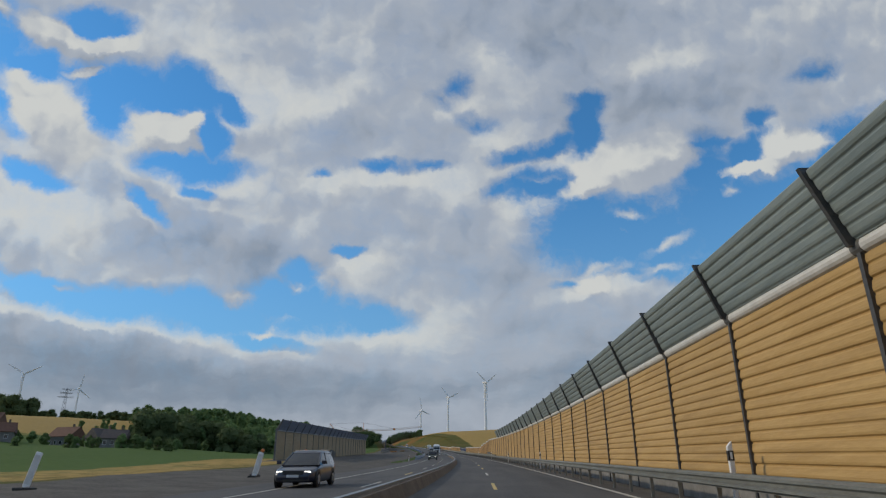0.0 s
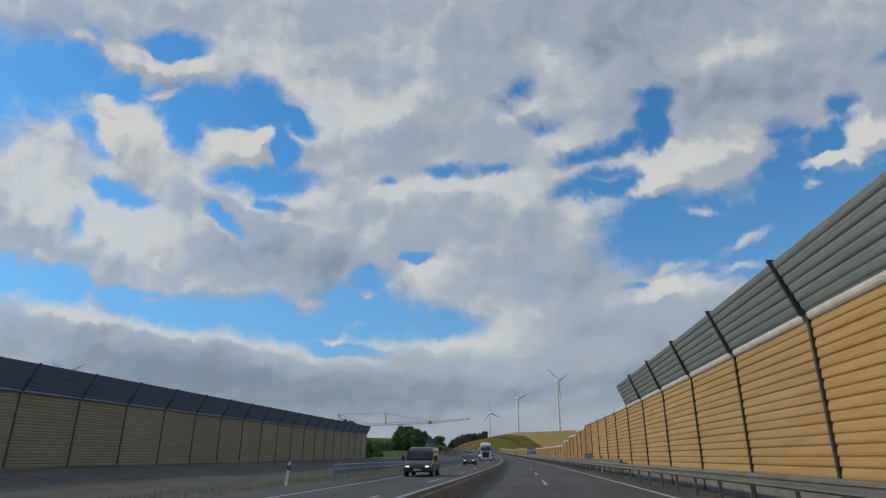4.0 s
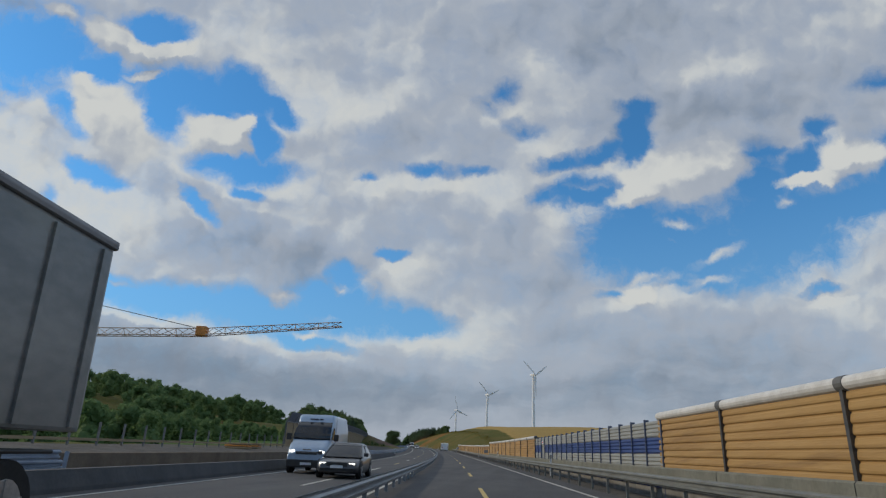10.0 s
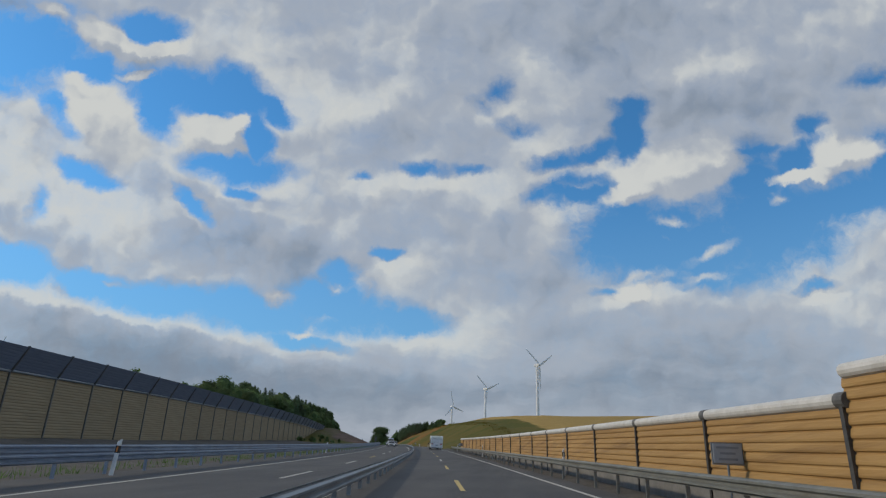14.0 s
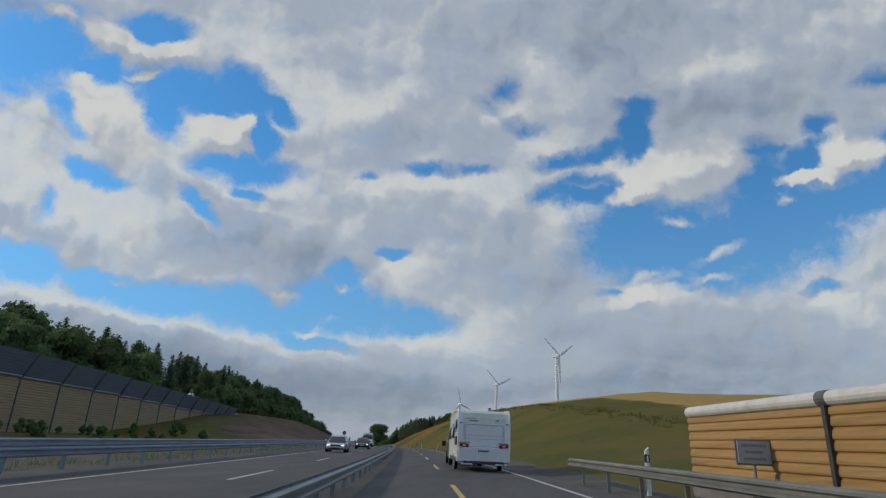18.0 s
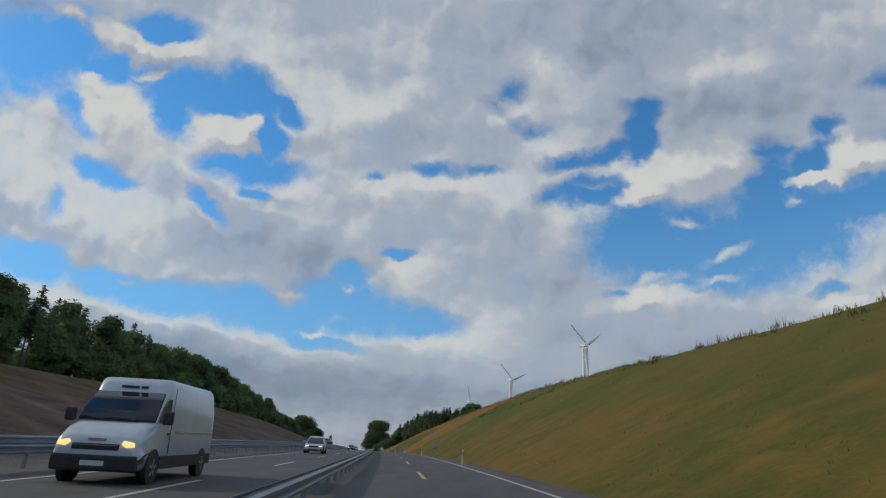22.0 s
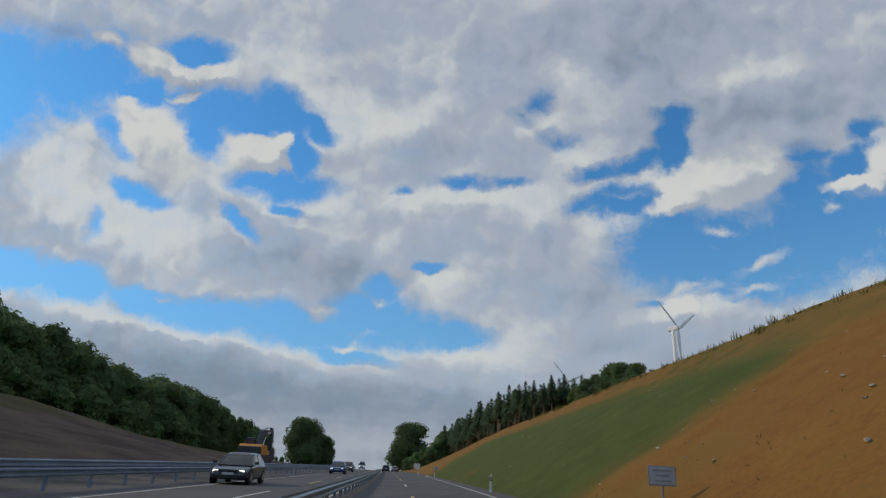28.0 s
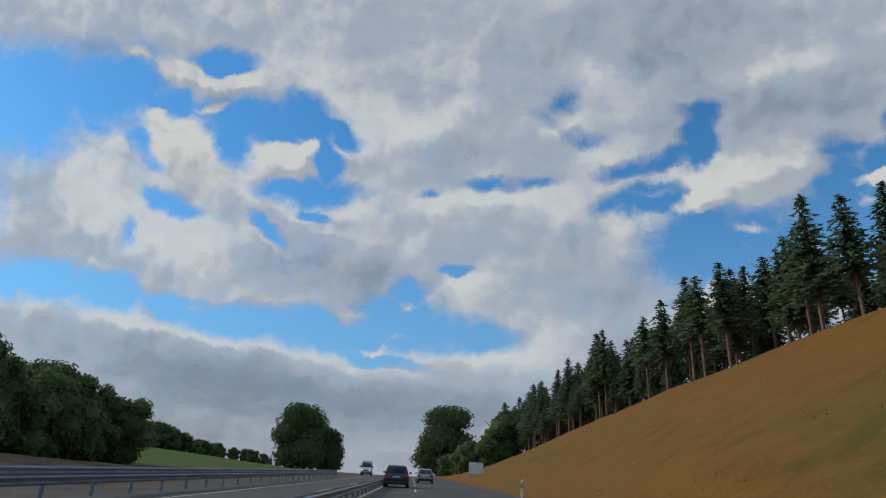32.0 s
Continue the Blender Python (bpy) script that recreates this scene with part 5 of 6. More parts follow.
M_BLINK = glow("lit_amber_headlamp", (1.0, 0.62, 0.22), 1.1)
M_PLATE = surf("plate_white", (0.55, 0.57, 0.6), (0.62, 0.64, 0.66), 5.0, 0.4)
M_INK = surf("dark_print", (0.03, 0.03, 0.05), (0.05, 0.05, 0.07), 5.0, 0.5)
M_CHROME = surf("bright_metal", (0.55, 0.56, 0.58), (0.66, 0.67, 0.68), 3.0, 0.2, 0.9)


def outline_bm(pts, half, bevel=0.05, tuck=0.0, seg=2):
    """A closed side outline of (y, z) given a width of 2 * half, drawn in towards the top by tuck."""
    bm = bmesh.new()
    zs = [z for _, z in pts]
    lo, hi = min(zs), max(zs)
    rings = []
    for sx in (-1, 1):
        rings.append([bm.verts.new((sx * half * (1 - tuck * ((z - lo) / (hi - lo)) ** 2), y, z)) for y, z in pts])
    a, b = rings
    n = len(pts)
    bm.faces.new(a[::-1])
    bm.faces.new(b)
    for i in range(n):
        bm.faces.new((a[i], a[(i + 1) % n], b[(i + 1) % n], b[i]))
    bmesh.ops.recalc_face_normals(bm, faces=bm.faces)
    if bevel:
        rim = [e for e in bm.edges if abs(e.verts[0].co.x - e.verts[1].co.x) < half * 0.5]
        bmesh.ops.bevel(bm, geom=rim, offset=bevel, segments=seg, affect="EDGES", profile=0.6)
    return bm


def wheel(parent, x, y, r, w, rim=M_RIM):
    bm = bmesh.new()
    tube_bm(bm, (x - w / 2, y, r), (x + w / 2, y, r), r, r, 22)
    es = [e for e in bm.edges if abs(e.verts[0].co.x - e.verts[1].co.x) < 1e-4]
    bmesh.ops.bevel(bm, geom=es, offset=0.03, segments=2, affect="EDGES")
    t = part("wheel", bm, M_TYRE, parent)
    sx = 1 if x > 0 else -1
    bm = bmesh.new()
    tube_bm(bm, (x + sx * (w / 2 - 0.03), y, r), (x + sx * (w / 2 + 0.008), y, r), r * 0.66, r * 0.6, 18)
    for i in range(5):
        a = 6.283 * i / 5
        box_bm(bm, -0.012, 0.012, -0.03, 0.03, 0.04, r * 0.6, 0, Matrix.Translation((x + sx * (w / 2 + 0.012), y, r)) @ Matrix.Rotation(a, 4, "X"))
    part("rim", bm, rim, t)


def car(label, m, body, L=4.4, W=1.82, H=1.48, estate=False, lit=True, category="car", name="car"):
    c = thing(name, label, category, group="cars on the road", m=m)
    hw = W / 2
    zs = H * 0.63
    st = [(0.0, .84, .40, zs - .12), (0.025, .93, .30, zs - .03), (0.10, .99, .22, zs), (0.3, 1, .19, zs + .01), (0.5, 1, .19, zs - .01), (0.68, 1, .19, zs - .05),
          (0.75, .99, .19, zs - .10), (0.86, .975, .20, zs - .17), (0.94, .92, .22, zs - .25), (0.985, .83, .26, zs - .33), (1.0, .74, .34, zs - .42)]
    bm = bmesh.new()
    rings = []
    for f, w, zb, zt in st:
        y, w = L * (f - 0.5), w * hw
        half = [(w * .84, zb), (w * .97, zb + .08), (w, zb + (zt - zb) * .45), (w * .985, zt - .10), (w * .94, zt - .02), (w * .80, zt + .015)]
        ring = [(-a, b) for a, b in half] + [(a, b) for a, b in half[::-1]]
        rings.append([bm.verts.new((a, y, b)) for a, b in ring])
    for r0, r1 in zip(rings, rings[1:]):
        for i in range(len(r0)):
            j = (i + 1) % len(r0)
            bm.faces.new((r0[i], r0[j], r1[j], r1[i]))
    bm.faces.new(rings[0])
    bm.faces.new(rings[-1][::-1])
    bmesh.ops.recalc_face_normals(bm, faces=bm.faces)
    for f in bm.faces:
        f.smooth = True
    part("body", bm, body, c)
    # cabin: rounded rings from the belt line to the roof
    yb0, yb1 = -0.475 * L, 0.26 * L
    yt0, yt1 = (-0.43 if estate else -0.33) * L, 0.04 * L
    zb, zt = zs - 0.05, H - 0.01

    def ring_at(q, out=0.0):
        e = q ** 1.25
        y0_, y1_ = yb0 + (yt0 - yb0) * e, yb1 + (yt1 - yb1) * q ** 1.1
        w = hw * (0.935 - 0.22 * q ** 1.15) + out
        z = zb + (zt - zb) * q
        cr = 0.16 + 0.08 * q
        pts = []
        for cx, cy, a0 in ((w - cr, y1_ - cr * 1.6, 0), (-w + cr, y1_ - cr * 1.6, 90), (-w + cr, y0_ + cr, 180), (w - cr, y0_ + cr, 270)):
            for a_ in (0, 30, 60, 90):
                ry = cr * 1.6 if a0 < 180 else cr
                pts.append((cx + cr * math.cos(radians(a0 + a_)), cy + (ry + out) * math.sin(radians(a0 + a_)), z))
        return pts

    def loft(levels, out, close):
        bm_ = bmesh.new()
        rs = [[bm_.verts.new(p) for p in lv] for lv in levels]
        for r0, r1 in zip(rs, rs[1:]):
            for i in range(len(r0)):
                bm_.faces.new((r0[i], r0[(i + 1) % len(r0)], r1[(i + 1) % len(r0)], r1[i]))
        if close:
            bm_.faces.new(rs[-1])
        for f in bm_.faces:
            f.smooth = True
        return bm_

    levels = [ring_at(q) for q in (0.0, 0.3, 0.6, 0.86)]
    for pane, cols in (("windscreen", (1, 2, 3, 4, 5)), ("side_window", (6, 7, 8)), ("rear_window", (9, 10, 11, 12, 13)), ("side_window", (14, 15, 0))):
        bm = bmesh.new()
        for lo, hi in zip(levels, levels[1:]):
            for i in cols:
                bm.faces.new([bm.verts.new(p) for p in (lo[i], lo[(i + 1) % 16], hi[(i + 1) % 16], hi[i])]).smooth = True
        bmesh.ops.remove_doubles(bm, verts=bm.verts, dist=1e-4)
        part(pane, bm, M_GLASS, c)
    top = [ring_at(0.84, 0.012), ring_at(0.90, 0.008), ring_at(0.95, -0.02)]
    mid_y = (yt0 + yt1) / 2
    for shrink, z in ((0.86, H), (0.6, H + 0.018), (0.3, H + 0.024)):
        top.append([(x * shrink, mid_y + (y - mid_y) * (shrink * 0.6 + 0.4), z) for x, y, _ in ring_at(0.95)])
    part("roof", loft(top, 0, True), body, c)
    for i in (1, 5, 9, 13):
        a_, b_ = ring_at(0.0, 0.0)[i + 1], ring_at(0.9, 0.0)[i + 1]
        m_ = ring_at(0.45)[i + 1]
        bm = bmesh.new()
        tube_bm(bm, a_, m_, 0.04, 0.036, 6)
        tube_bm(bm, m_, b_, 0.036, 0.034, 6)
        part("pillar", bm, body, c)
    for sx in (-1, 1):
        tube("pillar", (sx * hw * .932, -0.08 * L, zb), (sx * hw * .735, -0.10 * L, zt - .06), 0.03, 0.03, M_BLACK, c, 6)
        box("mirror", sx * (hw + 0.09) - 0.10, sx * (hw + 0.09) + 0.10, 0.19 * L, 0.19 * L + 0.12, zs, zs + 0.15, body, c, 0.03)
        lamp = box("headlight", sx * hw * .66 - 0.13, sx * hw * .66 + 0.13, 0.465 * L, 0.484 * L, zs - .36, zs - .27, M_LAMP if lit else M_LENS, c, 0.03)
        box("tail_light", sx * hw * .76 - 0.14, sx * hw * .76 + 0.14, -0.503 * L, -0.482 * L, zs - .26, zs - .08, M_TAIL, c, 0.02)
        box("fog_recess", sx * hw * .60 - 0.16, sx * hw * .60 + 0.16, 0.488 * L, 0.496 * L, 0.28, 0.40, M_BLACK, c, 0.02)
        for f in (-0.31, 0.315):
            tube("wheel_arch", (sx * hw * 0.90, f * L, 0.36), (sx * (hw + 0.004), f * L, 0.36), 0.40, 0.40, M_BLACK, c, 22)
            wheel(c, sx * (hw - 0.10), f * L, 0.33, 0.225)
        if estate:
            tube("roof_rail", (sx * hw * .66, yt0, H + 0.035), (sx * hw * .66, yt1 - 0.15, H + 0.035), 0.018, 0.018, M_CHROME, c, 6)
    box("grille", -hw * .48, hw * .48, 0.482 * L, 0.502 * L, zs - .42, zs - .25, M_BLACK, c, 0.02)
    box("lower_intake", -hw * .5, hw * .5, 0.488 * L, 0.5 * L, 0.26, 0.40, M_BLACK, c, 0.02)
    box("number_plate", -0.26, 0.26, 0.500 * L, 0.508 * L, 0.43, 0.54, M_PLATE, c)
    box("number_plate", -0.26, 0.26, -0.506 * L, -0.499 * L, zs - .28, zs - .17, M_PLATE, c)
    box("bumper", -hw * .86, hw * .86, -0.51 * L, -0.485 * L, 0.26, 0.46, M_BLACK, c, 0.03)
    return c


def van(label, m, body, L=5.6, W=2.0, H=2.5, lamps=M_LAMP, windows=False, skirt=True):
    c = thing("van", label, "van", group="vans on the road", m=m)
    hw, y0, y1 = W / 2, -L / 2, L / 2
    nose = 0.43 * H
    belt, brow = H * .55, H - (.10 if windows else .38)
    stations = [(y0, .95, .45, H - .16), (y0 + .04, .985, .36, H - .05), (y0 + .25, 1, .31, H), (y1 - 2.15, 1, .30, H), (y1 - 1.80, .99, .30, H - .02), (y1 - 1.66, .985, .30, brow + (.02 if windows else .18)), (y1 - 1.55, .98, .30, brow),
                (y1 - .92, .985, .30, belt), (y1 - .50, .975, .30, (belt + nose) / 2 + .04), (y1 - .20, .95, .30, nose), (y1 - .06, .92, .30, nose - .10), (y1, .87, .32, nose - .30)]
    bm = bmesh.new()
    rings = []
    for y, w, zb, zt in stations:
        w, d = w * hw, min(.38, (zt - zb) * .42)
        lean = .93 if zt > H * .75 else 1.0
        half = [(w * .90, zb), (w * .985, zb + .10), (w, zb + (zt - zb) * .40), (w * (.4 * lean + .6), zt - d * 1.6), (w * (.97 * lean), zt - d * .6), (w * .94 * lean, zt - d * .25), (w * .87 * lean, zt - d * .06), (w * .72 * lean, zt)]
        rings.append([bm.verts.new((-a, y, b)) for a, b in half] + [bm.verts.new((a, y, b)) for a, b in half[::-1]])
    for r0, r1 in zip(rings, rings[1:]):
        for i in range(len(r0)):
            j = (i + 1) % len(r0)
            bm.faces.new((r0[i], r0[j], r1[j], r1[i])).smooth = True
    bm.faces.new(rings[0])
    bm.faces.new(rings[-1][::-1])
    bmesh.ops.recalc_face_normals(bm, faces=bm.faces)
    part("body", bm, body, c)
    # bowed windscreen
    bm = bmesh.new()
    rows = []
    for back in (0.02, -0.02):
        for q in (0.04, 0.35, 0.68, 0.97):
            y, z = y1 - .92 - .63 * q, belt + (brow - belt) * q
            wide = hw * (.90 - .07 * q)
            rows.append([bm.verts.new((wide * u, y + back + .045 * (1 - u * u), z + back)) for u in (-1, -.8, -.4, 0, .4, .8, 1)])
    for a, b in ((0, 1), (1, 2), (2, 3), (7, 6), (6, 5), (5, 4), (4, 0), (3, 7)):
        for i in range(6):
            bm.faces.new((rows[a][i], rows[a][i + 1], rows[b][i + 1], rows[b][i])).smooth = True
    part("windscreen", bm, M_GLASS, c)
    for k in (-.45, .30):
        tube("wiper", (hw * k, y1 - .84, belt + .05), (hw * (k + .5), y1 - .90, belt + .12), .012, .009, M_BLACK, c, 5)
    zw0, zw1 = H * .56, H * .56 + 0.58
    for sx in (-1, 1):
        x = sx * (hw * 0.965)
        bm = bmesh.new()
        q = [(y1 - 1.75, zw0), (y1 - 1.08, zw0), (y1 - 1.30, zw0 + .32), (y1 - 1.62, zw1), (y1 - 1.78, zw1)]
        pane = [bm.verts.new((sx * (hw * (1 - .09 * ((z - .28) / (H - .28)) ** 2) + .006), y, z)) for y, z in q]
        bm.faces.new(pane if sx > 0 else pane[::-1])
        r = bmesh.ops.extrude_face_region(bm, geom=list(bm.faces))
        bmesh.ops.translate(bm, vec=(-sx * 0.03, 0, 0), verts=[v for v in r["geom"] if isinstance(v, bmesh.types.BMVert)])
        part("side_window", bm, M_GLASS, c)
        if windows:
            for ya, yb in ((y0 + .35, y0 + 1.65), (y0 + 1.75, y1 - 1.92)):
                box("side_window", x - sx * 0.03 - .008, x - sx * 0.03 + .008, ya, yb, zw0 + .02, zw1 + .03, M_GLASS, c, 0.006)
            box("trim_strip", sx * hw - .012, sx * hw + .012, y0 + .3, y1 - 1.2, H * .42, H * .42 + .03, M_CHROME, c)
        else:
            box("door_seam", sx * hw - .006, sx * hw + .004, y1 - 1.86, y1 - 1.845, .5, H * .9, M_BLACK, c)
            box("side_rail", sx * (hw + .004) - .01, sx * (hw + .004) + .01, y0 + .1, y1 - 2.2, H * .47, H * .47 + .03, M_CHROME, c)
            box("sill_trim", sx * (hw + .004) - .014, sx * (hw + .004) + .014, y0 + .1, y1 - 1.3, .34, .62, M_BLACK if skirt else body, c)
        box("mirror", sx * (hw + .16) - .12, sx * (hw + .16) + .12, y1 - 1.12, y1 - .98, zw0 - .05, zw0 + .27, M_BLACK, c, 0.04)
        box("door_handle", sx * (hw + .008) - .015, sx * (hw + .008) + .015, y1 - 1.80, y1 - 1.62, H * .45, H * .45 + .04, M_BLACK, c, 0.006)
        part("headlight", outline_bm([(-.15, -.04), (-.13, .05), (.09, .09), (.14, .02), (.04, -.06)], .12, 0.02), lamps, c, m=pose(sx * hw * .70, y1 - .10, nose - .21, 0, 0, 90 * sx))
        box("tail_light", sx * hw * .88 - .07, sx * hw * .88 + .07, y0 - .035, y0 + .02, .75, 1.25, M_TAIL, c, 0.015)
        for f in (y0 + 0.95, y1 - 0.92):
            tube("wheel_arch", (sx * hw * 0.88, f, 0.37), (sx * (hw + 0.005), f, 0.37), 0.42, 0.42, M_BLACK, c, 22)
            wheel(c, sx * (hw - 0.12), f, 0.35, 0.23)
    box("grille", -hw * .52, hw * .52, y1 - .08, y1 + .014, nose - .34, nose - .20, M_BLACK, c, 0.02)
    for i in range(3):
        box("grille_bar", -hw * .50, hw * .50, y1 + .008, y1 + .02, nose - .32 + .04 * i, nose - .305 + .04 * i, M_CHROME if i == 2 else M_BLACK, c)
    box("air_intake", -hw * .60, hw * .60, y1 + .02, y1 + .036, .52, .57, M_BLACK, c, 0.006)
    box("bumper", -hw * .93, hw * .93, y1 - .22, y1 + .03, .28, .64, M_BLACK if skirt else body, c, 0.05)
    box("number_plate", -.26, .26, y1 + .03, y1 + .036, .40, .51, M_PLATE, c)
    box("number_plate", -.26, .26, y0 - .035, y0 - .024, .85, .96, M_PLATE, c)
    if windows:
        box("rear_window", -hw * .76, hw * .76, y0 - .022, y0 + .04, H * .56, H * .88, M_GLASS, c, 0.02)
        for sx in (-1, 1):
            tube("roof_rail", (sx * hw * .82, y0 + .4, H + .02), (sx * hw * .82, y1 - 2.1, H + .02), .02, .02, M_BLACK, c, 6)
        for j, w in enumerate((.17, .22)):
            box("sticker_bar", -.62, -.62 + w * 2, y0 - .030, y0 - .023, H * .80 - .09 * j, H * .80 - .09 * j + .055, M_WHITE, c)
        box("badge", -.62, -.48, y0 - .032, y0 - .02, H * .50, H * .50 + .05, M_CHROME, c)
    else:
        box("bonnet_badge", -.2, .2, y1 - .09, y1 - .035, nose - .14, nose - .085, M_CHROME, c)
        for k, w in ((-.35, .16), (-.12, .42)):
            box("brow_print", k, k + w, y1 - 1.66, y1 - 1.585, brow + .10, brow + .16, M_INK, c)
    return c


def text_on(parent, words, size, mat, m, name="lettering"):
    cu = bpy.data.curves.new(name, "FONT")
    cu.body, cu.size, cu.extrude, cu.align_x = words, size, 0.004, "CENTER"
    cu.resolution_u = 3
    tmp = new(name, cu)
    me = bpy.data.meshes.new_from_object(tmp.evaluated_get(bpy.context.evaluated_depsgraph_get()))
    bpy.data.objects.remove(tmp)
    me.materials.clear()
    me.materials.append(mat)
    return part(name, me, None, parent, m=m)


def rounded_pane(name, y0, y1, z0, z1, r, thick, mat, parent, m):
    """A pane in the y-z plane with rounded corners and softened rims."""
    bm = bmesh.new()
    ring = []
    for cy, cz, a0 in ((y1 - r, z1 - r, 0), (y0 + r, z1 - r, 90), (y0 + r, z0 + r, 180), (y1 - r, z0 + r, 270)):
        for a in (0, 30, 60, 90):
            ring.append((cy + r * math.cos(radians(a0 + a)), cz + r * math.sin(radians(a0 + a))))
    sides = [[bm.verts.new((x_, y, z)) for y, z in ring] for x_ in (-thick / 2, thick / 2)]
    bm.faces.new(sides[0][::-1])
    bm.faces.new(sides[1])
    for i in range(len(ring)):
        j = (i + 1) % len(ring)
        bm.faces.new((sides[0][i], sides[0][j], sides[1][j], sides[1][i]))
    bmesh.ops.recalc_face_normals(bm, faces=bm.faces)
    rims = [e for e in bm.edges if abs(e.verts[0].co.x - e.verts[1].co.x) < 1e-5]
    bmesh.ops.bevel(bm, geom=rims, offset=thick * 0.3, segments=2, affect="EDGES", profile=0.6)
    return part(name, bm, mat, parent, m=m)


def caravan(m):
    body_p = surf("cream_white_panel", (0.60, 0.62, 0.56), (0.66, 0.68, 0.62), 0.6, 0.38, vary=0.0, dirt=(0.47, 0.48, 0.43), dirt_amount=0.25)
    white = surf("white_fibreglass", (0.70, 0.72, 0.74), (0.78, 0.79, 0.80), 0.7, 0.3, vary=0.0, coat=0.3)
    grey = surf("dark_grey_decal", (0.10, 0.105, 0.12), (0.13, 0.135, 0.15), 1.0, 0.4, vary=0.0)
    line = surf("grey_seam", (0.27, 0.28, 0.27), (0.33, 0.34, 0.33), 1.0, 0.5, vary=0.0)
    c = thing("caravan", "cream white touring caravan with dark tinted side windows and grey band", "caravan", m=m)
    L, hw, H = 6.35, 1.2, 2.76
    y0, y1 = 0.0, L
    pts = [(y0 + .04, .42), (y0 + .00, .75), (y0 + .01, 1.4), (y0 + .04, 2.0), (y0 + .12, 2.4), (y0 + .24, 2.62), (y0 + .42, 2.73), (y0 + .8, H), (y1 - 1.2, H), (y1 - .75, 2.68), (y1 - .42, 2.50), (y1 - .2, 2.2), (y1 - .07, 1.7), (y1, .9), (y1 - .05, .42)]
    part("body", outline_bm(pts, hw, 0.05, 0.0, 3), body_p, c)
    # rounded white edge mouldings along the rear and roof
    for sx in (-1, 1):
        cu = bpy.data.curves.new("edge_moulding", "CURVE")
        cu.dimensions, cu.bevel_depth, cu.bevel_resolution = "3D", 0.055, 3
        sp = cu.splines.new("POLY")
        run = [(y0 + .02, .45)] + pts[1:] 
        sp.points.add(len(run) - 1)
        for p_, (y, z) in zip(sp.points, run):
            p_.co = (sx * (hw - .01), y + (0.0), z, 1)
        tmp = new("edge_moulding", cu)
        me = bpy.data.meshes.new_from_object(tmp.evaluated_get(bpy.context.evaluated_depsgraph_get()))
        bpy.data.objects.remove(tmp)
        me.materials.clear()
        me.materials.append(white)
        me.shade_smooth()
        part("edge_moulding", me, None, c)
        # thin line beside the moulding
        tube("seam", (sx * (hw + .004), y0 + .5, 2.64), (sx * (hw + .004), y1 - .9, 2.60), .007, .007, line, c, 5)
        rear = outline_bm([(-.05, .74), (-.07, 1.3), (-.02, 1.9), (.08, 2.3), (.20, 2.62), (.40, 2.77), (.40, 2.62), (.22, 2.3), (.16, 1.9), (.12, 1.2), (.12, .74)], .13, 0.03)
        part("rear_corner", rear, white, c, m=pose(sx * (hw - .10), 0, 0))
        x = sx * hw
        # grey band with its white stripes
        for z0, z1, ya, yb in ((1.86, 2.18, .14, 4.4), (1.76, 1.825, .18, 6.1)):
            box("band", x - .004, x + .004, ya, yb, z0, z1, grey, c)
        box("stripe", x - .006, x + .006, .14, 6.1, 2.185, 2.215, white, c)
        box("stripe", x - .006, x + .006, .16, 6.1, 1.828, 1.857, white, c)
        for z in (1.62, 1.44):
            box("seam", x - .004, x + .004, .12, 5.95, z, z + .009, line, c)
        box("seam", x - .004, x + .004, .3, 6.0, 2.235, 2.243, line, c)
        for ya, yb, z0, z1, tilt in ((.72, 1.72, 1.93, 2.31, 8), (2.62, 4.15, 1.49, 2.07, 6), (4.95, 6.0, 1.43, 2.0, 2), (.70, 1.72, 1.15, 1.54, 0)):
            hung = Matrix.Translation((x + sx * .03, 0, z1)) @ Matrix.Rotation(radians(-sx * tilt), 4, "Y")
            rounded_pane("window", ya, yb, z0 - z1, 0, .09, .044, M_GLASS, c, hung)
            rounded_pane("window_frame", ya - .02, yb + .02, z0 - .02, z1 + .02, .10, .02, M_BLACK, c, Matrix.Translation((x, 0, 0)))
            box("hinge_bar", x + sx * .03 - .012, x + sx * .03 + .012, ya + .05, yb - .05, z1 + .002, z1 + .018, M_BLACK, c, 0.005)
        box("service_hatch", x - .006, x + .006, 4.9, 5.3, .72, .92, white, c, 0.004)
        box("skirt", x - .012, x + .012, .35, 5.7, .42, .60, grey, c)
        box("skirt_rail", x - .018, x + .018, .3, 5.8, .60, .64, white, c, 0.006)
        bm = bmesh.new()
        r = bmesh.ops.create_cone(bm, cap_ends=True, segments=24, radius1=.46, radius2=.46, depth=.05)
        bmesh.ops.transform(bm, matrix=Matrix.Translation((x, 2.75, .36)) @ Matrix.Rotation(math.pi / 2, 4, "Y"), verts=r["verts"])
        part("wheel_arch", bm, white, c)
        tube("arch_hole", (x - sx * .05, 2.75, .36), (x + sx * .03, 2.75, .36), .38, .38, M_BLACK, c, 24)
        wheel(c, sx * (hw - .09), 2.75, .33, .2)
        # rear lamp cluster
        lamp = part("tail_light", outline_bm([(-.16, .0), (-.17, .14), (.06, .16), (.06, .02)], .21, 0.025), M_TAIL, c, m=pose(sx * .93, 0, 1.08) @ pose(0, 0, 0, 0, sx * -6, 0))
        box("clear_lens", -.07, .07, -.185, -.165, .04, .11, M_LENS, lamp, 0.01)
        box("lamp_wing", sx * .9 - .26, sx * .9 + .26, -.14, .02, 1.27, 1.31, M_CHROME, c, 0.015)
        box("marker_light", sx * 1.08 - .05, sx * 1.08 + .05, -.03, .03, 2.14, 2.18, M_TAIL, c, 0.008)
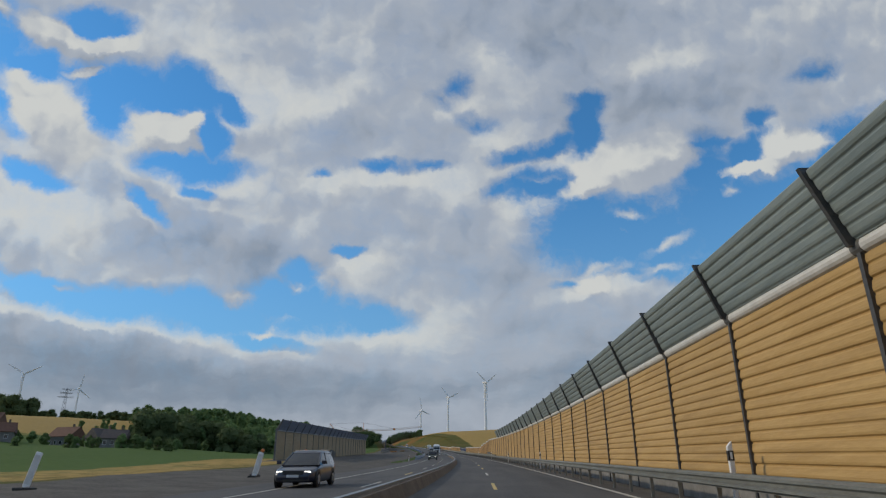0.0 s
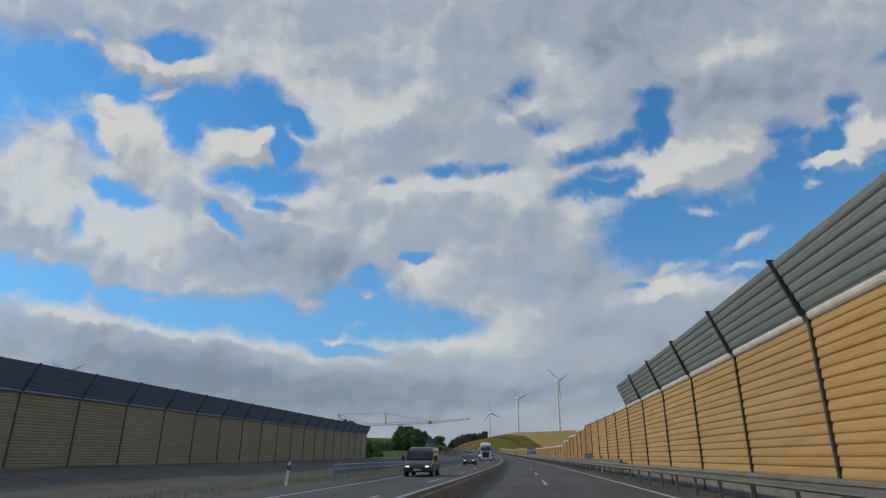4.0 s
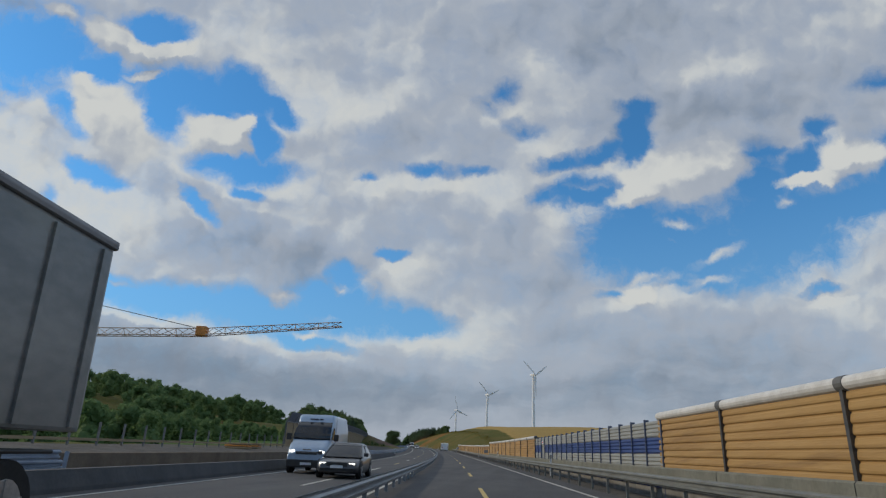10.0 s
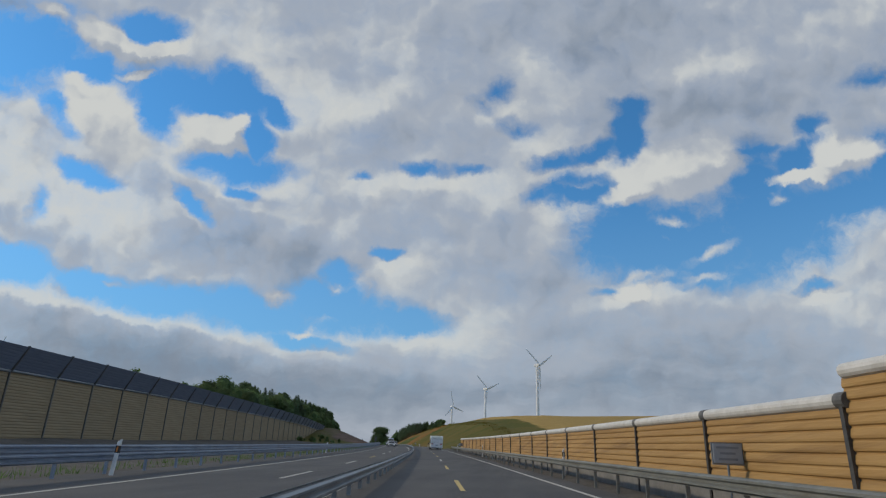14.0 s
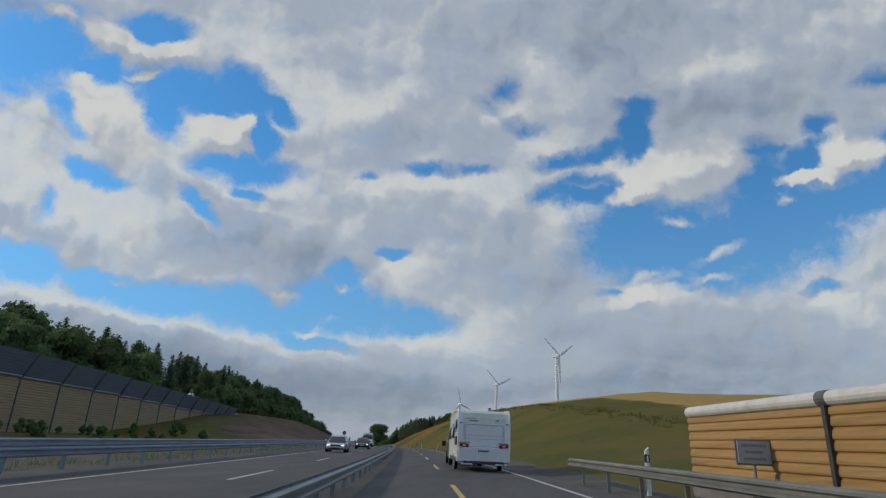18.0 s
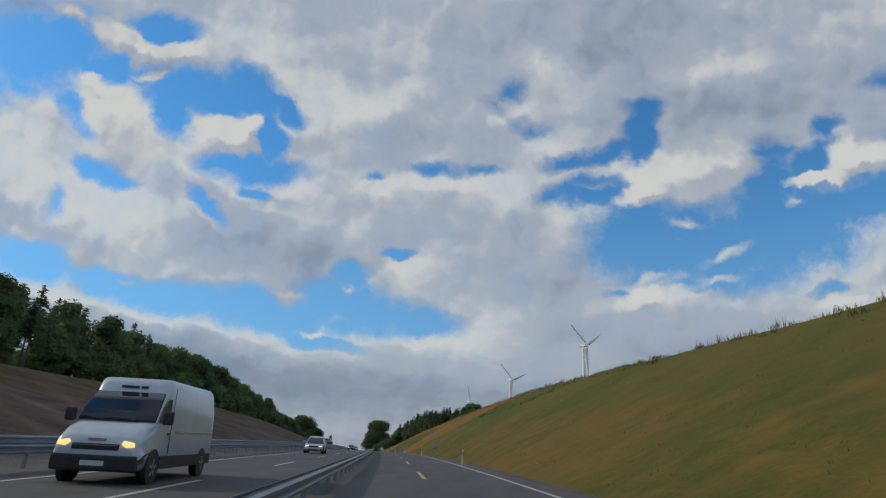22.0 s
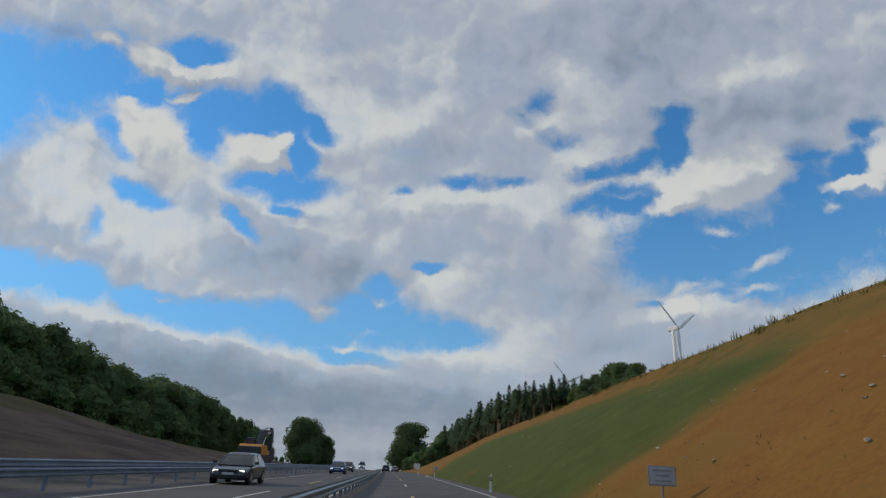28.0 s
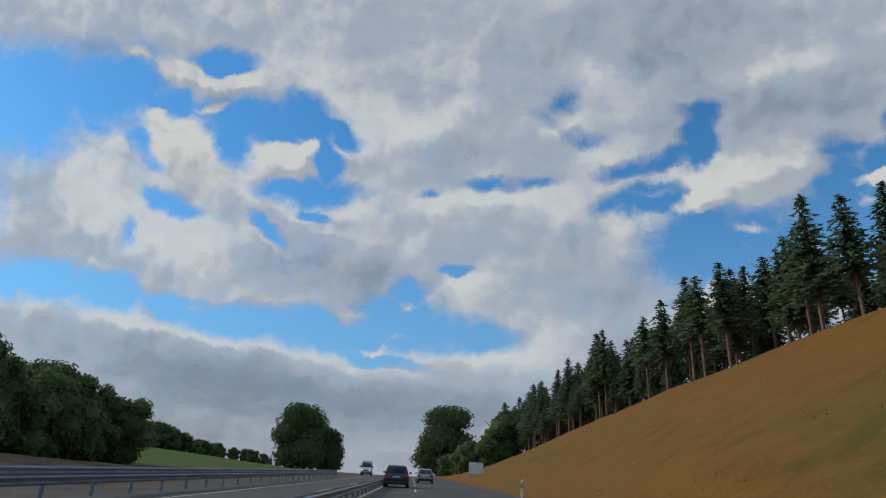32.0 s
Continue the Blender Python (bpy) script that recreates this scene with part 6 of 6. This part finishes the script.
        tube("fog_light", (sx * .72, -.06, .42), (sx * .72, -.10, .42), .07, .065, M_TAIL, c, 14)
        box("bumper_tip", sx * .78 - .26, sx * .78 + .26, -.16, .0, .30, .38, white, c, 0.03)
    part("rear_bumper", outline_bm([(-.13, .46), (-.15, 1.05), (.05, 1.12), (.05, .40)], hw - .02, 0.05), white, c)
    box("bumper_inset", -.95, .95, -.16, -.02, .34, .48, M_INK, c, 0.04)
    box("rear_panel", -.86, .86, -.035, .04, 1.10, 2.08, white, c, 0.02)
    for z in (1.60, 1.44):
        box("panel_groove", -.85, .85, -.040, -.033, z, z + .012, line, c)
    box("grab_bar", -.85, .85, -.06, .03, 2.09, 2.13, white, c, 0.012)
    box("number_plate", -.27, .27, -.165, -.148, .86, .98, M_PLATE, c, 0.004)
    box("plate_bar", -.20, .22, -.170, -.164, .895, .945, M_INK, c)
    box("plate_edge", -.265, -.225, -.169, -.164, .865, .975, surf("blue_strip", (0.02, 0.06, 0.4), (0.03, 0.07, 0.45)), c)
    # rear lettering: a logo drawn as bars, and the speed disc
    slant = pose(0, .102, 2.30, -11.3, 0, 0)
    bm = bmesh.new()
    wave = [(-.84 + .022 * i, -.004, .055 + .022 * math.sin(i * 1.9) + .0015 * i) for i in range(13)] + [(-.50, -.004, .075), (-.40, -.004, .058)]
    for q0, q1 in zip(wave, wave[1:]):
        tube_bm(bm, q0, q1, .006, .006, 5)
    part("logo_line", bm, M_INK, c, m=slant)
    for i in range(5):
        box("logo_bar", -.66 + .075 * i, -.605 + .075 * i, -.010, .012, -.065, .0, M_INK, c, 0.003, m=slant)
    bm = bmesh.new()
    tube_bm(bm, (.62, .12, 2.30), (.62, .05, 2.30), .10, .10, 24)
    disc = part("speed_disc", bm, M_WHITE, c)
    text_on(disc, "100", .11, M_INK, pose(.62, .048, 2.26, 90, 0, 0), "speed_number")
    tube("flue", (.35, 1.0, H - .02), (.35, 1.0, H + .13), .06, .06, M_STEEL, c, 12)
    tube("flue_cap", (.35, 1.0, H + .12), (.35, 1.0, H + .16), .085, .075, M_COLLAR, c, 12)
    box("roof_hatch", -.35, .35, 2.3, 3.0, H, H + .07, white, c, 0.02)
    tube("aerial", (-.9, 3.2, H), (-.9, 3.2, H + .45), .008, .004, M_BLACK, c, 5)
    text_on(c, "DE LUXE EDITION", .11, line, pose(-hw - .005, 5.45, 1.50, 90, 0, -90), "side_lettering")
    tube("drawbar", (-.45, y1 - .1, .45), (0, y1 + 1.0, .45), .05, .05, M_STEEL, c)
    tube("drawbar", (.45, y1 - .1, .45), (0, y1 + 1.0, .45), .05, .05, M_STEEL, c)
    box("gas_locker", -.8, .8, y1 - .05, y1 + .4, .45, 1.05, white, c, 0.08)
    tube("jockey_wheel", (.12, y1 + .7, 0.0), (.12, y1 + .7, .6), .05, .03, M_STEEL, c)
    return c


def truck(m):
    white = paint("white_cab_paint", (0.66, 0.68, 0.70))
    side = surf("grey_tipper_panel", (0.16, 0.17, 0.17), (0.27, 0.27, 0.26), 0.7, 0.35, 0.3, vary=0.0, stretch=(1, 0.4, 1), dirt=(0.30, 0.26, 0.12))
    t = thing("truck", "white lorry cab with black grille pulling a grey tipper trailer", "lorry", m=m)
    hw = 1.24
    pts = [(-2.2, .95), (-2.2, 2.9), (-2.05, 3.55), (-1.6, 3.72), (-.7, 3.70), (-.25, 3.55), (-.10, 3.2), (-.05, 2.2), (0.0, 1.4), (0.02, .6), (-.1, .36), (-.9, .34), (-1.0, .95)]
    cab = part("cab", outline_bm(pts, hw, 0.10, 0.06, 3), white, t)
    ws = outline_bm([(-.16, 2.20), (-.22, 3.12), (-.14, 3.12), (-.04, 2.20)], hw * .90, 0.02, 0.05)
    part("windscreen", ws, M_GLASS, t, m=pose(0, .035, 0))
    box("sun_visor", -hw * .86, hw * .86, -.22, .03, 3.14, 3.24, M_GLASS, t, 0.03)
    grille = part("grille", outline_bm([(-.1, .82), (.02, .82), (.045, 1.4), (.03, 2.02), (-.1, 2.02)], .74, 0.03, -0.10), M_BLACK, t)
    for i in range(5):
        box("grille_bar", -.72, .72, .03, .055, .95 + .19 * i, 1.02 + .19 * i, surf("satin_black", (0.03, 0.03, 0.033), (0.045, 0.045, 0.05)), t, 0.01)
    box("grille_badge", -.26, .26, .05, .066, 1.86, 1.93, M_CHROME, t)
    bump = part("bumper", outline_bm([(-.4, .30), (.08, .30), (.13, .42), (.10, .52), (-.4, .52)], hw, 0.04), white, t)
    box("bumper_intake", -.75, .75, .02, .09, .56, .74, M_BLACK, t, 0.03)
    box("number_plate", -.26, .26, .10, .135, .58, .69, M_PLATE, t)
    for sx in (-1, 1):
        box("headlight", sx * .98 - .20, sx * .98 + .20, -.12, .06, .78, .98, M_LENS, t, 0.04)
        box("daylight_strip", sx * .96 - .18, sx * .96 + .18, .045, .068, .78, .815, M_LAMP, t)
        box("light_bezel", sx * 1.0 - .22, sx * 1.0 + .22, -.14, .045, .74, 1.02, M_BLACK, t, 0.03)
        box("fog_recess", sx * .98 - .2, sx * .98 + .2, -.05, .075, .55, .70, M_BLACK, t, 0.03)
        box("side_window", sx * (hw - .02) - .02, sx * (hw - .02) + .01, -1.25, -.42, 2.15, 2.85, M_GLASS, t, 0.01)
        box("door_gap", sx * (hw + .002) - .004, sx * (hw + .002) + .004, -1.42, -1.40, .9, 3.0, M_BLACK, t)
        m1 = box("mirror", sx * (hw + .24) - .10, sx * (hw + .24) + .10, -.28, -.10, 2.25, 2.95, white if sx > 0 else M_BLACK, t, 0.05)
        tube("mirror_arm", (sx * (hw - .05), -.25, 2.98), (sx * (hw + .24), -.2, 2.92), .03, .03, M_BLACK, t, 6)
        box("step", sx * 1.05 - .18, sx * 1.05 + .18, -1.0, -.35, .35, .6, M_BLACK, t, 0.04)
        box("side_skirt", sx * 1.12 - .06, sx * 1.12 + .06, -3.6, -2.3, .45, 1.0, white, t, 0.03)
        for y in (-.85, -4.2):
            wheel(t, sx * (hw - .18), y, .5, .32)
        for y in (-7.6, -8.9, -10.2):
            wheel(t, sx * (hw - .18), y, .5, .34)
        box("mudguard", sx * 1.07 - .17, sx * 1.07 + .17, -10.9, -6.9, 1.05, 1.10, M_BLACK, t, 0.02)
    spoiler = part("roof_spoiler", outline_bm([(-2.2, 3.6), (-2.2, 4.02), (-1.5, 3.98), (-.8, 3.72)], 1.0, 0.06, 0.1), white, t)
    for i in (-.55, -.3, 0, .3, .55):
        box("roof_lamp", i - .06, i + .06, -.28, -.20, 3.40, 3.45, M_AMBER, t, 0.01)
    for i in (-.6, .6):
        box("top_lamp", i - .09, i + .09, -.92, -.80, 3.72, 3.80, M_LENS, t, 0.02)
    box("info_card", .62, .86, -.10, -.075, 2.55, 2.9, M_WHITE, t)
    box("chassis", -.45, .45, -11.2, -1.0, .75, 1.05, M_BLACK, t, 0.03)
    tr = part("trailer_box", outline_bm([(-11.3, 1.30), (-11.3, 3.62), (-2.75, 3.62), (-2.6, 3.3), (-2.9, 1.30)], 1.25, 0.05), side, t)
    for i in range(9):
        for sx in (-1, 1):
            box("stanchion", sx * 1.265 - .02, sx * 1.265 + .02, -11.1 + 1.02 * i, -11.02 + 1.02 * i, 1.35, 3.55, side, tr)
    part("rolled_cover", outline_bm([(-11.35, 3.62), (-11.35, 3.74), (-2.7, 3.74), (-2.7, 3.62)], 1.29, 0.05), surf("tarpaulin", (0.22, 0.23, 0.25), (0.3, 0.31, 0.33), 1.5, 0.6), t)
    box("rear_door", -1.2, 1.2, -11.38, -11.3, 1.35, 3.6, side, t, 0.02)
    tube("lift_ram", (0, -2.85, 1.2), (0, -2.5, 3.3), .12, .10, M_CHROME, t, 12)
    return t


BLACKP, BLUEP = paint("anthracite_paint", (0.035, 0.038, 0.045)), paint("blue_paint", (0.02, 0.07, 0.30))
GREYP, WHITEP, SILVERP = paint("dark_grey_paint", (0.06, 0.063, 0.068)), paint("white_paint", (0.52, 0.555, 0.59)), paint("silver_paint", (0.33, 0.35, 0.37))
NAVYP = paint("navy_paint", (0.012, 0.017, 0.040))


def oncoming(s, l, half):
    return stand(s + half, l, 0, 180)


car("dark navy estate car with lit headlamps on the asphalt", oncoming(28.8, -8.0, 2.25), NAVYP, 4.6, 1.84, 1.52, True)
van("dark green people carrier van with lit headlamps", oncoming(147, -7.2, 2.5), paint("dark_green_paint", (0.02, 0.035, 0.03)), 5.0, 1.92, 1.92, windows=True, skirt=False)
car("dark brown estate car with chrome roof rails", oncoming(200, -7.15, 2.35), paint("dark_brown_paint", (0.045, 0.040, 0.042)), 4.7, 1.84, 1.52, True, name="estate_car")
truck(oncoming(255.3, -5.9, 0))
car("black saloon car with bright headlamps", oncoming(286.8, -5.0, 2.4), BLACKP, 4.8, 1.86, 1.45)
# white van: shade and blue sky reflection are mixed into its paint colour
van("white panel van with dark lower trim", oncoming(290.5, -7.1, 2.9), paint("shade_tinted_white", (0.34, 0.44, 0.57)), 5.9, 2.0, 2.8)
car("white hatchback car coming down the road", oncoming(534.5, -6.6, 2.1), WHITEP, 4.3, 1.8, 1.45, name="hatchback")
car("dark saloon car low on the road", oncoming(563, -5.9, 2.3), GREYP, 4.6, 1.84, 1.42)
van("white panel van with amber lit headlamps", oncoming(602, -6.7, 2.9), WHITEP, 5.9, 2.0, 2.5, M_BLINK)
car("white compact car with both headlamps lit", oncoming(648.0, -6.9, 2.1), WHITEP, 4.2, 1.78, 1.5, name="hatchback")
car("black saloon car with lit headlamps", oncoming(789, -8.0, 2.3), BLACKP, 4.6, 1.84, 1.45)
car("blue saloon car with bright white headlamps", oncoming(839.5, -7.2, 2.3), BLUEP, 4.6, 1.84, 1.45)
car("dark grey crossover car with lit headlamps", oncoming(871.5, -8.0, 2.2), GREYP, 4.4, 1.84, 1.62, True)
van("white motor home seen far off", oncoming(1009, -9.6, 3.0), WHITEP, 6.2, 2.2, 2.9)
caravan(stand(505.9, 3.22, 0, 0))
van("dark blue people carrier van towing the caravan", stand(516.2, 3.1, 0, 0), NAVYP, 5.1, 1.92, 1.92, windows=True, skirt=False)
car("dark estate car driving ahead", stand(921.5, -1.55, 0, 0), BLACKP, 4.5, 1.84, 1.55, True, lit=False)
car("silver hatchback car driving ahead", stand(946, 1.0, 0, 0), SILVERP, 4.3, 1.8, 1.5, lit=False, name="hatchback")


# ---- excavator and site clutter ----
def excavator(m):
    orange = surf("orange_machine_paint", (0.62, 0.20, 0.02), (0.75, 0.30, 0.03), 1.0, 0.45, vary=0.0, dirt=(0.3, 0.16, 0.06))
    dark = surf("dark_machine_paint", (0.035, 0.038, 0.045), (0.06, 0.062, 0.07), 1.0, 0.5, vary=0.0)
    e = thing("excavator", "orange and dark grey tracked excavator with raised boom", "excavator", m=m)
    for sx in (-1, 1):
        part("track", outline_bm([(-2.2, .15), (-2.45, .5), (-2.2, .9), (2.2, .9), (2.45, .5), (2.2, .15), (1.9, 0), (-1.9, 0)], .3, 0.05), M_BLACK, e, m=pose(sx * 1.2, 0, 0))
        for i in range(5):
            tube("roller", (sx * 1.2 - .32, -1.6 + .8 * i, .4), (sx * 1.2 + .32, -1.6 + .8 * i, .4), .22, .22, dark, e, 12)
    box("turntable", -.8, .8, -.9, .9, .9, 1.1, dark, e, 0.05)
    part("upper_body", outline_bm([(-2.6, 1.1), (-2.7, 2.0), (-2.3, 2.25), (-.2, 2.2), (.3, 1.7), (1.4, 1.6), (1.5, 1.1)], 1.35, 0.08), orange, e)
    box("counterweight", -1.3, 1.3, -3.0, -2.5, 1.1, 2.0, dark, e, 0.12)
    cabp = part("cab", outline_bm([(.0, 1.6), (-.1, 3.0), (.9, 3.05), (1.5, 2.3), (1.5, 1.6)], .5, 0.06), dark, e, m=pose(-.85, 0, 0))
    box("cab_window", -1.36, -.34, .15, 1.1, 2.2, 2.85, M_GLASS, cabp and e, 0.03)
    part("boom", outline_bm([(.6, 1.5), (.2, 1.9), (1.6, 3.9), (2.4, 4.15), (6.9, 4.25), (7.1, 3.95), (2.9, 3.45), (2.3, 3.0)], .22, 0.04), dark, e)
    part("stick", outline_bm([(6.6, 4.5), (7.1, 4.55), (7.6, 3.9), (7.3, 1.6), (6.9, 1.6), (6.7, 3.6)], .17, 0.03), dark, e)
    part("bucket", outline_bm([(6.8, 1.7), (7.6, 1.5), (7.7, .8), (7.0, .35), (6.4, .6), (6.3, 1.0), (6.7, 1.1)], .5, 0.03), dark, e)
    for sx in (-.35, .35):
        tube("ram", (sx, 1.3, 1.6), (sx, 2.7, 3.3), .09, .07, M_CHROME, e, 10)
    tube("ram", (0, 3.6, 4.35), (0, 6.9, 4.6), .08, .06, M_CHROME, e, 10)
    box("name_bar", .222, .232, 4.2, 5.5, 3.72, 3.95, M_WHITE, e)


excavator(stand(838.9, -17.0, float(relief(np.array([838.9]), np.array([-17.0]))[0]) - 0.05, -3, lean=True))


def site():
    """Bridge works on the left: parapet, posts, stacked parts."""
    slab = swept("bridge_parapet", [(-13.6, -0.4), (-13.1, -0.4), (-13.1, 0.72), (-13.6, 0.72)], 270, 335, M_EARTHW)
    tagged(slab, "long brown parapet edge boarded with timber beside the oncoming lanes", "parapet", kind="structure")
    fence = thing("site_fence", "pale posts with wooden boards along the bridge works", "fence")
    for i in range(26):
        s = 270 + 4.0 * i
        bm = bmesh.new()
        box_bm(bm, -.07, .07, -.07, .07, -.6, 1.75)
        part("post", bm, M_CONC, fence, m=stand(s, -27.5, .6, lean=False))
        if i % 2 == 0 and i < 25:
            swept("board", [(-27.55, .95), (-27.45, .95), (-27.45, 1.15), (-27.55, 1.15)], s, s + 7.9, M_TAN, fence)
    rng = random.Random(8)
    for i in range(4):
        s, l = 330 + rng.uniform(0, 26), -rng.uniform(19, 25)
        b = thing("formwork_stack", "stack of orange formwork boards on the gravel", "building material", group="formwork stacks", m=stand(s, l, 0.55, rng.uniform(-20, 20), lean=False))
        for j in range(3):
            box("board", -1.1, 1.1, -.6, .6, .22 * j, .22 * j + .16, M_CRANE if j % 2 else M_TAN, b, 0.02, m=pose(rng.uniform(-.1, .1), 0, 0))
    cab = thing("control_box", "yellow roadside box with a pale lid by the noise barrier", "cabinet", m=stand(390, -28.4, .45, lean=False))
    box("body", -.55, .55, -.4, .4, -.1, 1.45, surf("yellow_sheet", (0.55, 0.36, 0.04), (0.65, 0.44, 0.06)), cab, 0.03)
    box("lid", -.62, .62, -.46, .46, 1.45, 1.75, M_CAP, cab, 0.03)
    gan = thing("traffic_sign", "dark round traffic sign on a slim pole seen from behind", "road sign", m=stand(620, -12.2, 0, lean=False))
    tube("pole", (0, 0, -.3), (0, 0, 2.6), .04, .04, M_STEEL, gan)
    tube("disc", (0, -.02, 2.5), (0, .02, 2.5), .42, .42, M_COLLAR, gan, 24)
    tube("disc", (0, -.02, 1.6), (0, .02, 1.6), .42, .42, M_COLLAR, gan, 24)
    gan2 = thing("traffic_sign", "dark eight-sided traffic sign on a pale pole seen from behind", "road sign", m=stand(76.5, -16.3, 0, 8, lean=False))
    tube("plate", (0, -.02, 1.42), (0, .02, 1.42), .52, .52, M_COLLAR, gan2, 8)
    tube("pole", (0, -.05, -.3), (0, -.05, 1.75), .045, .045, M_CAP, gan2)
    nosign = thing("direction_sign", "small white sign with blue mark on two posts", "road sign", m=stand(955, 7.6, 0, lean=False))
    box("plate", -.9, .9, -.03, .03, 1.2, 2.6, M_WHITE, nosign, .02)
    for x in (-.6, .6):
        tube("pole", (x, .05, -.4), (x, .05, 2.4), .05, .05, M_STEEL, nosign)


site()


def house(s, l, w, d, h, turn, roof_c):
    g = float(relief(np.array([float(s)]), np.array([float(l)]))[0])
    b = thing("house", "far house with pale walls and a dark tiled roof", "house", group="village houses", m=stand(s, l, g, turn, lean=False))
    wall = surf("render", (0.15, 0.145, 0.145), (0.21, 0.20, 0.19), 0.5, 0.9)
    box("wall", -w / 2, w / 2, -d / 2, d / 2, -1, h, wall, b)
    bm = outline_bm([(-d / 2 - .5, h), (0, h + d * .48), (d / 2 + .5, h), (d / 2 + .5, h - .2), (-d / 2 - .5, h - .2)], w / 2 + .4, 0)
    r = part("roof", bm, roof_c, b)
    box("chimney", w * .2, w * .2 + .6, -.3, .3, h + d * .3, h + d * .48 + 1.0, M_EARTHW, r)
    for i in range(int(w / 2.5)):
        for z in (0.9, 3.4):
            if z + 1.3 < h:
                x = -w / 2 + 1.2 + 2.4 * i
                q = box("window", x - .5, x + .5, -d / 2 - .06, -d / 2 + .02, z, z + 1.2, M_GLASS, b)
                box("frame", x - .58, x + .58, -d / 2 - .04, -d / 2 + .01, z - .08, z + 1.28, M_WHITE, q)


M_TILE = surf("dark_roof_tiles", (0.05, 0.045, 0.05), (0.09, 0.075, 0.07), 1.5, 0.85)
M_TILE2 = surf("red_brown_roof_tiles", (0.10, 0.05, 0.035), (0.16, 0.08, 0.055), 1.5, 0.85)
for s, l, w, d, h, turn, r in ((235, -117, 7.5, 6.5, 3.0, 12, M_TILE), (266, -149, 10, 8, 3.8, -15, M_TILE2), (238, -158, 8, 7, 3.2, 25, M_TILE2), (324, -139, 12, 9, 5.0, 40, M_TILE), (285, -192, 11, 8, 5.0, 10, M_TILE2), (250, -128, 9, 7, 3.5, 60, M_TILE)):
    house(s, l, w, d, h, turn, r)


def pylon(s, l, H):
    g = float(relief(np.array([float(s)]), np.array([float(l)]))[0])
    p = thing("electricity_pylon", "grey lattice electricity pylon on the hill", "pylon", m=stand(s, l, g, 20, lean=False))
    lattice("mast", (0, 0, -2), (0, 0, H), 5.0, 0.8, 10, M_STEEL, p, False, 0.16)
    for z, w in ((H * .72, 7), (H * .84, 5.5), (H * .95, 4)):
        lattice("arm", (-w, 0, z), (w, 0, z), .9, .9, 6, M_STEEL, p, False, 0.1)


pylon(712, -336, 33)


# ---- grass on the slopes ----
def tufts():
    rng = random.Random(21)
    verts, faces = [], []

    def blade(p, h, w, lean):
        a = rng.uniform(0, 6.28)
        d = Vector((math.cos(a), math.sin(a), 0))
        i = len(verts)
        top = p + Vector((rng.uniform(-lean, lean), rng.uniform(-lean, lean), h))
        verts.extend([p - d * w, p + d * w, top])
        faces.append((i, i + 1, i + 2))

    for _ in range(5000):
        s = rng.uniform(530, 890)
        l = 6.5 + 18.5 * rng.random() ** 1.4
        g = float(relief(np.array([s]), np.array([l]))[0])
        p = at(s, l, g - 0.05)
        for _ in range(3):
            blade(p + Vector((rng.uniform(-.2, .2), rng.uniform(-.2, .2), 0)), rng.uniform(.05, .13), .018, .06)
    # taller weeds along the crest
    for _ in range(900):
        s = rng.uniform(530, 870)
        l = rng.uniform(22.4, 27.0)
        g = float(relief(np.array([s]), np.array([l]))[0])
        p = at(s, l, g - 0.05)
        tall = rng.uniform(.25, .5) if rng.random() < 0.8 else rng.uniform(.5, .85)
        for _ in range(16):
            blade(p + Vector((rng.uniform(-.35, .35), rng.uniform(-.35, .35), 0)), tall * rng.uniform(.4, 1.0), .03, .16)
    tagged(new("weeds", mesh_of("weeds", verts, faces, M_WEED)), "dry grass and weeds on the cut slope", "grass", kind="stuff")
    verts, faces = [], []
    for _ in range(3000):
        s = rng.uniform(110, 560)
        l = -rng.uniform(11.3, 13.2)
        p = at(s, l, -0.05)
        for _ in range(3):
            blade(p + Vector((rng.uniform(-.2, .2), rng.uniform(-.2, .2), 0)), rng.uniform(.1, .35), .02, .12)
    tagged(new("verge_grass", mesh_of("verge_grass", verts, faces, M_LEAF)), "green grass on the verge behind the guard rail", "grass", kind="stuff")


def stones():
    """Pale stones lying loose on the bare slope."""
    rng = random.Random(64)
    bm = bmesh.new()
    for i in range(130):
        s = rng.uniform(600, 900) if i % 3 else rng.uniform(760, 786)
        l = 6.3 + 17.7 * rng.uniform(0.05, 0.75)
        g = float(relief(np.array([s]), np.array([l]))[0])
        r = rng.uniform(0.04, 0.10)
        m = Matrix.Translation(at(s, l, g + r * 0.2)) @ Matrix.Rotation(rng.uniform(0, 6.28), 4, "Z") @ Matrix.Diagonal((r * rng.uniform(1, 1.8), r, r * 0.6, 1))
        new_v = bmesh.ops.create_icosphere(bm, subdivisions=1, radius=1.0, matrix=m)["verts"]
        for v in new_v:
            v.co += Vector((rng.uniform(-.2, .2), rng.uniform(-.2, .2), rng.uniform(-.2, .2))) * r
    me = bpy.data.meshes.new("stones")
    bm.to_mesh(me)
    bm.free()
    me.materials.append(surf("pale_stone", (0.26, 0.23, 0.19), (0.40, 0.37, 0.32), 3.0, 0.9))
    tagged(new("stones", me), "pale loose stones scattered on the bare slope", "stones", kind="stuff")


stones()
tufts()
